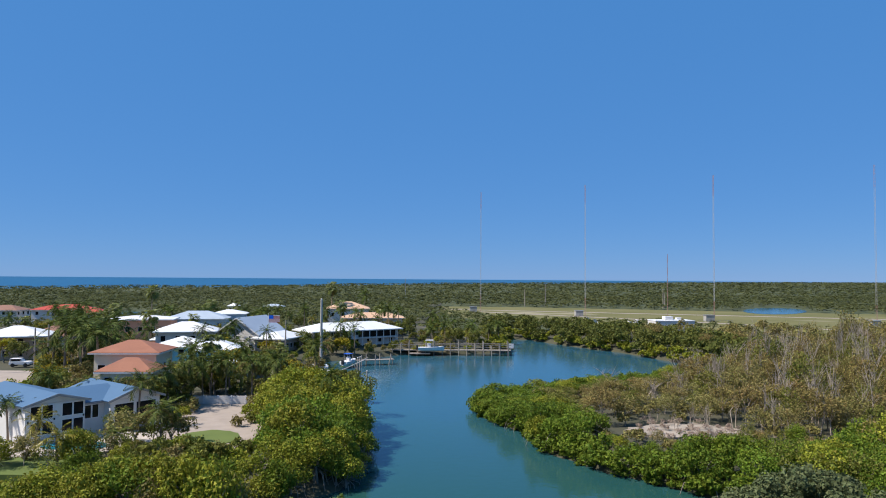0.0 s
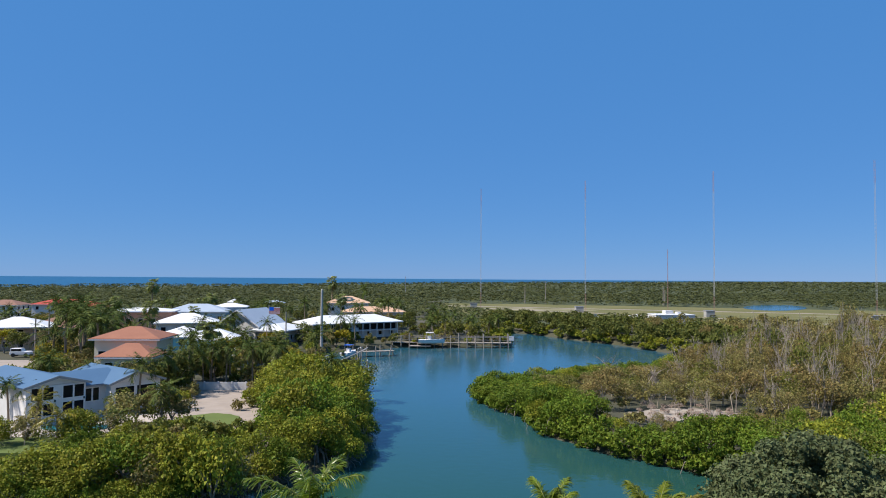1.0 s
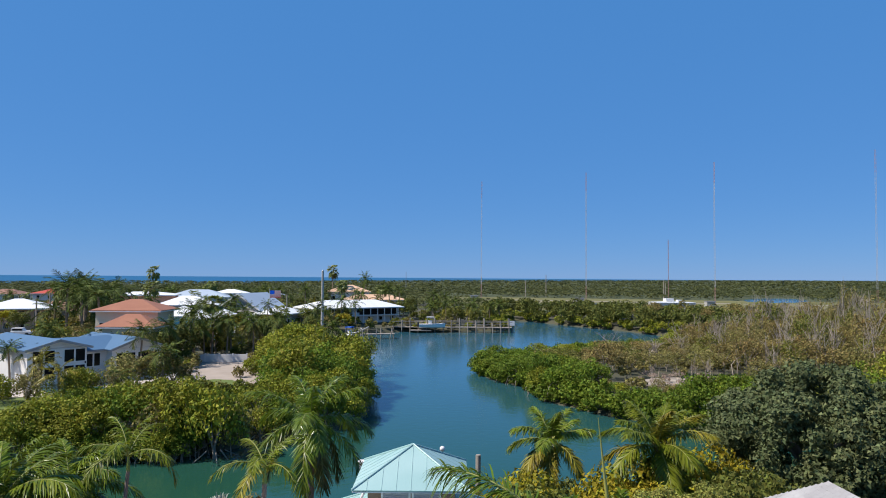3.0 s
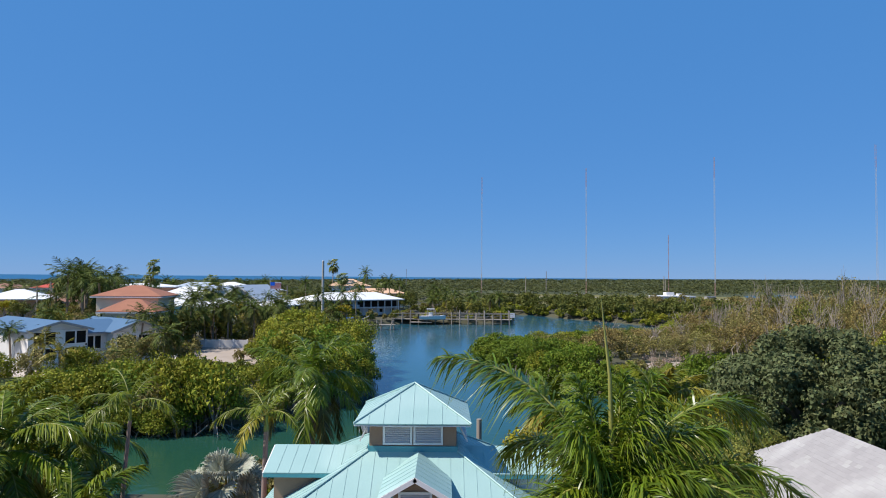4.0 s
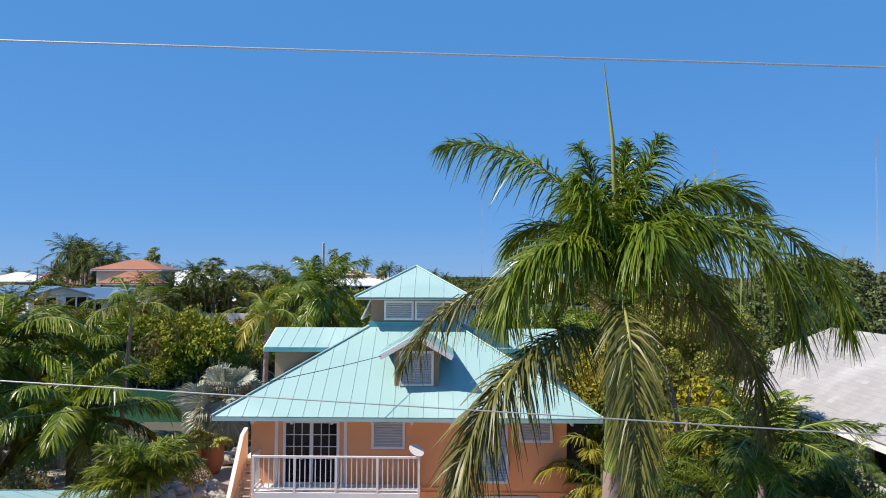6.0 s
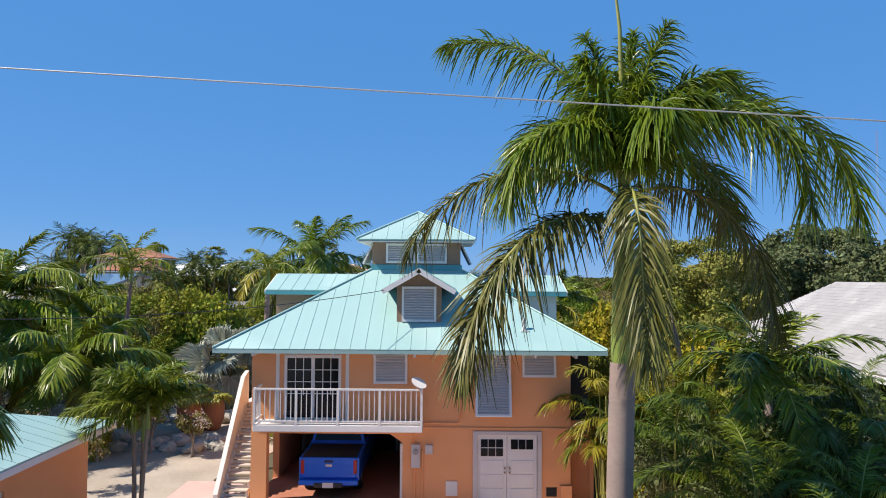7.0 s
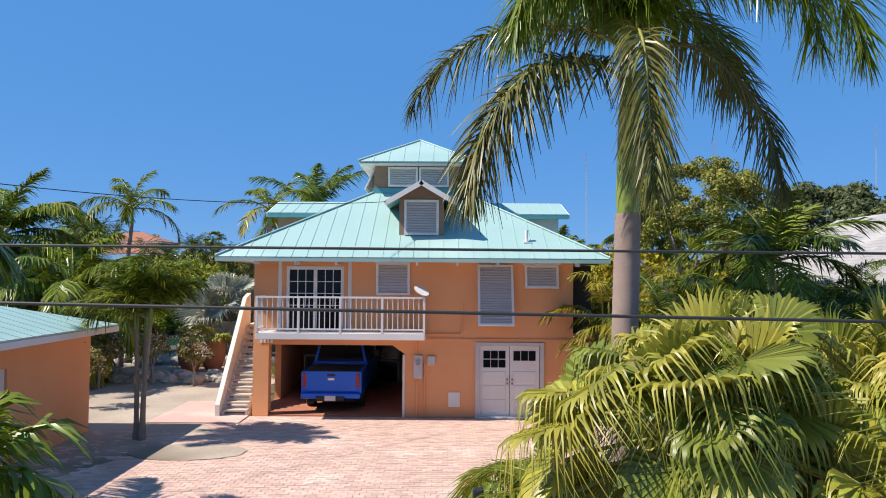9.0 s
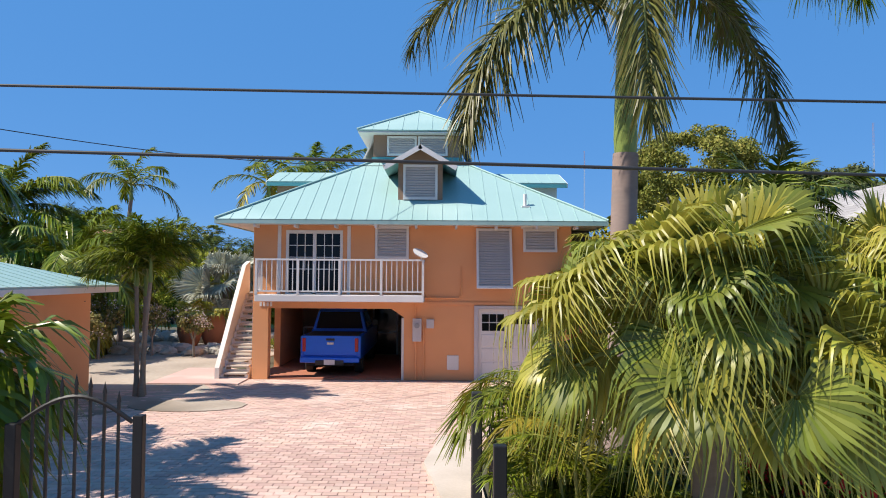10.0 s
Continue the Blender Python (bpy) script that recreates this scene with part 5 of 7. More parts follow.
# ---- young twin-stemmed palm in the drive ----
tw = thing("young_palm", "young palm with three slim trunks in the drive", "palm tree", (-7.75, 18.45, 0))
for k, (dx, dy, lx, h) in enumerate(((-0.05, 0, -0.05, 2.75), (0.12, -0.1, 0.16, 2.85), (0.06, 0.12, 0.02, 2.5))):
    part("trunk", placed(palm_trunk(np.random.default_rng(k), h, 0.062, 0.048, (lx, 0), 0.5, 10, 16), pose(dx, dy, 0)), M["brown_bark"], tw)
    part("crownshaft", quad_tube([(dx + lx, dy, h - 0.05), (dx + lx, dy, h + 0.55)], [0.065, 0.035], 8), M["crownshaft"], tw)
    leaf_parts(tw, (dx + lx, dy, h + 0.45), [(i * 41 + k * 17, 84 - 11 * (i % 6), 72, 1.45 + 0.12 * (i % 3)) for i in range(14)], lambda i: M["areca"] if i % 3 else M["coco"], 30 + k, pairs=50, leaf=0.46, wide=0.05, droop=0.45, plume=0.4, rib=0.016)

# ---- coconut and other palms behind the house ----
def near_palm(name, label, x, y, h, count, length, leaf_len, seed, mats, lean=(0, 0), r=0.15, rise=(-30, 78), pairs=100, wide=0.07, droop=0.6, plume=0.18, shaft=0.0, bend=(70, 115), z=0.0, bark="brown_bark"):
    t = thing(name, label, "palm tree", (x, y, z))
    rng = np.random.default_rng(seed)
    part("trunk", palm_trunk(rng, h, r * 1.25, r, lean, 0.35, 12, 20), M[bark], t)
    if shaft:
        part("crownshaft", quad_tube([(*lean, h - 0.05), (*lean, h + shaft)], [r * 1.05, r * 0.5], 10), M["crownshaft"], t)
    specs = []
    for i in range(count):
        q = (i + 0.5) / count
        specs.append((i * 137.5 + rng.normal(0, 9), rise[1] + (rise[0] - rise[1]) * q + rng.normal(0, 6), rng.uniform(*bend) * (0.65 + 0.35 * q), length * rng.uniform(0.88, 1.08) * (0.7 + 0.3 * min(1, 3 * q))))
    leaf_parts(t, (*lean, h + shaft * 0.9), specs, lambda i: mats(i, count), seed + 1, pairs=pairs, leaf=leaf_len, wide=wide * 1.35, droop=droop, plume=plume, rib=0.035)
    return t


near_palm("clump_palm", "dark green palm with long lance leaflets by the iron gate", -5.1, 7.9, 2.0, 30, 1.15, 0.62, 22, lambda i, n: M["coco_yellow"] if i > n - 4 else M["coco"], (0, 0), 0.07, (-50, 80), 20, 0.062, 0.7, 0.3, bend=(40, 95))
coco_mats = lambda i, n: M["coco_yellow"] if i > n - 7 else M["coco"]
near_palm("coconut_palm", "coconut palm with yellowing lower leaves on the canal bank", -14.2, 27.6, 3.0, 22, 4.2, 0.9, 41, coco_mats, wide=0.075, droop=0.7, plume=0.09)
near_palm("coconut_palm", "dense coconut palm on the canal bank", -18.2, 29.5, 5.5, 20, 4.4, 0.95, 43, lambda i, n: M["coco"], plume=0.1)
near_palm("coconut_palm", "coconut palm at the yard's edge", -18.6, 24.6, 4.6, 18, 4.0, 0.95, 45, coco_mats, plume=0.1)
near_palm("coconut_palm", "coconut palm among dark shrubs", -18.4, 35.5, 4.4, 18, 3.8, 0.85, 47, lambda i, n: M["coco"])
near_palm("slim_palm", "tall slim palm with few arching leaves", -14.35, 32.0, 6.3, 9, 2.7, 0.6, 49, lambda i, n: M["coco_yellow"] if i == n - 1 else M["areca"], (0.35, 0), 0.08, (-2, 84), 36, 0.06, 0.6, shaft=0.7, bend=(85, 110), bark="palm_bark")
near_palm("slim_palm", "slim palm with a yellow leaf by the canal", -7.7, 30.6, 6.2, 8, 2.5, 0.5, 51, lambda i, n: M["coco_yellow"] if i >= n - 2 else M["areca"], (0.1, 0), 0.10, (-10, 78), 34, 0.06, 0.5, shaft=0.7, bend=(80, 110), bark="palm_bark")
near_palm("royal_palm", "royal palm standing behind the house", -6.9, 37.2, 6.3, 20, 3.9, 0.8, 53, lambda i, n: M["royal_dry"] if i > n - 5 else M["royal"], (0, 0), 0.2, (-40, 82), 70, 0.07, 0.6, 0.25, 1.3, bark="palm_bark")
near_palm("coconut_palm", "coconut palm behind the house by the water", 6.5, 43.6, 5.0, 16, 3.2, 0.75, 55, coco_mats, (0, 0), 0.14, bend=(55, 95))
near_palm("coconut_palm", "golden coconut palm by the water", 11.4, 38.4, 6.0, 20, 3.6, 0.85, 57, lambda i, n: M["coco_yellow"] if i % 3 == 2 else M["areca"], (0, 0), 0.15, plume=0.15, bend=(55, 95))
near_palm("coconut_palm", "coconut palm that shades the drive by the gate", -9.6, 10.9, 4.6, 18, 3.4, 0.8, 59, lambda i, n: M["coco"])


# ---- areca palms and shrubs in the right-hand bed ----
def areca(x, y, h, count, seed, length=1.9, mats=None, label="clump of arching areca palm leaves", spread=0.35, group="areca clumps", rise=(38, 86), wide=0.046, pairs=44, leaf_len=0.55):
    t = thing("areca_palm", label, "palm shrub", (x, y, 0), group=group)
    rng = np.random.default_rng(seed)
    for i in range(count):
        a = rng.uniform(0, 360)
        ox, oy = rng.normal(0, spread, 2)
        hh = h * rng.uniform(0.35, 1.0)
        r = rng.uniform(*rise)
        f, rib = feather(rng, length * rng.uniform(0.75, 1.15), r, rng.uniform(80, 140), pairs, leaf_len, wide, 0.75, 0.06, rib=0.014, hang=-0.34)
        m = pose(ox, oy, hh, 0, 0, a)
        fr = part("frond", placed(f, m), (mats or (lambda q: M["areca"] if q % 4 else M["coco"]))(i), t)
        part("stem", merge([placed(rib, m), quad_tube([(ox * 0.5, oy * 0.5, 0), (ox, oy, hh)], [0.03, 0.02], 6)]), M["rachis"], fr)
    return t


areca(1.25, 8.1, 1.35, 14, 60, 1.15, lambda q: (M["areca"], M["coco_yellow"], M["coco"])[q % 3], spread=0.25, leaf_len=0.34, wide=0.026, pairs=48, rise=(30, 80))
areca(0.85, 8.7, 1.6, 18, 61, 1.45, lambda q: M["areca"] if q % 3 else M["coco_yellow"], spread=0.2, leaf_len=0.36, wide=0.026, pairs=50, rise=(45, 84))
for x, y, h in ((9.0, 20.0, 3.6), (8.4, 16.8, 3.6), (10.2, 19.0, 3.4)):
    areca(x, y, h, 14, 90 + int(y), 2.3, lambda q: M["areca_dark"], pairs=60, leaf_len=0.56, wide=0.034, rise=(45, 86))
areca(1.5, 10.6, 1.3, 14, 62, 1.4)
for k, (x, y, h, c, ln) in enumerate(((5.6, 14.2, 2.5, 22, 2.0), (7.2, 13.4, 2.6, 24, 2.1), (6.4, 16.6, 3.0, 22, 2.2), (8.6, 15.6, 3.0, 22, 2.2), (5.2, 17.4, 3.0, 18, 2.0), (9.9, 13.0, 2.7, 22, 2.1), (8.0, 18.6, 3.3, 20, 2.2), (10.4, 17.6, 3.2, 20, 2.2), (5.6, 11.6, 2.2, 30, 1.9), (7.2, 11.2, 2.3, 32, 1.9))):
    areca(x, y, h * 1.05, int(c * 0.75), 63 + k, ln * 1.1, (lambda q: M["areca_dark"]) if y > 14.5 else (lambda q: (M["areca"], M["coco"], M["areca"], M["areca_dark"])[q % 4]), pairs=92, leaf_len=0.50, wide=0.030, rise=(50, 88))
gold = lambda q: M["coco_yellow"] if q % 3 else M["areca"]
areca(4.4, 20.75, 3.3, 22, 81, 1.5, gold, "golden areca palm against the house", 0.25, "golden arecas")
areca(7.0, 21.4, 4.0, 18, 82, 1.7, gold, "golden areca palm in the hedge", 0.35, "golden arecas")
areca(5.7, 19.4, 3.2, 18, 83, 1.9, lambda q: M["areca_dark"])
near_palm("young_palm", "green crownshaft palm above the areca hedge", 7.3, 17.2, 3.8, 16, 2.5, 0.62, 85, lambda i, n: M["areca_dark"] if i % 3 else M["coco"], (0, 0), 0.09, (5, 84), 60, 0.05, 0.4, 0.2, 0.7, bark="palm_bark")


# ---- houses of the town across the water ----
RECTS = []


def ring_windows(t, w, d, z0, storeys, sh, count, sides="fr", ww=1.1, wh=1.25, sill=0.9):
    for s in range(storeys):
        for side in sides:
            span = w if side in "fb" else d
            n = max(1, round(count * span / w))
            for i in range(n):
                c = -span / 2 + span * (i + 0.5) / n
                z = z0 + s * sh + sill
                if side == "f":
                    q = (c - ww / 2, c + ww / 2, -d / 2 - 0.03, -d / 2 + 0.01)
                elif side == "r":
                    q = (w / 2 - 0.01, w / 2 + 0.03, c - ww / 2, c + ww / 2)
                else:
                    q = (-w / 2 - 0.03, -w / 2 + 0.01, c - ww / 2, c + ww / 2)
                g = part("window", box(*q, z, z + wh), M["glass"], t)
                f = 0.07
                fx = (q[0] - 0.03, q[1] + 0.03) if side in "rl" else q[:2]
                fy = (q[2] - 0.03, q[3]) if side == "f" else q[2:]
                if side == "f":
                    fr = join(box(fx[0] - f, fx[0], *fy, z - f, z + wh + f), box(fx[1], fx[1] + f, *fy, z - f, z + wh + f), box(*fx, *fy, z + wh, z + wh + f), box(*fx, *fy, z - f, z))
                else:
                    fr = join(box(*fx, fy[0] - f, fy[0], z - f, z + wh + f), box(*fx, fy[1], fy[1] + f, z - f, z + wh + f), box(*fx, *fy, z + wh, z + wh + f), box(*fx, *fy, z - f, z))
                part("window_frame", fr, M["white"], g)


def roof_on(t, w, d, z, rh, mat, over=0.7, gable=False, along="y", fascia="white"):
    W, D = w / 2 + over, d / 2 + over
    e = [(-W, -D, z), (W, -D, z), (W, D, z), (-W, D, z)]
    if gable:
        if along == "y":
            a, b = (0, -D, z + rh), (0, D, z + rh)
            planes = [[e[0], e[3], b, a], [e[1], e[2], b, a]]
            tri = [[(-w / 2, -d / 2, z), (w / 2, -d / 2, z), (0, -d / 2, z + rh * w / (2 * W))], [(-w / 2, d / 2, z), (w / 2, d / 2, z), (0, d / 2, z + rh * w / (2 * W))]]
        else:
            a, b = (-W, 0, z + rh), (W, 0, z + rh)
            planes = [[e[0], e[1], b, a], [e[3], e[2], b, a]]
            tri = []
    else:
        if W > D:
            a, b = (-W + D, 0, z + rh), (W - D, 0, z + rh)
            planes = [[e[0], e[1], b, a], [e[1], e[2], b], [e[2], e[3], a, b], [e[3], e[0], a]]
        else:
            a, b = (0, -D + W, z + rh), (0, D - W, z + rh)
            planes = [[e[0], e[1], a], [e[1], e[2], b, a], [e[2], e[3], b], [e[3], e[0], a, b]]
        tri = []
    for p in planes:
        part("roof", slab(p, 0.15), mat, t)
    if not gable or along == "x":
        boards = [box(-W, W, -D - 0.03, -D, z - 0.28, z - 0.10), box(-W, W, D, D + 0.03, z - 0.28, z - 0.10), box(-W - 0.03, -W, -D, D, z - 0.28, z - 0.10), box(W, W + 0.03, -D, D, z - 0.28, z - 0.10)][:2 if gable else 4]
    else:
        boards = [slab([(x, y, z), (x, y + 0.05 * q, z), (0, y + 0.05 * q, z + rh), (0, y, z + rh)], 0.3) for x in (-W, W) for y, q in ((-D, -1), (D, 1))]
    for b in boards:
        part("fascia", b, M[fascia], t)
    for p in tri:
        q = 0.05 if p[0][1] < 0 else -0.05
        part("gable", ([*p, *[(x, y + q, zz) for x, y, zz in p]], [[0, 1, 2], [3, 5, 4], [0, 2, 5, 3], [1, 4, 5, 2]]), M["plaster"], t)


def town_house(label, x, y, rot, w, d, eave, rh, wall, roof, count=4, gable=False, along="y", sides="fr", over=0.7, z0=None, storeys=2, category="house", windows=True, name="house"):
    z0 = float(ground_z(x, y)) - 0.1 if z0 is None else z0
    t = thing(name, label, category, (x, y, z0), rot)
    h = eave - z0
    part("wall", box(-w / 2, w / 2, -d / 2, d / 2, 0, h), M[wall], t)
    roof_on(t, w, d, h + 0.02, rh, M[roof], over, gable, along)
    if windows:
        sh = h / storeys
        ring_windows(t, w, d, 0, storeys, sh, count, sides, sill=min(0.9, sh * 0.35), wh=min(1.3, sh * 0.45))
    RECTS.append((x, y, max(w, d) / 2 + 1.2))
    return t


# white house with blue roofs, in two gabled blocks and a link
ba = thing("house", "white two-storey house with blue metal gable roofs by a pool", "house", (-51.85, 90.96, 1.9), 52)
RECTS += [(-48.75, 91.6, 7), (-43.5, 97, 8), (-47, 96, 7), (-56, 95, 8), (-47.5, 84.5, 4), (-41, 90, 5)]


def block(t, cx, cy, w, d, h, rh, gable_along="y", over=0.6):
    b = part("block", box(cx - w / 2, cx + w / 2, cy - d / 2, cy + d / 2, -1.2, h), M["plaster"], t)
    holder = part("roof_frame", box(-w / 2, w / 2, -d / 2, d / 2, -0.05, 0.0), M["plaster"], t)
    holder.location = (cx, cy, h)
    roof_on(holder, w, d, 0.02, rh, M["blue_roof"], over, True, gable_along, "grey_metal")
    return b


block(ba, 0, 1.5, 7.0, 15, 4.0, 1.1, over=0.55)
block(ba, 4.2, -0.5, 8.6, 9, 3.4, 1.35, "x")
block(ba, 9.9, -0.5, 6.8, 12, 3.4, 1.4)


def pane_in(t, x0, x1, y, z0, z1, nm="window"):
    g = part(nm, box(x0, x1, y - 0.03, y + 0.01, z0, z1), M["glass"], t)
    part("window_frame", join(box(x0 - 0.08, x0, y - 0.05, y, z0 - 0.08, z1 + 0.08), box(x1, x1 + 0.08, y - 0.05, y, z0 - 0.08, z1 + 0.08), box(x0, x1, y - 0.05, y, z1, z1 + 0.08), box(x0, x1, y - 0.05, y, z0 - 0.08, z0)), M["white"], g)


for z0, z1 in ((0.35, 1.75), (2.25, 3.75)):
    for x in (-2.9, -1.55, 0.75, 2.1):
        pane_in(ba, x, x + 1.15, -6.0, z0, z1)
for x in (3.95, 4.9):
    pane_in(ba, x, x + 0.75, -5.0, 1.3, 2.9)
pane_in(ba, 7.1, 9.6, -6.5, 0.3, 2.8, "glass_door")
pane_in(ba, 10.0, 12.7, -6.5, 0.3, 2.8, "glass_door")
for x, z in ((-3.2, 1.9), (-0.2, 1.9), (3.3, 1.9)):
    part("wall_lamp", box(x - 0.07, x + 0.07, -6.12, -6.0, z, z + 0.25), M["black_metal"], ba)
st = thing("garden_stair", "short white garden stair with low side walls", "stair", (-36.0, 93.2, 1.0), 25)
for i in range(6):
    part("step", box(-1.0, 1.0, i * 0.32, i * 0.32 + 0.34, 0, 0.16 * (i + 1)), M["plaster"], st)
for x in (-1.2, 1.0):
    part("side_wall", box(x, x + 0.2, 0, 2.0, 0, 1.25), M["plaster"], st)
gwall = thing("garden_wall", "low white garden wall with pale panels", "wall", (-34.5, 113.3, 0.95))
for i in range(7):
    part("panel", box(-7.6 + i * 2.2, -5.6 + i * 2.2, -0.08, 0.08, 0, 1.5), M["plaster"], gwall)
    part("pillar", box(-5.6 + i * 2.2, -5.4 + i * 2.2, -0.12, 0.12, 0, 1.6), M["white"], gwall)

town_house("cream two-storey house with a clay tile hip roof", -50.2, 116.2, 3, 9.6, 7.8, 9.3, 1.65, "cream_wall", "clay_roof", 4)
town_house("low wing with a clay tile hip roof", -47.3, 108.6, 3, 7.2, 5.2, 7.2, 1.75, "cream_wall", "clay_roof", 3)
town_house("house with a white metal hip roof", -66, 184, 15, 14, 11, 7.4, 2.2, "plaster", "white_roof", 4)
town_house("aqua house with a white hip roof", -57.5, 158, 15, 10, 10, 6.1, 2.0, "aqua_wall", "white_roof", 3)
town_house("aqua cottage with a white hip roof", -48.2, 153, 15, 8, 9, 6.0, 2.0, "aqua_wall", "white_roof", 3)
town_house("low boat shed with a white roof", -42.5, 146, 15, 6, 7, 3.4, 1.1, "pale_blue_wall", "white_roof", 2, storeys=1, name="shed", category="shed")
town_house("salmon house with a flat white roof", -83.5, 199, 12, 16, 10, 9.4, 0.8, "salmon_wall", "white_roof", 5)
town_house("low salmon wing with a white awning roof", -72, 188, 12, 8, 6, 4.8, 0.8, "salmon_wall", "white_roof", 2, storeys=1)
town_house("pale blue house with a grey hip roof", -77, 224, 10, 18, 12, 8.2, 2.2, "pale_blue_wall", "grey_blue_roof", 5)
town_house("white annex with a pale roof", -70, 234, 10, 10, 8, 9.2, 1.2, "pale_blue_wall", "white_roof", 3)
town_house("white house with a steep grey metal gable roof", -54.5, 203, -14, 12, 15, 5.4, 4.6, "plaster", "grey_blue_roof", 3, True, over=1.0)
town_house("low wing with a pale metal roof and dark porch", -45.5, 199, -14, 8, 13, 4.6, 1.6, "grey_metal", "white_roof", 4, over=1.2, storeys=1)
lh = town_house("long white waterfront house with verandas and a white roof", -28.6, 216.6, 37, 28, 10, 5.6, 2.1, "plaster", "white_roof", 7, over=1.6)
for i in range(12):
    part("veranda_post", box(-13.6 + i * 2.45, -13.4 + i * 2.45, -6.4, -6.2, 0, 4.7), M["white"], lh)
part("veranda_floor", box(-13.8, 13.8, -6.5, -5.0, 2.2, 2.4), M["white"], lh)
# dark sheet on the wall puts in the veranda's shade
part("veranda_shade", box(0.5, 13.6, -5.12, -5.05, 2.5, 4.3), M["glass"], lh, "dark glossy sheet for the shade under the veranda")
town_house("cream house with a peach tile hip roof", -38.5, 289, 8, 16, 13, 8.8, 2.6, "plaster", "peach_roof", 4)
town_house("long low house with a peach tile roof", -26, 266, 8, 22, 11, 6.4, 1.8, "plaster", "peach_roof", 5, storeys=1)
town_house("house with a bright red metal roof", -158, 298, 5, 22, 12, 7.0, 2.0, "plaster", "red_roof", 5)
town_house("blue house with a red metal roof", -141, 286, 5, 10, 10, 6.6, 1.8, "pale_blue_wall", "red_roof", 3)
town_house("house with a brown shingle roof", -103, 190, 20, 13, 11, 5.4, 2.4, "plaster", "brown_roof", 4, storeys=1)
town_house("tan house with a broad white roof", -105, 176, 20, 13, 11, 6.6, 2.2, "peach_roof", "white_roof", 4, over=1.4)
town_house("grey house at the lane", -184, 300, 0, 14, 10, 6.5, 2.0, "plaster", "brown_roof", 4)
town_house("far white cottage with a small lantern roof", -118, 402, 0, 5, 5, 4.6, 1.6, "plaster", "white_roof", 2, storeys=1)
town_house("far grey roofed cottage", -100, 420, 0, 11, 7, 3.6, 1.4, "plaster", "grey_blue_roof", 3, storeys=1)

# ---- radio station on the field ----
wb = town_house("white flat roofed station building", 86, 268, 5, 15, 8, 6.0, 0.25, "plaster", "white_roof", 4, storeys=1, z0=0.2, over=0.1)
part("roof_unit", join(box(-3, 0, -2, 1, 5.9, 7.2), box(2, 4, -1, 1, 5.9, 6.7)), M["white"], wb)
low = thing("wall", "low grey concrete yard wall", "wall", (66, 262, 0.1))
part("panel", box(-9, 6, -0.2, 0.2, 0, 1.6), M["concrete"], low)
for i in range(4):
    eq = thing("equipment_box", "grey ribbed equipment cabinet", "cabinet", (62 + i * 2.4, 264.5, 0.1), group="station cabinets")
    part("cabinet", box(-0.9, 0.9, -0.8, 0.8, 0, 2.6), M["grey_metal"], eq, bevel=0.05)
    part("vent", join(*[box(-0.7, 0.7, -0.84, -0.8, 0.4 + k * 0.4, 0.55 + k * 0.4) for k in range(5)]), M["concrete"], eq)
dsh = thing("satellite_dish", "round white satellite dish on a post", "dish", (64, 300, 0.1))
part("post", tube([(0, 0, 0), (0, 0, 2.2)], 0.12), M["grey_metal"], dsh)
part("reflector", moved(tube([(0, 0, 0), (0, 0, 0.25), (0, 0, 0.6)], [0.3, 1.2, 1.7], 24, cap=False), pose(0, 0, 2.4, 78, 0, 10)), M["white"], dsh)


def mast(x, y, h, width, label, bands):
    t = thing("radio_mast", label, "mast", (x, y, 0.1), group="radio masts")
    hb = h / bands
    for b in range(bands):
        z0, z1 = b * hb, (b + 1) * hb
        legs = [(width * math.cos(a), width * math.sin(a)) for a in (0.5, 2.6, 4.7)]
        geo = [tube([(lx, ly, z0), (lx, ly, z1)], 0.045, 4) for lx, ly in legs]
        n = 6
        for k in range(n):
            za, zb = z0 + hb * k / n, z0 + hb * (k + 1) / n
            for q in range(3):
                (ax, ay), (bx, by) = legs[q], legs[(q + 1) % 3]
                geo.append(tube([(ax, ay, za), (bx, by, zb)], 0.025, 3))
        part("section", join(*geo), M["tower_red"] if b in (0, bands - 1) else M["tower_white"], t)
    part("base", box(-1.2, 1.2, -1.2, 1.2, 0, 0.5), M["concrete"], t)


for x, y in ((22.9, 432), (78.8, 393), (135.2, 354), (193.6, 317)):
    mast(x, y, 73.4, 0.36, "tall thin red and white lattice radio mast", 7)
    hut = thing("mast_hut", "small grey concrete hut beside a radio mast", "hut", (x - 4.5, y - 5, 0.1), group="mast huts")
    part("body", box(-2.1, 2.1, -1.8, 1.8, 0, 3.6), M["concrete"], hut, bevel=0.05)
    part("roof", box(-2.3, 2.3, -2.0, 2.0, 3.6, 3.85), M["grey_metal"], hut)
    part("door", box(-0.5, 0.5, -1.85, -1.8, 0, 2.1), M["grey_metal"], hut)
    part("fence", join(*[box(-7 + i * 2.0, -6.92 + i * 2.0, -6, -5.92, 0, 1.6) for i in range(9)], box(-7, 9.1, -5.98, -5.94, 1.5, 1.56)), M["grey_metal"], hut)
mast(106, 335, 33, 0.16, "slim dark radio mast", 1)
for x, y, h in ((60, 520, 13), (75, 520, 17), (150, 480, 12), (30, 560, 15), (155, 500, 14)):
    t = thing("utility_pole", "far pale utility pole in the woods", "pole", (x, y, 0), group="far poles")
    part("pole", tube([(0, 0, 0), (0, 0, h)], [0.35, 0.22], 6), M["wood"], t)

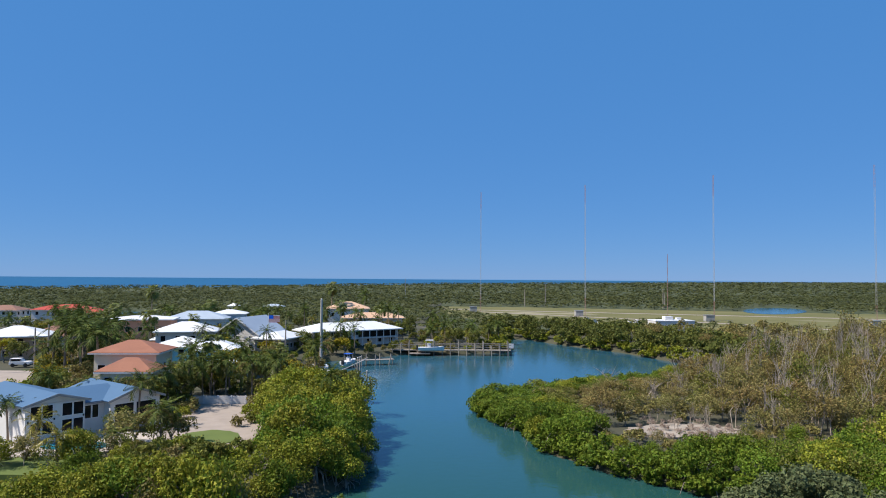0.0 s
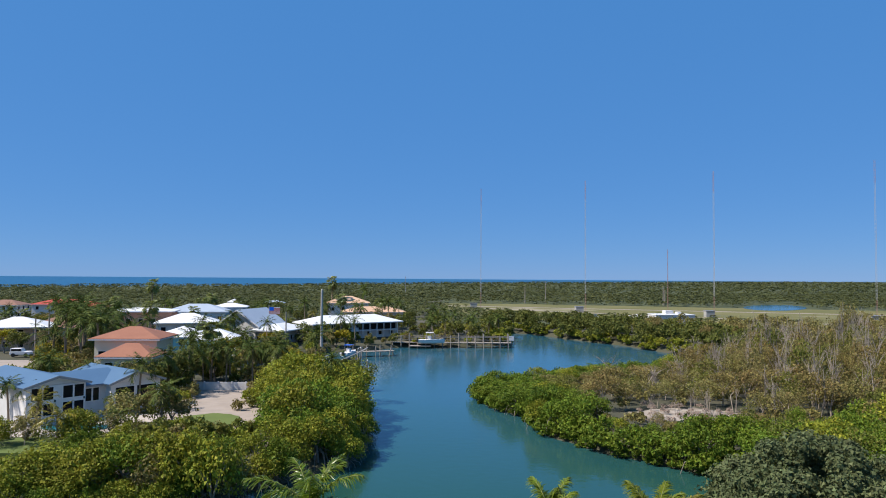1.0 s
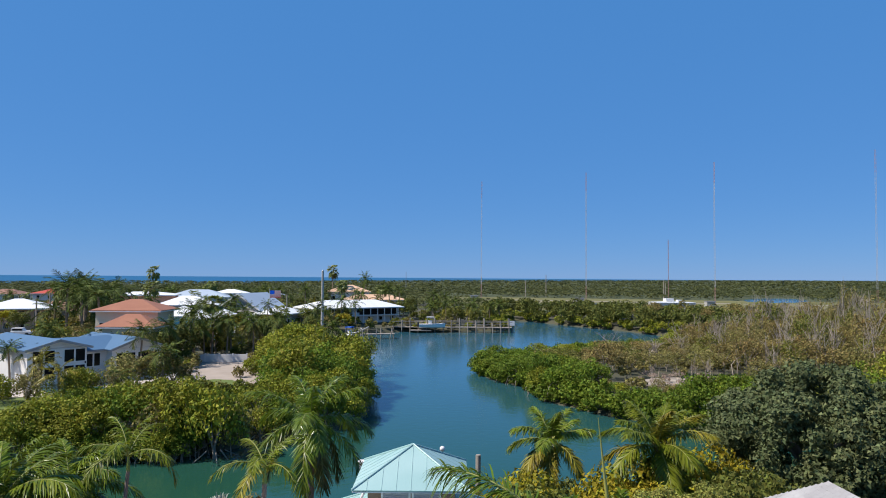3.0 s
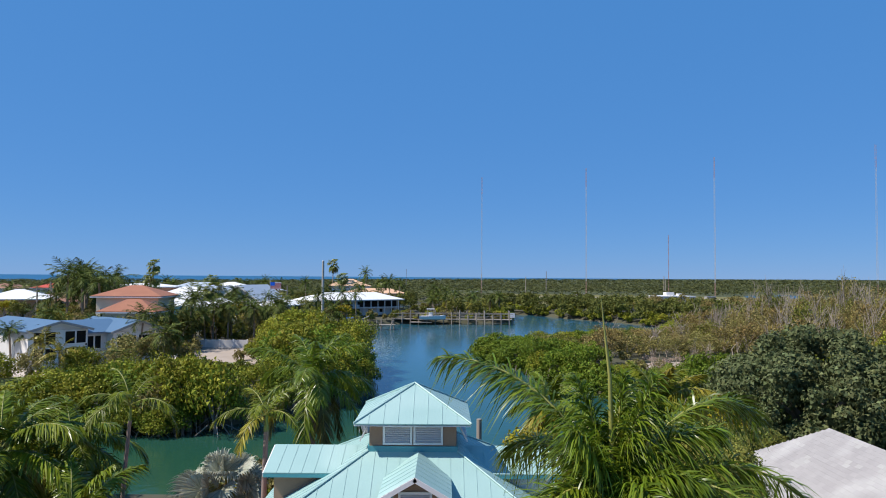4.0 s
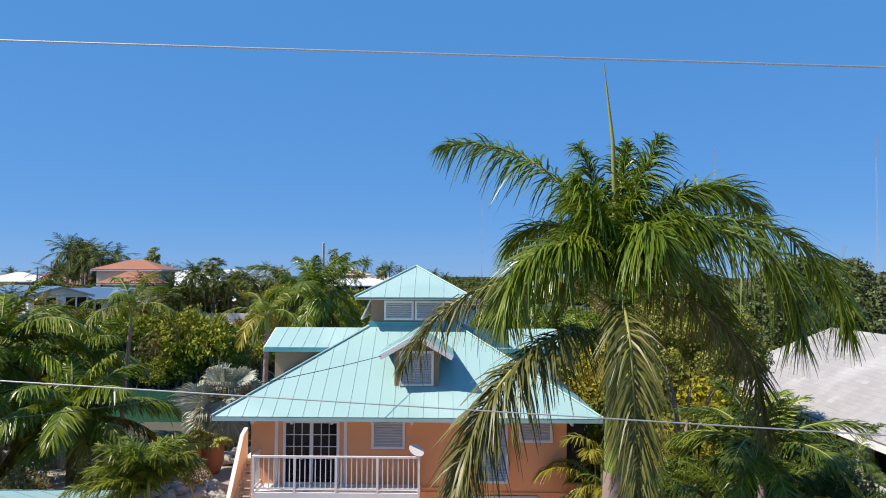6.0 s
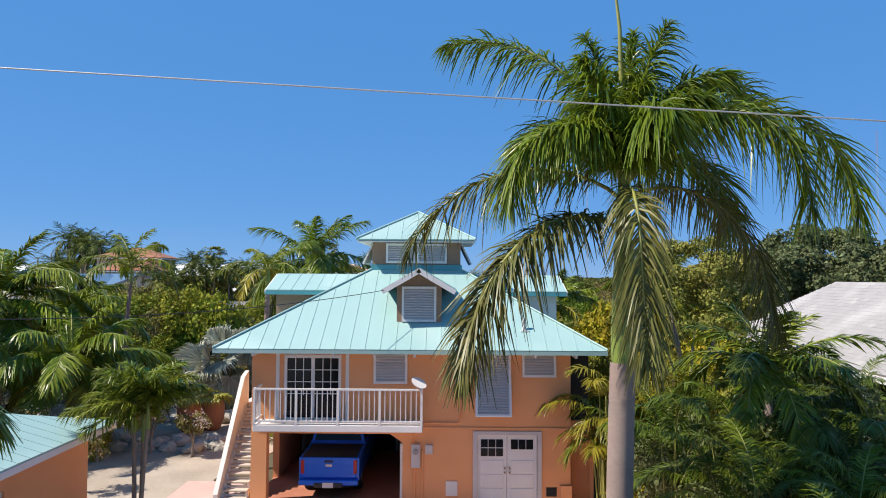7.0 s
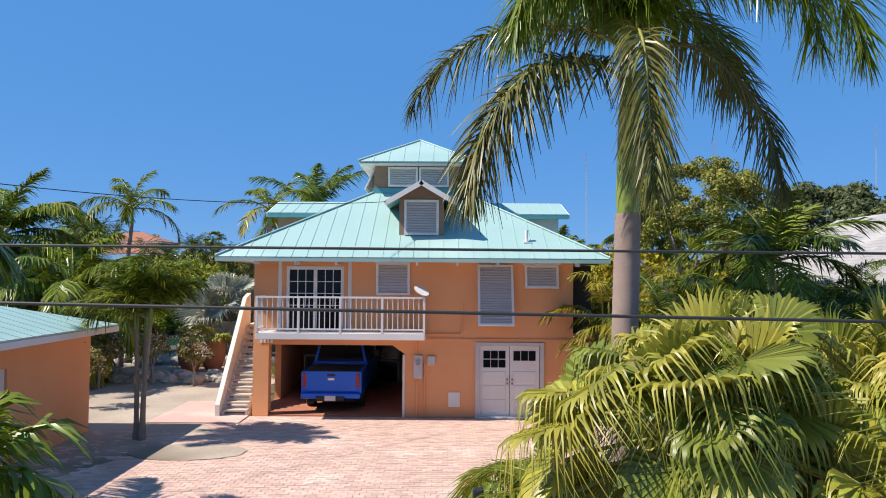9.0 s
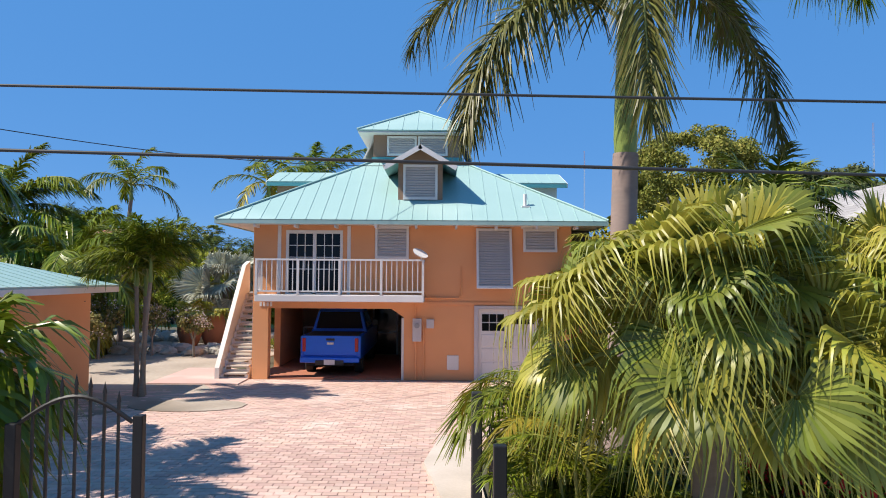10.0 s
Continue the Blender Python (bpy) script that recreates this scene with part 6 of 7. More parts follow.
# ---- docks, boats and the channel mark ----
dock = thing("dock", "long weathered wooden dock on pilings with a rail", "dock", (2.5, 208.5, WATER_Z))
part("deck", join(*[box(-17.5 + i * 0.5, -17.04 + i * 0.5, -1.6, 1.6, 1.35, 1.5) for i in range(70)]), M["wood"], dock)
pil = mesh_from("piling", tube([(0, 0, -2), (0, 0, 2.7)], [0.15, 0.13], 8), M["wood"])
for i in range(15):
    for yy in (-1.7, 1.7):
        o = new("piling", pil)
        o.parent, o.location = dock, (-17 + i * 2.4, yy, 0)
        o.scale = (1, 1, 1.0 + 0.25 * ((i * 7) % 3))
part("top_rail", join(box(-17.5, 17.5, -1.75, -1.65, 3.0, 3.15), box(-17.5, 17.5, 1.65, 1.75, 3.1, 3.25), box(-17.5, 17.5, -1.75, -1.65, 2.3, 2.4)), M["wood"], dock)
part("low_platform", box(-12, -6, -4.2, -1.9, 0.6, 0.8), M["wood"], dock)


def hull(l, w, h):
    v, f = [], []
    n = 9
    for i in range(n):
        t = i / (n - 1)
        hw = w / 2 * (1 - max(0, (t - 0.45) / 0.55) ** 2.2) + 0.02
        zt = h * (1 + 0.25 * t * t)
        x = l * t
        v += [(x, -hw, zt), (x, -hw * 0.85, h * 0.35), (x, 0, 0.25 * h * t ** 3), (x, hw * 0.85, h * 0.35), (x, hw, zt)]
    for i in range(n - 1):
        f += [[i * 5 + k, (i + 1) * 5 + k, (i + 1) * 5 + k + 1, i * 5 + k + 1] for k in range(4)] + [[i * 5 + 4, (i + 1) * 5 + 4, (i + 1) * 5, i * 5]]
    return v, f + [[0, 1, 2, 3, 4]]


def boat(x, y, rz, l, z, label, cover=None, top_=True):
    t = thing("boat", label, "boat", (x, y, z), rz, group="moored boats")
    part("hull", hull(l, l * 0.33, l * 0.16), M["white"], t)
    part("console", box(l * 0.35, l * 0.5, -l * 0.07, l * 0.07, l * 0.15, l * 0.30), M["white"], t, bevel=0.05)
    if top_:
        tt = part("hardtop", box(l * 0.28, l * 0.58, -l * 0.13, l * 0.13, l * 0.42, l * 0.44), M[cover or "white"], t, bevel=0.03)
        part("strut", join(*[tube([(l * a, l * b, l * 0.16), (l * a, l * b, l * 0.42)], 0.04, 5) for a in (0.31, 0.55) for b in (-0.11, 0.11)]), M["grey_metal"], tt)
    part("engine", box(-0.55, 0.0, -0.3, 0.3, l * 0.06, l * 0.24), M["bumper"], t, bevel=0.08)


boat(-7, 205.3, 0, 7.5, 0.1, "white motor boat on a lift at the dock")
boat(-24.5, 176, 70, 6.5, -0.6, "white motor boat with a blue cover", "blue_car")
boat(-27, 158, 80, 6, -1.1, "small white boat with a dark blue canopy", "grey_blue_roof")
boat(-31.5, 166, 60, 7, -1.1, "white cruiser moored at the quay", None, False)
sb = thing("boat", "white motor cruiser moored beside a tall pole", "boat", (-29.3, 161.5, -1.3), 80)
part("hull", hull(10, 3, 1.4), M["white"], sb)
part("cabin", box(3, 6, -0.9, 0.9, 1.3, 2.0), M["white"], sb, bevel=0.1)
npole = thing("pole", "tall plain grey pole standing at the quay", "pole", (-28.4, 166.6, WATER_Z))
part("shaft", tube([(0, 0, -2), (0, 0, 17.3)], [0.36, 0.26], 10), M["concrete"], npole)
part("cap", tube([(0, 0, 17.3), (0, 0, 17.5)], [0.30, 0.12], 10), M["grey_metal"], npole)
sb2 = thing("sailboat", "far white sailboat with a bare mast", "boat", (-44, 700, -0.3))
part("hull", hull(14, 4, 1.8), M["white"], sb2)
part("mast", tube([(7, 0, 1.5), (7, 0, 20)], [0.3, 0.22], 6), M["grey_metal"], sb2)
sd_ = thing("dock", "short side dock with leaning pilings", "dock", (-17.5, 184, WATER_Z), 20)
part("deck", box(-6, 5, -1.1, 1.1, 1.2, 1.35), M["wood"], sd_)
for i in range(7):
    o = new("piling", pil)
    o.parent, o.location = sd_, (-5.5 + i * 1.8, -1.2 if i % 2 else 1.2, 0)
    o.rotation_euler = (0, radians(12 if i == 5 else (-14 if i == 6 else 0)), 0)
for k, (x, y, h) in enumerate(((-15.5, 146, 3.4), (-17.4, 146.5, 3.0), (-14.3, 127, 3.5), (-13.4, 118, 3.0), (-18.2, 152, 4.2), (-13.9, 110, 2.6), (-19.5, 168, 3.8), (-20.5, 172, 3.2))):
    pl = thing("mooring_post", "weathered wooden mooring post in the water", "post", (x, y, WATER_Z), group="mooring posts")
    part("post", tube([(0, 0, -2), (0.1, 0, h)], [0.17, 0.14], 8), M["wood"], pl)
    part("cap", tube([(0.1, 0, h), (0.1, 0, h + 0.15)], [0.18, 0.02], 8), M["white"], pl)
dv = thing("davit", "leaning grey boat davit beams over the water", "davit", (-19, 150, WATER_Z))
for a in ((-5, -1, 0.5), (-4, 2, 0.2)):
    part("beam", tube([(a[0], a[1], 1.8), (3.0, a[1] + 0.4, 5.4)], 0.1, 5), M["grey_metal"], dv)
    part("leg", tube([(2.0, a[1], 0), (0.6, a[1] + 0.2, 4.4)], 0.12, 5), M["wood"], dv)
cm = thing("channel_mark", "white square board on a wooden channel piling", "sign", (20.2, 210, WATER_Z))
part("piling", tube([(0, 0, -2), (0, 0, 3.2)], 0.25, 8), M["wood"], cm)
part("board", box(-0.75, 0.75, -0.32, -0.25, 1.9, 3.3), M["white"], cm)
fl = thing("flagpole", "white flagpole with a red and white flag", "flag", (-47, 192, 1.0))
part("pole", tube([(0, 0, 0), (0, 0, 10.5)], [0.09, 0.06], 6), M["white"], fl)
fg = part("flag", box(0.1, 3.0, -0.02, 0.02, 8.0, 9.9), M["white"], fl, "wind-blown striped flag")
part("stripe", join(*[box(0.1, 3.0, -0.03, 0.03, 8.0 + i * 0.3, 8.15 + i * 0.3) for i in range(6)]), M["red_lamp"], fg)
part("canton", box(0.1, 1.3, -0.04, 0.04, 8.95, 9.9), M["blue_car"], fg)
for x, y, h in ((-83, 150, 10), (-87, 152, 9), (-41, 186, 9), (-92, 146, 8)):
    t = thing("utility_pole", "weathered wooden utility pole in the lane", "pole", (x, y, 1.0), group="lane poles")
    part("pole", tube([(0, 0, 0), (0, 0, h)], [0.2, 0.15], 7), M["wood"], t)
car = thing("car", "white boxy off-road car parked in the lane", "car", (-94.5, 156, 1.26), 8)
part("body", side_prism([(0, 0.5), (0, 1.1), (1.2, 1.15), (3.9, 1.2), (4.2, 1.0), (4.2, 0.5)], 0.9), M["white"], car, bevel=0.06).rotation_euler = (0, 0, radians(-90))
part("cabin", side_prism([(0.1, 1.1), (0.2, 1.85), (2.3, 1.85), (2.8, 1.15)], 0.85), M["white"], car, bevel=0.06).rotation_euler = (0, 0, radians(-90))
part("glass", box(0.35, 2.4, -0.87, 0.87, 1.3, 1.75), M["glass"], car)
for x in (0.8, 3.4):
    for yy in (-0.85, 0.85):
        part("wheel", tube([(x, yy - 0.13, 0.42), (x, yy + 0.13, 0.42)], 0.42, 14), M["rubber"], car)


# ---- mangroves, trees and scrub ----
MG = [tree_proto("mangrove_tree", "dense round mangrove tree on prop roots at the waterline", "tree", M[m], M["bark"], rx, rz, zc, 38, 62, 0.124, 100 + i, 7) for i, (m, rx, rz, zc) in enumerate((("mangrove", 2.7, 2.2, 2.6), ("mangrove_bright", 2.9, 2.0, 2.4), ("mangrove", 2.5, 2.5, 2.9), ("mangrove_bright", 2.4, 2.1, 2.3)))]
SC = [tree_proto("scrub_tree", lab, "tree", M[m], M["dead_wood"], rx, rz, zc, 24, 47, 0.106, 120 + i, 0, 0.07) for i, (m, rx, rz, zc, lab) in enumerate((("olive", 2.3, 1.9, 2.4, "thin olive scrub tree in dry ground"), ("brown_scrub", 1.9, 2.3, 2.9, "feathery brown scrub tree in dry ground"), ("olive", 2.0, 2.2, 2.8, "thin olive scrub tree in dry ground"), ("tree_leaf", 2.4, 2.0, 2.4, "green scrub tree in dry ground")))]
BU = [tree_proto("shrub", lab, "shrub", M[m], M["bark"], 1.9, 1.5, 1.4, 16, 54, 0.172, 130 + i, 0, 0.07) for i, (m, lab) in enumerate((("tree_leaf", "rounded green shrub in a garden"), ("mangrove", "dark green shrub in a garden"), ("olive", "dry olive shrub in a garden")))]
TOWN = [tree_proto("garden_tree", lab, "tree", M[m], M["bark"], 3.0, 2.4, 3.4, 20, 54, 0.21, 140 + i, 0, 0.14) for i, (m, lab) in enumerate((("tree_leaf", "leafy green tree between the houses"), ("mangrove_far", "dark green tree between the houses"), ("olive", "olive green tree between the houses"), ("yellow_leaf", "yellow green tree between the houses")))]
PT = [far_palm("palm_tree", "tall coconut palm among the houses", 7.5, 17, 3.5, 0.8, "coco_far", 150),
      far_palm("palm_tree", "coconut palm with dry lower leaves among the houses", 6.5, 16, 3.3, 0.8, "coco_far", 151, dry=5),
      far_palm("palm_tree", "tall fan palm among the houses", 9.0, 22, 2.6, 0.5, "fan_dark", 152, fan=True, dry=5),
      far_palm("palm_tree", "short bright coconut palm in a garden", 4.0, 13, 2.9, 0.6, "coco_yellow", 153),
      far_palm("palm_tree", "royal palm among the houses", 8.0, 18, 3.2, 0.8, "coco_far", 154, lean=(0, 0))]


def dead_tree(seed):
    rng = np.random.default_rng(seed)
    t = thing("dead_tree", "bare bleached dead tree with forked branches", "tree", (0, 0, -500))
    geo = []
    for k in range(3):
        bx, by = rng.normal(0, 0.5, 2)
        h = rng.uniform(3.4, 6.6)
        tip = (bx + rng.normal(0, 0.7), by + rng.normal(0, 0.7))
        geo.append(quad_tube([(bx * 0.4, by * 0.4, -0.2), (bx, by, h * 0.45), (*tip, h)], [0.075, 0.055, 0.012], 5))
        for q in range(6):
            z = h * rng.uniform(0.35, 0.9)
            u = z / h
            a = rng.uniform(0, 6.28)
            ln = rng.uniform(0.5, 1.5)
            p = (bx + (tip[0] - bx) * u * 0.8, by + (tip[1] - by) * u * 0.8, z)
            e = (p[0] + math.cos(a) * ln * 0.6, p[1] + math.sin(a) * ln * 0.6, z + ln)
            geo.append(quad_tube([p, e], [0.028, 0.008], 3))
            geo.append(quad_tube([((p[0] + e[0]) / 2, (p[1] + e[1]) / 2, (p[2] + e[2]) / 2), (e[0] + rng.normal(0, 0.4), e[1] + rng.normal(0, 0.4), e[2] + 0.3)], [0.02, 0.008], 3))
    part("trunk", merge(geo), M["dead_wood"], t)
    return t


DT = [dead_tree(160 + i) for i in range(3)]
place = random.Random(77)


def scatter_mass(name, label, mat, count, xr, yr, scale, keep, gap, seed, leaves=620, size=0.34):
    """Many far trees in one mesh."""
    r = random.Random(seed)
    rng = np.random.default_rng(seed)
    done, geo = [], []
    for _ in range(count * 40):
        if len(done) >= count:
            break
        x, y = r.uniform(*xr), r.uniform(*yr)
        if not keep(x, y) or any((x - a) ** 2 + (y - b) ** 2 < gap * gap for a, b in done):
            continue
        done.append((x, y))
        s = r.uniform(*scale)
        geo.append(placed(bush_crown(rng, 3.2 * s, 2.3 * s, 2.8 * s, 16, leaves // 16, size), pose(x, y, float(ground_z(x, y)))))
    return tagged(part(name, merge(geo), M[mat]), label, "woods", kind="stuff")


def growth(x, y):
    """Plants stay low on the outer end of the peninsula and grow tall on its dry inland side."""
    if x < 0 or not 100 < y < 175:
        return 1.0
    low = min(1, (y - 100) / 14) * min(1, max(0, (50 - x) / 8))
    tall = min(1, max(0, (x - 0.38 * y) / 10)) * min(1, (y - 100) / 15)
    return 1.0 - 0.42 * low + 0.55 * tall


def scatter(protos, count, xr, yr, scale, keep, gap=1.5, sz=(0.9, 1.15), tries=30):
    done = []
    for _ in range(count * tries):
        if len(done) >= count:
            break
        x, y = place.uniform(*xr), place.uniform(*yr)
        if abs(x) > 0.66 * y + 4 or not keep(x, y) or any((x - a) ** 2 + (y - b) ** 2 < gap * gap for a, b in done):
            continue
        done.append((x, y))
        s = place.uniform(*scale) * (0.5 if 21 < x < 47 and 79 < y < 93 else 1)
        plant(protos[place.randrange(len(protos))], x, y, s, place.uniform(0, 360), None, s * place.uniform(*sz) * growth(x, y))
    return done


sdist = lambda x, y: -float(shore_distance(x, y))
view_open = lambda x, y: not (x < -0.535 * y and 104 < y < 190) and not (-63 < x < -43 and 98 < y < 124) and not (-62 < x < -40 and 138 < y < 152)
free = lambda x, y: all((x - a) ** 2 + (y - b) ** 2 > r * r for a, b, r in RECTS)
# bank across the canal, and the tall clump at its corner
clear = lambda x, y: ((x - 33) / 9) ** 2 + ((y - 97) / 7.5) ** 2 > 1 and ((x - 54) / 9) ** 2 + ((y - 88) / 4.5) ** 2 > 1
corner = lambda x, y: x > -0.268 * y + 2.4
scatter(MG, 24, (-22, -10), (61.5, 80), (0.8, 1.1), lambda x, y: -0.8 < sdist(x, y) < 9.5 and corner(x, y), 2.2)
for k in range(17):
    x, y = -37 + k * 1.1 + place.uniform(-0.5, 0.5), 63.2 + (k * 7 % 5) * 0.8
    s = place.uniform(0.95, 1.2)
    plant((MG[0], MG[2], SC[0], MG[0], MG[1], MG[2])[k * 5 % 6], x, y, s, k * 75, None, ((4.4 if x < -31 else 21.2 - 0.2375 * y) - float(ground_z(x, y))) / 4.9 * place.uniform(0.82, 1.08))
scatter(MG + BU[:2], 12, (-38, -22), (68, 77), (0.5, 0.68), lambda x, y: not corner(x, y), 2.4)
scatter(MG, 16, (-40, -19), (60.8, 63), (0.6, 0.8), lambda x, y: sdist(x, y) > -1.6, 1.4)
scatter(MG, 10, (-24, -13), (63, 72), (0.6, 0.85), lambda x, y: -0.6 < sdist(x, y) < 4, 1.6)
for x, y, s in ((-31.6, 68.5, 0.8), (-29.6, 69, 0.85)):
    plant(SC[3], x, y, s, x * 30, sz=s * 1.2)
scatter(MG, 10, (-46, -37), (61, 68), (0.42, 0.55), lambda x, y: -0.6 < sdist(x, y) < 6, 1.9)
scatter(MG, 24, (-27, -10), (77, 102), (1.05, 1.45), lambda x, y: 1.8 < sdist(x, y) < 17 and corner(x, y), 2.6, (0.9, 1.12))
scatter(MG, 12, (-14, -8), (76, 104), (0.55, 0.8), lambda x, y: -0.4 < sdist(x, y) < 2.0, 1.7)
scatter([MG[0], MG[1], SC[3], MG[0]], 14, (-24, -12), (99, 116), (1.15, 1.45), lambda x, y: sdist(x, y) > 2 and corner(x - 1, y), 2.7)
scatter(BU, 14, (-32, -22), (77, 81), (0.8, 1.0), lambda x, y: True, 1.9)
for k, (x, y, s) in enumerate(((-38.2, 86.4, 0.95), (-36.4, 84.6, 1.0), (-34.8, 86.2, 1.05), (-33.2, 83.6, 1.0), (-32.2, 85.8, 0.85))):
    plant((SC[3], TOWN[2], SC[2])[k % 3], x, y, s, k * 71, sz=s * (1.15, 0.8, 1.15)[k % 3])
# the low peninsula: green rim, dry scrub and dead wood inside
scatter_mass("mangrove_rim", "low bright mangroves overhanging the water", "mangrove_bright", 190, (3, 50), (64, 150), (0.42, 0.62), lambda x, y: -0.4 < sdist(x, y) < 1.6 and y < 150 and not (x < 20 and y > 130), 1.15, 504, 560, 0.17)
scatter([MG[1], MG[3], MG[0], MG[1]], 84, (4, 52), (66, 150), (0.75, 1.1), lambda x, y: 0.0 < sdist(x, y) < 8.5 and clear(x, y), 2.1)
scatter(SC, 225, (17, 92), (80, 160), (0.8, 1.3), lambda x, y: sdist(x, y) > 6.5 and clear(x, y), 2.2)
scatter(SC, 46, (60, 150), (120, 250), (1.1, 1.5), lambda x, y: sdist(x, y) > 8 and y < 262, 4.5)
scatter(DT, 100, (30, 112), (84, 168), (1.0, 1.5), lambda x, y: sdist(x, y) > 7 and clear(x, y), 1.9)
scatter(DT, 5, (27, 42), (97, 104), (0.5, 0.75), lambda x, y: True, 1.6)
scatter(MG + SC[3:], 26, (36, 80), (56, 90), (0.9, 1.3), lambda x, y: sdist(x, y) > 0.5 and clear(x, y), 3.2)
for x, y, s, h in ((107, 187, 1.9, 3.0), (110, 190, 1.7, 2.4), (102, 184, 1.8, 2.2), (116, 188, 2.0, 2.3)):
    plant(SC[2], x, y, s, x * 30, sz=h)
scatter_mass("undergrowth", "low olive and tan undergrowth of the dry scrub", "olive", 150, (17, 92), (82, 160), (0.3, 0.5), lambda x, y: sdist(x, y) > 6 and clear(x, y) and abs(x) < 0.66 * y, 2.6, 505, 340, 0.16)
scatter_mass("dry_brush", "low pinkish tan dead brush in the clearings", "dry_brush", 60, (26, 62), (87, 106), (0.12, 0.26), lambda x, y: not clear(x, y), 1.2, 506, 220, 0.07)
scatter_mass("mangrove_skirt", "low mangrove boughs trailing over the water", "mangrove_bright", 230, (3, 50), (64, 150), (0.2, 0.34), lambda x, y: -0.7 < sdist(x, y) < 0.5, 0.6, 507, 190, 0.15)
# far belt of mangroves along the lagoon
belt = lambda x, y: -0.8 < sdist(x, y) < 26 and y > 168 and not (x > 40 and y > 285)
scatter_mass("mangrove_belt", "dark green mangrove belt along the far shore", "mangrove_far", 110, (18, 130), (170, 310), (0.9, 1.35), belt, 3.2, 501)
scatter_mass("mangrove_rim", "low green mangroves overhanging the far shore", "mangrove", 120, (15, 80), (160, 270), (0.45, 0.7), lambda x, y: -0.8 < sdist(x, y) < 2.0, 1.8, 503, 400, 0.26)
scatter_mass("scrub_belt", "olive scrub woods behind the lagoon", "olive", 80, (70, 250), (150, 262), (1.0, 1.4), lambda x, y: sdist(x, y) > 16, 4.6, 502)
# trees between the houses
scatter(TOWN, 104, (-150, -12), (100, 262), (0.7, 1.15), lambda x, y: sdist(x, y) > 1.5 and free(x, y) and view_open(x, y) and not (x > -41 and y < 116 and x < -17), 3.6)
scatter(BU, 60, (-70, -12), (96, 222), (0.8, 1.5), lambda x, y: sdist(x, y) > 0.6 and free(x, y) and not (x > -41 and y < 114 and x < -17), 2.6)
scatter(PT, 88, (-150, -14), (100, 275), (0.8, 1.15), lambda x, y: sdist(x, y) > 1.5 and free(x, y) and view_open(x, y) and not (x > -41 and y < 116 and x < -17), 4.2)
scatter(BU, 40, (-44, 20), (138, 232), (0.7, 1.1), lambda x, y: 0.3 < sdist(x, y) < 4 and free(x, y), 2.2)
scatter([PT[0], PT[4], PT[0]], 11, (-80, -57), (120, 150), (1.25, 1.6), lambda x, y: free(x, y) and -0.555 * y < x < -0.465 * y, 3.6, (0.55, 1.05))
for k, (p, x, y, sc) in enumerate(((1, -50.5, 101.5, 0.75), (0, -47.5, 103.5, 0.6), (3, -43.5, 103.8, 1.0), (1, -40.8, 106.5, 0.95), (0, -39.5, 111, 0.95), (1, -38, 117, 1.0), (0, -42, 119.5, 1.05), (3, -36, 121, 1.1), (0, -56.5, 103, 0.8), (1, -59.5, 106, 0.85))):
    plant(PT[p], x, y, sc, k * 67)
for k, (x, y, sc) in enumerate(((-52.5, 102.5, 0.9), (-49, 103.5, 0.85), (-45.5, 104.5, 1.0), (-42.5, 106, 1.05), (-41, 110, 1.1), (-55, 104.5, 0.9), (-58, 108, 1.0), (-40.5, 115, 1.1), (-54.5, 108, 1.0), (-38.5, 121, 1.1), (-43.5, 124, 1.1))):
    plant(TOWN[k % 3], x, y, sc, k * 50)
scatter([PT[0], PT[1], PT[3]], 16, (-6, 20), (214, 236), (0.7, 1.0), lambda x, y: sdist(x, y) > 1.0, 2.6)
scatter(BU + TOWN[:1], 26, (-12, 22), (212, 250), (0.7, 1.1), lambda x, y: sdist(x, y) > 0.6, 2.6)
scatter([PT[3], PT[1], BU[0]], 22, (-40, -26), (114, 132), (0.75, 1.05), lambda x, y: free(x, y), 2.4)
for k, (p, x, y, s, h) in enumerate(((2, -101, 246, 1.25, 14), (2, -44.5, 284, 1.3, 14.5), (4, -33, 300, 1.2, 12.5), (0, -47.5, 92.2, 0.8, 5.5), (0, -52.5, 86.6, 0.85, 6.6), (0, -50.3, 87, 0.8, 6.4), (3, -40.5, 75.5, 0.95, 4.6), (1, -33.0, 84, 0.95, 6), (3, -45.6, 80.2, 0.9, 5.2), (0, -40.4, 95, 0.9, 8.2), (0, -29.5, 205, 1.0, 8.4), (0, -57, 189, 0.95, 7.5), (2, -85, 262, 1.1, 11), (2, -92, 268, 1.0, 10), (2, -78, 270, 1.0, 11), (1, -36.5, 80.5, 0.7, 4.5))):
    plant(PT[p], x, y, s, 40 * k, sz=s * h / (7.5, 6.5, 9.0, 4.0, 8.0)[p] * 0.85)
for k, (x, y, s) in enumerate(((-38.2, 98, 0.75), (-36.6, 101.5, 0.8), (-37.4, 105.5, 0.85), (-39.2, 109.5, 0.9), (-35.2, 95.5, 0.5), (-27.4, 96.5, 0.6), (-25.6, 99, 0.8), (-27.8, 104, 0.8), (-28.6, 109, 0.85))):
    plant(BU[k % 3], x, y, s, k * 70)
for k, (x, y) in enumerate(((-37.2, 84.8), (-35.6, 83.4), (-33.6, 82.2), (-31.4, 82.6), (-29.2, 82.8), (-27, 83), (-24.8, 83.2), (-23, 85), (-22.4, 88), (-22, 91), (-21.6, 94), (-39.5, 80.2), (-42, 78.8), (-45, 78.4), (-48, 78), (-51, 78))):
    plant(BU[k * 5 % 3], x, y, 0.42 + 0.05 * (k % 3), k * 77)
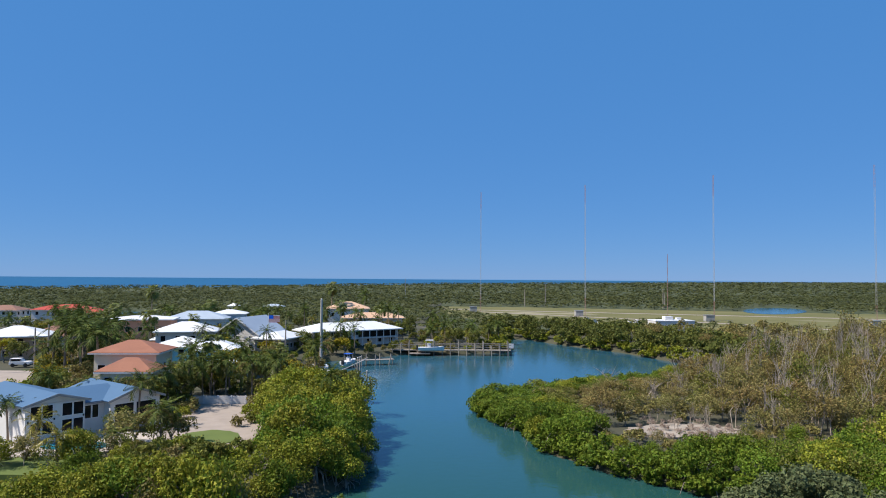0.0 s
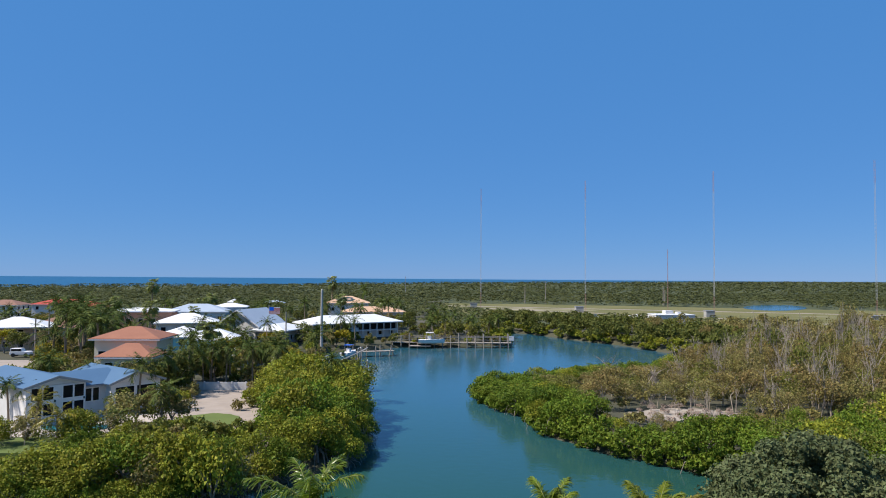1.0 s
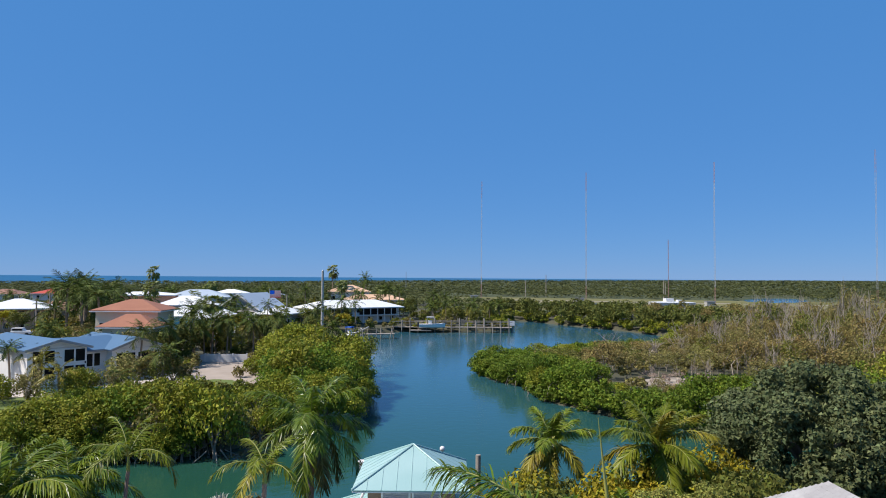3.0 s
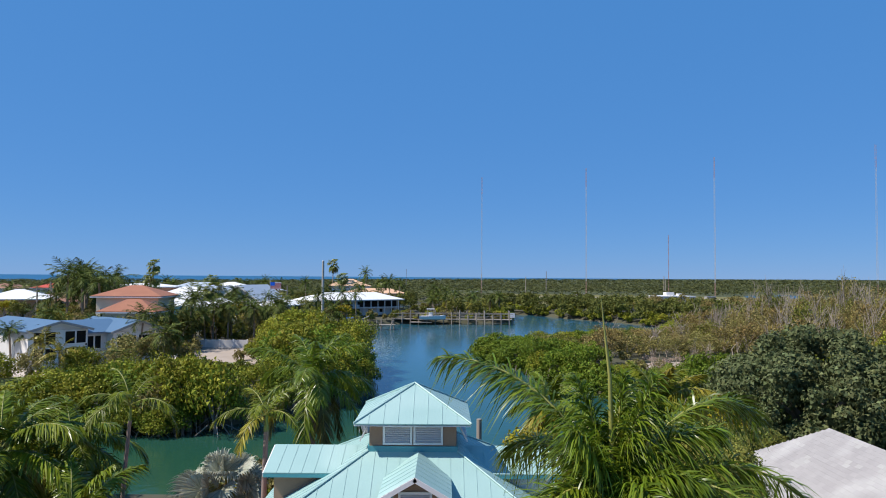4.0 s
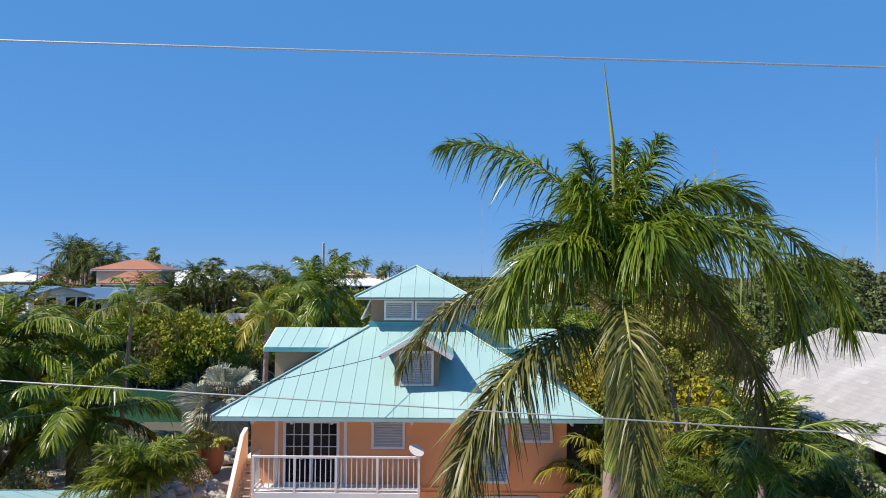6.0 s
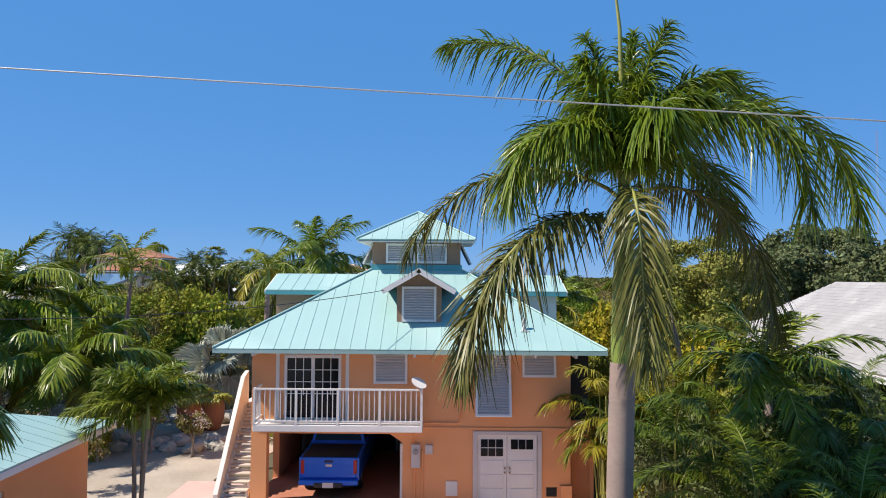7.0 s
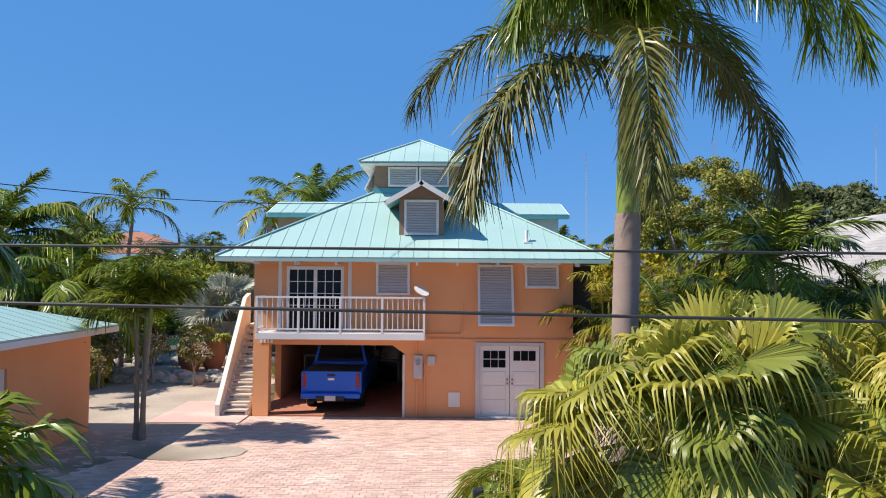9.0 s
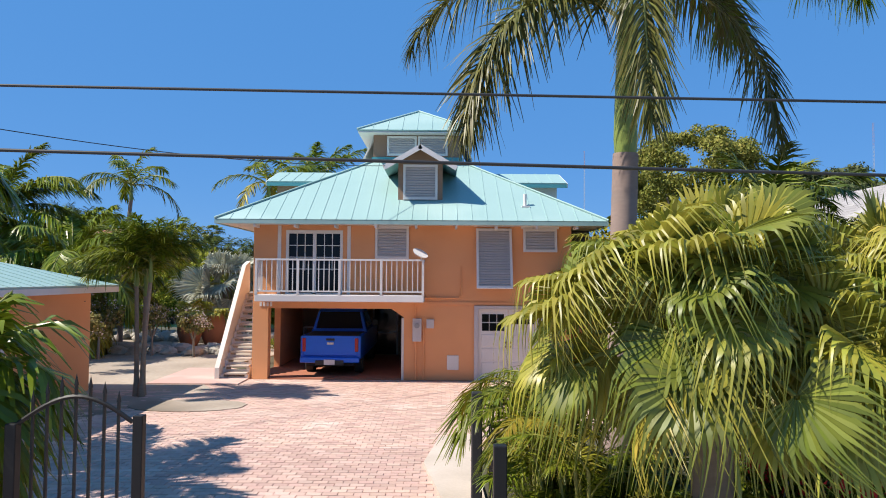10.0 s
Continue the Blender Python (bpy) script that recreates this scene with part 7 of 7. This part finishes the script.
for k, (x, y, sc) in enumerate(((-97, 163, 1.0), (-101.5, 165, 1.05), (-92.5, 168, 1.0), (-88, 172, 1.0), (-63, 117, 0.9), (-66.5, 121, 1.0), (-61, 122, 1.0), (-69, 126, 1.1), (-64, 128, 1.1), (-72, 131, 1.1), (-75, 138, 1.1), (-67, 136, 1.1), (-62, 112, 0.8))):
    plant(TOWN[(k * 3) % 4 if k % 4 else 1], x, y, sc, k * 53)
for k, (x, y, sc) in enumerate(((-50, 76, 0.85), (-47, 75.4, 0.8), (-44.2, 75.8, 0.9), (-41.4, 75.2, 0.85), (-38.6, 76.2, 0.9), (-36.2, 77.4, 0.85), (-33.8, 78, 0.8), (-40, 78.6, 0.8), (-45.5, 78.2, 0.75))):
    plant((SC[3], MG[0], SC[2])[k % 3], x, y, sc, k * 59)
for k in range(10):
    plant((BU[0], TOWN[0], BU[1])[k % 3], -41 + k * 1.7, 199.5 + k * 1.05, 0.85 + 0.12 * (k % 3), k * 61)
# big dark tree and the shrubs on the near banks
bt = thing("shade_tree", "large dark green broadleaf tree", "tree", (22.5, 43.5, -0.3))
rngb = np.random.default_rng(171)
part("trunk", limbs(rngb, 7.6, 0.45, 4.2, 7), M["bark"], bt)
part("crown", merge([clumpy_crown(rngb, 6.0, 4.0, 5.8, 210, 0.85, 190, 0.125), placed(clumpy_crown(rngb, 2.7, 1.9, 2.6, 60, 0.75, 170, 0.125), pose(-4.2, -1.5, 0)), placed(clumpy_crown(rngb, 4.8, 3.3, 4.2, 130, 0.8, 190, 0.125, -0.7), pose(6.5, 0.5, 0)), clumpy_crown(rngb, 5.6, 3.4, 4.0, 150, 0.9, 170, 0.125, -0.75), placed(clumpy_crown(rngb, 3.4, 2.2, 2.4, 70, 0.8, 170, 0.125), pose(-1.0, -4.0, 0))]), M["grey_green"], bt)
lt = thing("garden_tree", "light green tree with drooping leaves beside the house", "tree", (8.2, 24.5, 0))
part("trunk", limbs(rngb, 6.2, 0.16, 2.0, 6), M["bark"], lt)
part("crown", clumpy_crown(rngb, 2.3, 2.0, 5.9, 120, 0.42, 300, 0.05), M["pale_leaf"], lt)
NB = [tree_proto("shrub", lab, "shrub", M[m], M["bark"], 1.9, 1.5, 1.4, 24, 210, 0.072, 190 + i, 0, 0.07) for i, (m, lab) in enumerate((("tree_leaf", "fine leaved green shrub in the garden"), ("yellow_leaf", "yellow green shrub with fine leaves in the garden"), ("grey_green", "dark green shrub under the palms")))]
for k, (x, y, sc) in enumerate(((6.0, 15.4, 0.8), (8.0, 14.6, 0.85), (9.6, 15.2, 0.95), (7.2, 17.6, 1.0), (9.4, 18.4, 1.1), (5.8, 18.6, 0.9), (11.2, 15.8, 1.0), (6.4, 12.4, 0.6), (8.8, 12.2, 0.7))):
    plant(NB[2], x, y, sc, k * 80, 0, sc * 1.2)
for x, y, s, m in ((6.6, 22.6, 0.95, 1), (9.6, 22.8, 1.05, 0), (10.6, 25.5, 1.25, 0), (6.2, 26.5, 1.05, 1), (9.8, 20.4, 0.9, 0)):
    plant(NB[m], x, y, s, x * 50, 0, s * 1.25)
for x, y, s in ((9.4, 24.3, 0.75), (6.8, 20.4, 0.55), (7.6, 34.5, 1.0), (1.6, 36.5, 0.9), (4.4, 37.5, 1.0), (5.2, 20.6, 0.4)):
    plant(NB[1], x, y, s * 1.5, x * 70, 0, s * 1.6)
for k, (x, y, sc) in enumerate(((3.6, 33.5, 1.3), (5.8, 34.5, 1.5), (8.2, 33.8, 1.6), (10.4, 33, 1.6), (12.6, 34.2, 1.7), (9.4, 36.5, 1.6), (6.8, 37.5, 1.4), (12.0, 38.5, 1.5), (14.6, 38, 1.6), (3.0, 38.6, 1.2), (15.5, 41.5, 1.5), (8.8, 29.5, 1.3), (11.0, 29.5, 1.3))):
    plant(NB[(1, 0, 1, 0, 0)[k % 5]], x, y, sc, k * 71, 0, sc * 1.15)
scatter(MG, 15, (-29, -14), (34.5, 43.5), (0.7, 1.0), lambda x, y: x < -0.49 * y, 2.5)
scatter(MG, 5, (12, 36), (36, 50), (0.8, 1.2), lambda x, y: sdist(x, y) > 0.5 and x > 26, 3)
scatter(MG, 8, (-25, -18), (22, 34), (0.75, 1.0), lambda x, y: x < -19.5 or y > 33.5, 3.0)
scatter(BU, 12, (-13, 0), (37, 43), (0.5, 0.8), lambda x, y: not -9.0 < x < -5.0, 1.8)
for k in range(10):
    plant(BU[k % 3], -13.5 - k * 1.6, 22.5 + (k * 5) % 3, 0.55, k * 40, 0)

# ---- the wooded plain to the horizon ----
rngf = np.random.default_rng(180)
N = 17000
t = rngf.uniform(0, 1, N)
fy = 275 * (4200 / 275) ** (t ** 0.92)
fx = rngf.uniform(-0.72, 0.80, N) * (fy + 60)
more = 5200
fy = np.concatenate([fy, rngf.uniform(262, 760, more)])
fx = np.concatenate([fx, rngf.uniform(-0.72, 0.80, more) * (fy[N:] + 60)])
coast = np.interp(fx, [-3000, -1200, -620, -300, 0, 250, 900, 2300, 3600], [880, 910, 1050, 1480, 2030, 2280, 3080, 4200, 4280])


def in_poly(px, py, poly):
    inside = np.zeros(px.shape, bool)
    for (x0, y0), (x1, y1) in zip(poly, poly[1:] + poly[:1]):
        c = (y0 > py) != (y1 > py)
        inside ^= c & (px < (x1 - x0) * (py - y0) / ((y1 - y0) or 1e-9) + x0)
    return inside


ok = (fy < coast) & ~in_poly(fx, fy, field) & (shore_distance(fx, fy) < -4)
ok &= ~((((fx - 0.467 * fy) / 25) ** 2 + ((fy - 450) / 82) ** 2) < 1) & ~((((fx + 185) / 44) ** 2 + ((fy - 372) / 26) ** 2) < 1)
ok &= ~((fy < 262) & (fx > 0)) & ~((np.abs(fx + 40) < 16) & (np.abs(fy - 700) < 20))
for a, b, r in RECTS:
    ok &= (fx - a) ** 2 + (fy - b) ** 2 > r * r
fx, fy = fx[ok], fy[ok]
size = np.clip(fy / 175, 2.0, 12) * rngf.uniform(0.75, 1.3, len(fx))
hgt = 3.2 + 1.6 * np.array([noise.noise(Vector((x / 130, y / 260, 0))) for x, y in zip(fx, fy)]) + rngf.normal(0, 0.4, len(fx)) + np.maximum(0, fy - 880) * 0.00185
cen = np.stack([fx, fy, np.maximum(hgt - size * 0.42, -0.4)], 1)
nf = 22
vv, ff = cloud(rngf, cen, size, nf, 1.0, 2.0, 0.8)
v4 = vv.reshape(-1, 3, 3)
mid4 = v4.mean(1, keepdims=True)
sc4 = np.repeat(size * 0.32, nf)[:, None, None]
v4 = mid4 + (v4 - mid4) * sc4 * np.array([1.0, 1.0, 0.45])
v4[:, :, 2] = np.minimum(v4[:, :, 2], np.repeat(np.maximum(hgt + 0.9, 0.5), nf)[:, None])
tagged(part("woods", (v4.reshape(-1, 3), ff), M["forest"]), "low olive green woodland reaching to the sea", "woods", kind="stuff")
for p in (*MG, *SC, *BU, *NB, *TOWN, *PT, *DT):
    for o in (*p.children_recursive, p):
        bpy.data.objects.remove(o)


# ---- yard details ----
def spear(x, z0, z1):
    return join(box(x - 0.011, x + 0.011, -0.011, 0.011, z0, z1), ([(x - 0.015, -0.015, z1), (x + 0.015, -0.015, z1), (x + 0.015, 0.015, z1), (x - 0.015, 0.015, z1), (x, 0, z1 + 0.11)], [[0, 1, 4], [1, 2, 4], [2, 3, 4], [3, 0, 4], [3, 2, 1, 0]]))


gate = thing("iron_gate", "black iron gate leaf with an arched top and spear points", "gate", (-2.98, 7.22, 0))
part("post", box(-0.045, 0.045, -0.045, 0.045, 0, 1.74), M["black_metal"], gate, bevel=0.008)
GW = 1.02
arch = [(-0.06 - GW * t, 0, 1.66 + 0.24 * math.sin(math.pi * min(1, t * 0.98 + 0.02))) for t in np.linspace(0, 1, 21)]
part("top_rail", tube(arch, 0.022, 6), M["black_metal"], gate)
part("bottom_rail", box(-0.06 - GW, -0.06, -0.018, 0.018, 0.15, 0.19), M["black_metal"], gate)
part("mid_rail", box(-0.06 - GW, -0.06, -0.010, 0.010, 0.55, 0.58), M["black_metal"], gate)
for i in range(1, 8):
    xx = -0.06 - 0.128 * i
    tt = (-xx - 0.06) / GW
    part("picket", spear(xx, 0.16, 1.76 + 0.24 * math.sin(math.pi * min(1, tt))), M["black_metal"], gate)
part("post", box(-0.06 - GW - 0.10, -0.06 - GW, -0.05, 0.05, 0, 1.66), M["black_metal"], gate, bevel=0.01)
gate2 = thing("iron_gate", "black iron gate leaf folded open against the bed", "gate", (0.25, 7.2, 0), 90)
part("post", box(-0.06, 0.06, -0.06, 0.06, 0, 1.5), M["black_metal"], gate2, bevel=0.01)
part("rail", join(box(0.06, 1.4, -0.02, 0.02, 1.2, 1.24), box(0.06, 1.4, -0.02, 0.02, 0.15, 0.19)), M["black_metal"], gate2)
for i in range(1, 10):
    part("picket", spear(0.06 + 0.14 * i, 0.15, 1.35), M["black_metal"], gate2)
pier = thing("gate_pier", "plain dark grey gate pier beside the bed", "pier", (0.12, 8.75, 0))
part("shaft", box(-0.06, 0.06, -0.06, 0.06, 0, 1.72), M["bumper"], pier, bevel=0.015)

# overhead lines
for nm, mat_, r, p0, p1, sag in (("power_line", "bare_wire", 0.0055, (-42, 4.8, 11.29), (42, 4.8, 9.23), 0.35), ("power_line", "bare_wire", 0.0048, (-42, 5.0, 10.28), (42, 5.0, 5.72), 0.3),
                                  ("phone_line", "cable", 0.0095, (-42, 3.75, 4.46), (42, 7.3, 4.42), 0.22), ("phone_line", "cable", 0.0125, (-42, 4.26, 4.62), (42, 7.26, 3.32), 0.18)):
    o = thing(nm, "long thin overhead wire along the street" if nm == "power_line" else "black overhead cable along the street", "wire", (0, 0, 0), group="overhead lines")
    part("wire", tube(curve_points(p0, p1, sag, 60), r, 6), M[mat_], o, smooth=True)
for x in (-42, 42):
    o = thing("utility_pole", "wooden street pole that carries the overhead lines", "pole", (x, 5.3, 0), group="street poles")
    part("pole", tube([(0, 0, 0), (0, 0, 11.4)], [0.19, 0.14], 12), M["wood"], o)
    part("crossarm", box(-0.06, 0.06, -1.0, 1.0, 8.7, 8.85), M["wood"], o)
sv = thing("service_cable", "thin black service cable running to the house", "wire", (0, 0, 0))
part("wire", tube(curve_points((-16, 6.5, 6.9), (-1.95, 21.3, 6.2), 0.8, 40), 0.010, 5), M["cable"], sv, smooth=True)
sv = thing("service_cable", "thin slack cable running to the garage", "wire", (0, 0, 0))
part("wire", tube(curve_points((-14, 9.5, 4.4), (-9.38, 19.0, 2.3), 0.4, 24), 0.008, 5), M["cable"], sv, smooth=True)


# planters, rocks, blossoms
def planter(x, y, s, seed):
    t = thing("planter", "tall rounded terracotta planter with a small palm", "planter", (x, y, 0), group="terracotta planters")
    part("pot", tube([(0, 0, 0), (0, 0, 0.1), (0, 0, 0.5), (0, 0, 1.0), (0, 0, 1.3), (0, 0, 1.36)], [0.3 * s, 0.36 * s, 0.5 * s, 0.52 * s, 0.4 * s, 0.43 * s], 18), M["terracotta_pot"], t, smooth=True)
    rng = np.random.default_rng(seed)
    for i in range(12):
        b, p = fan_leaf(rng, 0.55, rng.uniform(0, 80), 30, 0.6, 20, 140, 0.5)
        m = pose(0, 0, 1.3, 0, 0, i * 137.5)
        part("petiole", placed(p, m), M["rachis"], part("frond", placed(b, m), M["fan"] if i % 3 else M["fan_yellow"], t))


planter(-10.9, 30.9, 1.0, 201)
planter(-10.1, 31.4, 1.0, 202)
rk = np.random.default_rng(210)
rock_meshes = []
for k in range(5):
    bm = bmesh.new()
    bmesh.ops.create_icosphere(bm, subdivisions=2, radius=1)
    for v in bm.verts:
        v.co *= 1 + 0.38 * noise.noise(v.co * 1.3 + Vector((k * 9, 0, 0))) + rk.normal(0, 0.03)
        v.co.z *= 0.7
    me = bpy.data.meshes.new("rock")
    bm.to_mesh(me)
    bm.free()
    me.materials.append(M["rock"])
    rock_meshes.append(me)
for k in range(110):
    x = rk.uniform(-24, -6.3)
    o = new("rock", rock_meshes[k % 5])
    s = rk.uniform(0.18, 0.45)
    o.matrix_basis = pose(x, 33.2 + rk.normal(0, 0.5), 0.05 + rk.uniform(0, 0.25), rk.uniform(0, 40), rk.uniform(0, 40), rk.uniform(0, 360)) @ Matrix.Diagonal((s, s, s, 1))
    tagged(o, "pale limestone rock in the canal-side row", "rock", "canal rocks")
for k in range(46):
    o = new("rock", rock_meshes[k % 5])
    s = rk.uniform(0.15, 0.4)
    o.matrix_basis = pose(rk.uniform(-13.5, -8.6), rk.uniform(27.5, 29.5), 0.06, 0, 0, rk.uniform(0, 360)) @ Matrix.Diagonal((s, s, s, 1))
    tagged(o, "pale limestone rock edging the sand yard", "rock", "yard rocks")


def blossom_shrub(x, y, h, r, seed, mat, leafmat, label, dense=26, fl_=16):
    rng = np.random.default_rng(seed)
    t = thing("flowering_shrub", label, "shrub", (x, y, 0))
    part("stem", limbs(rng, h, 0.05, r * 0.8, 7, n=6), M["bark"], t)
    part("crown", bush_crown(rng, r, h * 0.35, h * 0.72, dense, 60, 0.055), M[leafmat], t)
    part("blossom", bush_crown(rng, r * 1.05, h * 0.38, h * 0.75, fl_, 12, 0.035, low=-0.2), M[mat], t)


for k, (x, y, h, r) in enumerate(((-11.2, 22.4, 1.7, 0.7), (-12.4, 26.0, 2.0, 1.0), (-11.0, 27.2, 1.8, 0.8), (-9.3, 26.8, 1.6, 0.7), (-13.9, 24.2, 2.0, 1.0))):
    blossom_shrub(x, y, h, r, 220 + k, "flower_white", "olive", "sparse shrub with pale pink blossoms in the sand yard", 16, 20)
for k, (x, y) in enumerate(((3.4, 7.0), (3.9, 7.3), (3.0, 7.9))):
    blossom_shrub(x, y, 1.15, 0.5, 230 + k, "flower_red", "areca", "low shrub with red flowers by the gate", 16, 12)
for k in range(9):
    areca(0.9 + 0.75 * k * 0.8, 7.9 + (k * 7 % 4) * 0.55, 0.55, 9, 240 + k, 0.9, label="low clump of feathery leaves in the bed", group="bed clumps", spread=0.2)
tr_ = thing("palm_log", "row of small agave-like plants on the sand", "plant", (-6.9, 29.0, 0))
for i in range(14):
    f, rib = feather(np.random.default_rng(i), 0.9, 60, 60, 12, 0.2, 0.05)
    part("frond", placed(f, pose((i % 5) * 0.25 - 0.5, (i // 5) * 0.25, 0, 0, 0, i * 137)), M["areca"], tr_)

# boat lift and light pole at the canal behind the house
bl = thing("boat_lift", "grey boat lift beam on white capped posts", "boat lift", (-1.6, 44.6, WATER_Z))
part("beam", tube([(-3.4, 0, 4.3), (0.6, 0.3, 4.7)], 0.11, 6), M["grey_metal"], bl)
for x in (-3.3, 0.4):
    part("post", tube([(x, 0.15, -2), (x, 0.15, 4.2)], 0.16, 8), M["wood"], bl)
part("motor", box(-3.7, -3.1, -0.2, 0.3, 4.25, 4.75), M["white"], bl, bevel=0.05)
lp = thing("light_pole", "slim pole with a round white lamp by the canal", "lamp", (-0.08, 43.6, 0))
part("pole", tube([(0, 0, -0.2), (0, 0, 4.45)], 0.05, 8), M["grey_metal"], lp)
part("globe", moved(tube([(0, 0, -0.15), (0, 0, -0.08), (0, 0, 0.08), (0, 0, 0.15)], [0.05, 0.16, 0.16, 0.05], 12), pose(0, 0, 4.55)), M["white"], lp, smooth=True)
pp = thing("mooring_post", "dark wooden mooring post by the boat lift", "post", (2.15, 44.8, WATER_Z))
part("post", tube([(0, 0, -2), (0, 0, 5.1)], 0.16, 8), M["wood"], pp)

# satellite dishes on the field
for x, y, r, tilt in ((64.1, 318, 1.5, 40), (78.5, 300, 1.2, 55), (82.5, 303, 1.3, 60)):
    d = thing("satellite_dish", "white satellite dish on a short post in the field", "dish", (x, y, 0.76), group="field dishes")
    part("post", tube([(0, 0, -0.1), (0, 0, 1.9)], 0.12, 8), M["grey_metal"], d)
    bowl = [(0, 0, 0.02 + 0.42 * q * q) for q in (0.02, 0.35, 0.7, 1.0)] + [(0, 0, 0.36 * q * q) for q in (1.0, 0.7, 0.35, 0.02)]
    part("bowl", moved(tube(bowl, [r * q for q in (0.02, 0.35, 0.7, 1.0, 0.97, 0.68, 0.33, 0.02)], 20), pose(0, -0.1, 2.0, tilt, 0, -20)), M["white"], d, smooth=True)
    part("feed_arm", moved(tube([(0, -r * 0.8, 0.3), (0, 0, 1.1)], 0.05, 5), pose(0, -0.1, 2.0, tilt, 0, -20)), M["grey_metal"], d)

# ---- pavers of the drive ----
drive = thing("paved_drive", "drive of pink and cream clay pavers", "drive", (0, 0, 0), kind="structure")
PW, PL = 0.22, 0.14
outline = [(-9.5, 5.3), (-0.15, 5.3), (-0.15, 9.5), (-0.6, 12.2), (-0.3, 14.2), (1.2, 14.4), (5.3, 15.7), (5.3, 21.4), (-6.9, 21.4), (-6.9, 20.6), (-6.2, 19.5), (-9.3, 19.3)]
near = []
one = mesh_from("paver", join(([(-PW / 2 + 0.003, -PL / 2 + 0.003, -0.03), (PW / 2 - 0.003, -PL / 2 + 0.003, -0.03), (PW / 2 - 0.003, PL / 2 - 0.003, -0.03), (-PW / 2 + 0.003, PL / 2 - 0.003, -0.03), (-PW / 2 + 0.006, -PL / 2 + 0.006, 0.0), (PW / 2 - 0.006, -PL / 2 + 0.006, 0.0), (PW / 2 - 0.006, PL / 2 - 0.006, 0.0), (-PW / 2 + 0.006, PL / 2 - 0.006, 0.0)],
                               [[4, 5, 6, 7], [0, 1, 5, 4], [1, 2, 6, 5], [2, 3, 7, 6], [3, 0, 4, 7]])), M["paver"])
unit_v = np.array([v.co[:] for v in one.vertices])
unit_f = np.array([p.vertices[:] for p in one.polygons])
rr = random.Random(9)
grid = [(-9.5 + PW * (i + 0.5 * (j % 2)), 5.3 + PL * (j + 0.5)) for j in range(117) for i in range(70)]
gxy = np.array(grid)
keep = in_poly(gxy[:, 0], gxy[:, 1], outline) & ((((gxy[:, 0] + 6.1) / 1.3) ** 2 + ((gxy[:, 1] - 17.2) / 0.72) ** 2) > 1)
cream = one.copy()
cream.materials.clear()
cream.materials.append(M["paver_cream"])
rest = {"paver": ([], []), "paver_cream": ([], [])}
for (x, y), good in zip(grid, keep):
    if not good:
        continue
    m = pose(x, y, rr.uniform(-0.004, 0.002), rr.uniform(-0.4, 0.4), rr.uniform(-0.4, 0.4), rr.uniform(-1.2, 1.2))
    kind_of = "paver_cream" if rr.random() < 0.24 else "paver"
    if 11.0 < y < 14.4 and -4.6 < x < -0.5 and len(near) < 300:
        o = new("paver", cream if kind_of == "paver_cream" else one)
        o.parent, o.matrix_basis = drive, m
        near.append(o)
    else:
        a, (vs_, fs_) = np.array(m), rest[kind_of]
        fs_.append(unit_f + 8 * len(vs_))
        vs_.append(unit_v @ a[:3, :3].T + a[:3, 3])
for key, (vs_, fs_) in rest.items():
    part("pavers", (np.concatenate(vs_), np.concatenate(fs_)), M[key], drive, "worn pink clay pavers" if key == "paver" else "worn cream clay pavers", kind="stuff", flat=True)
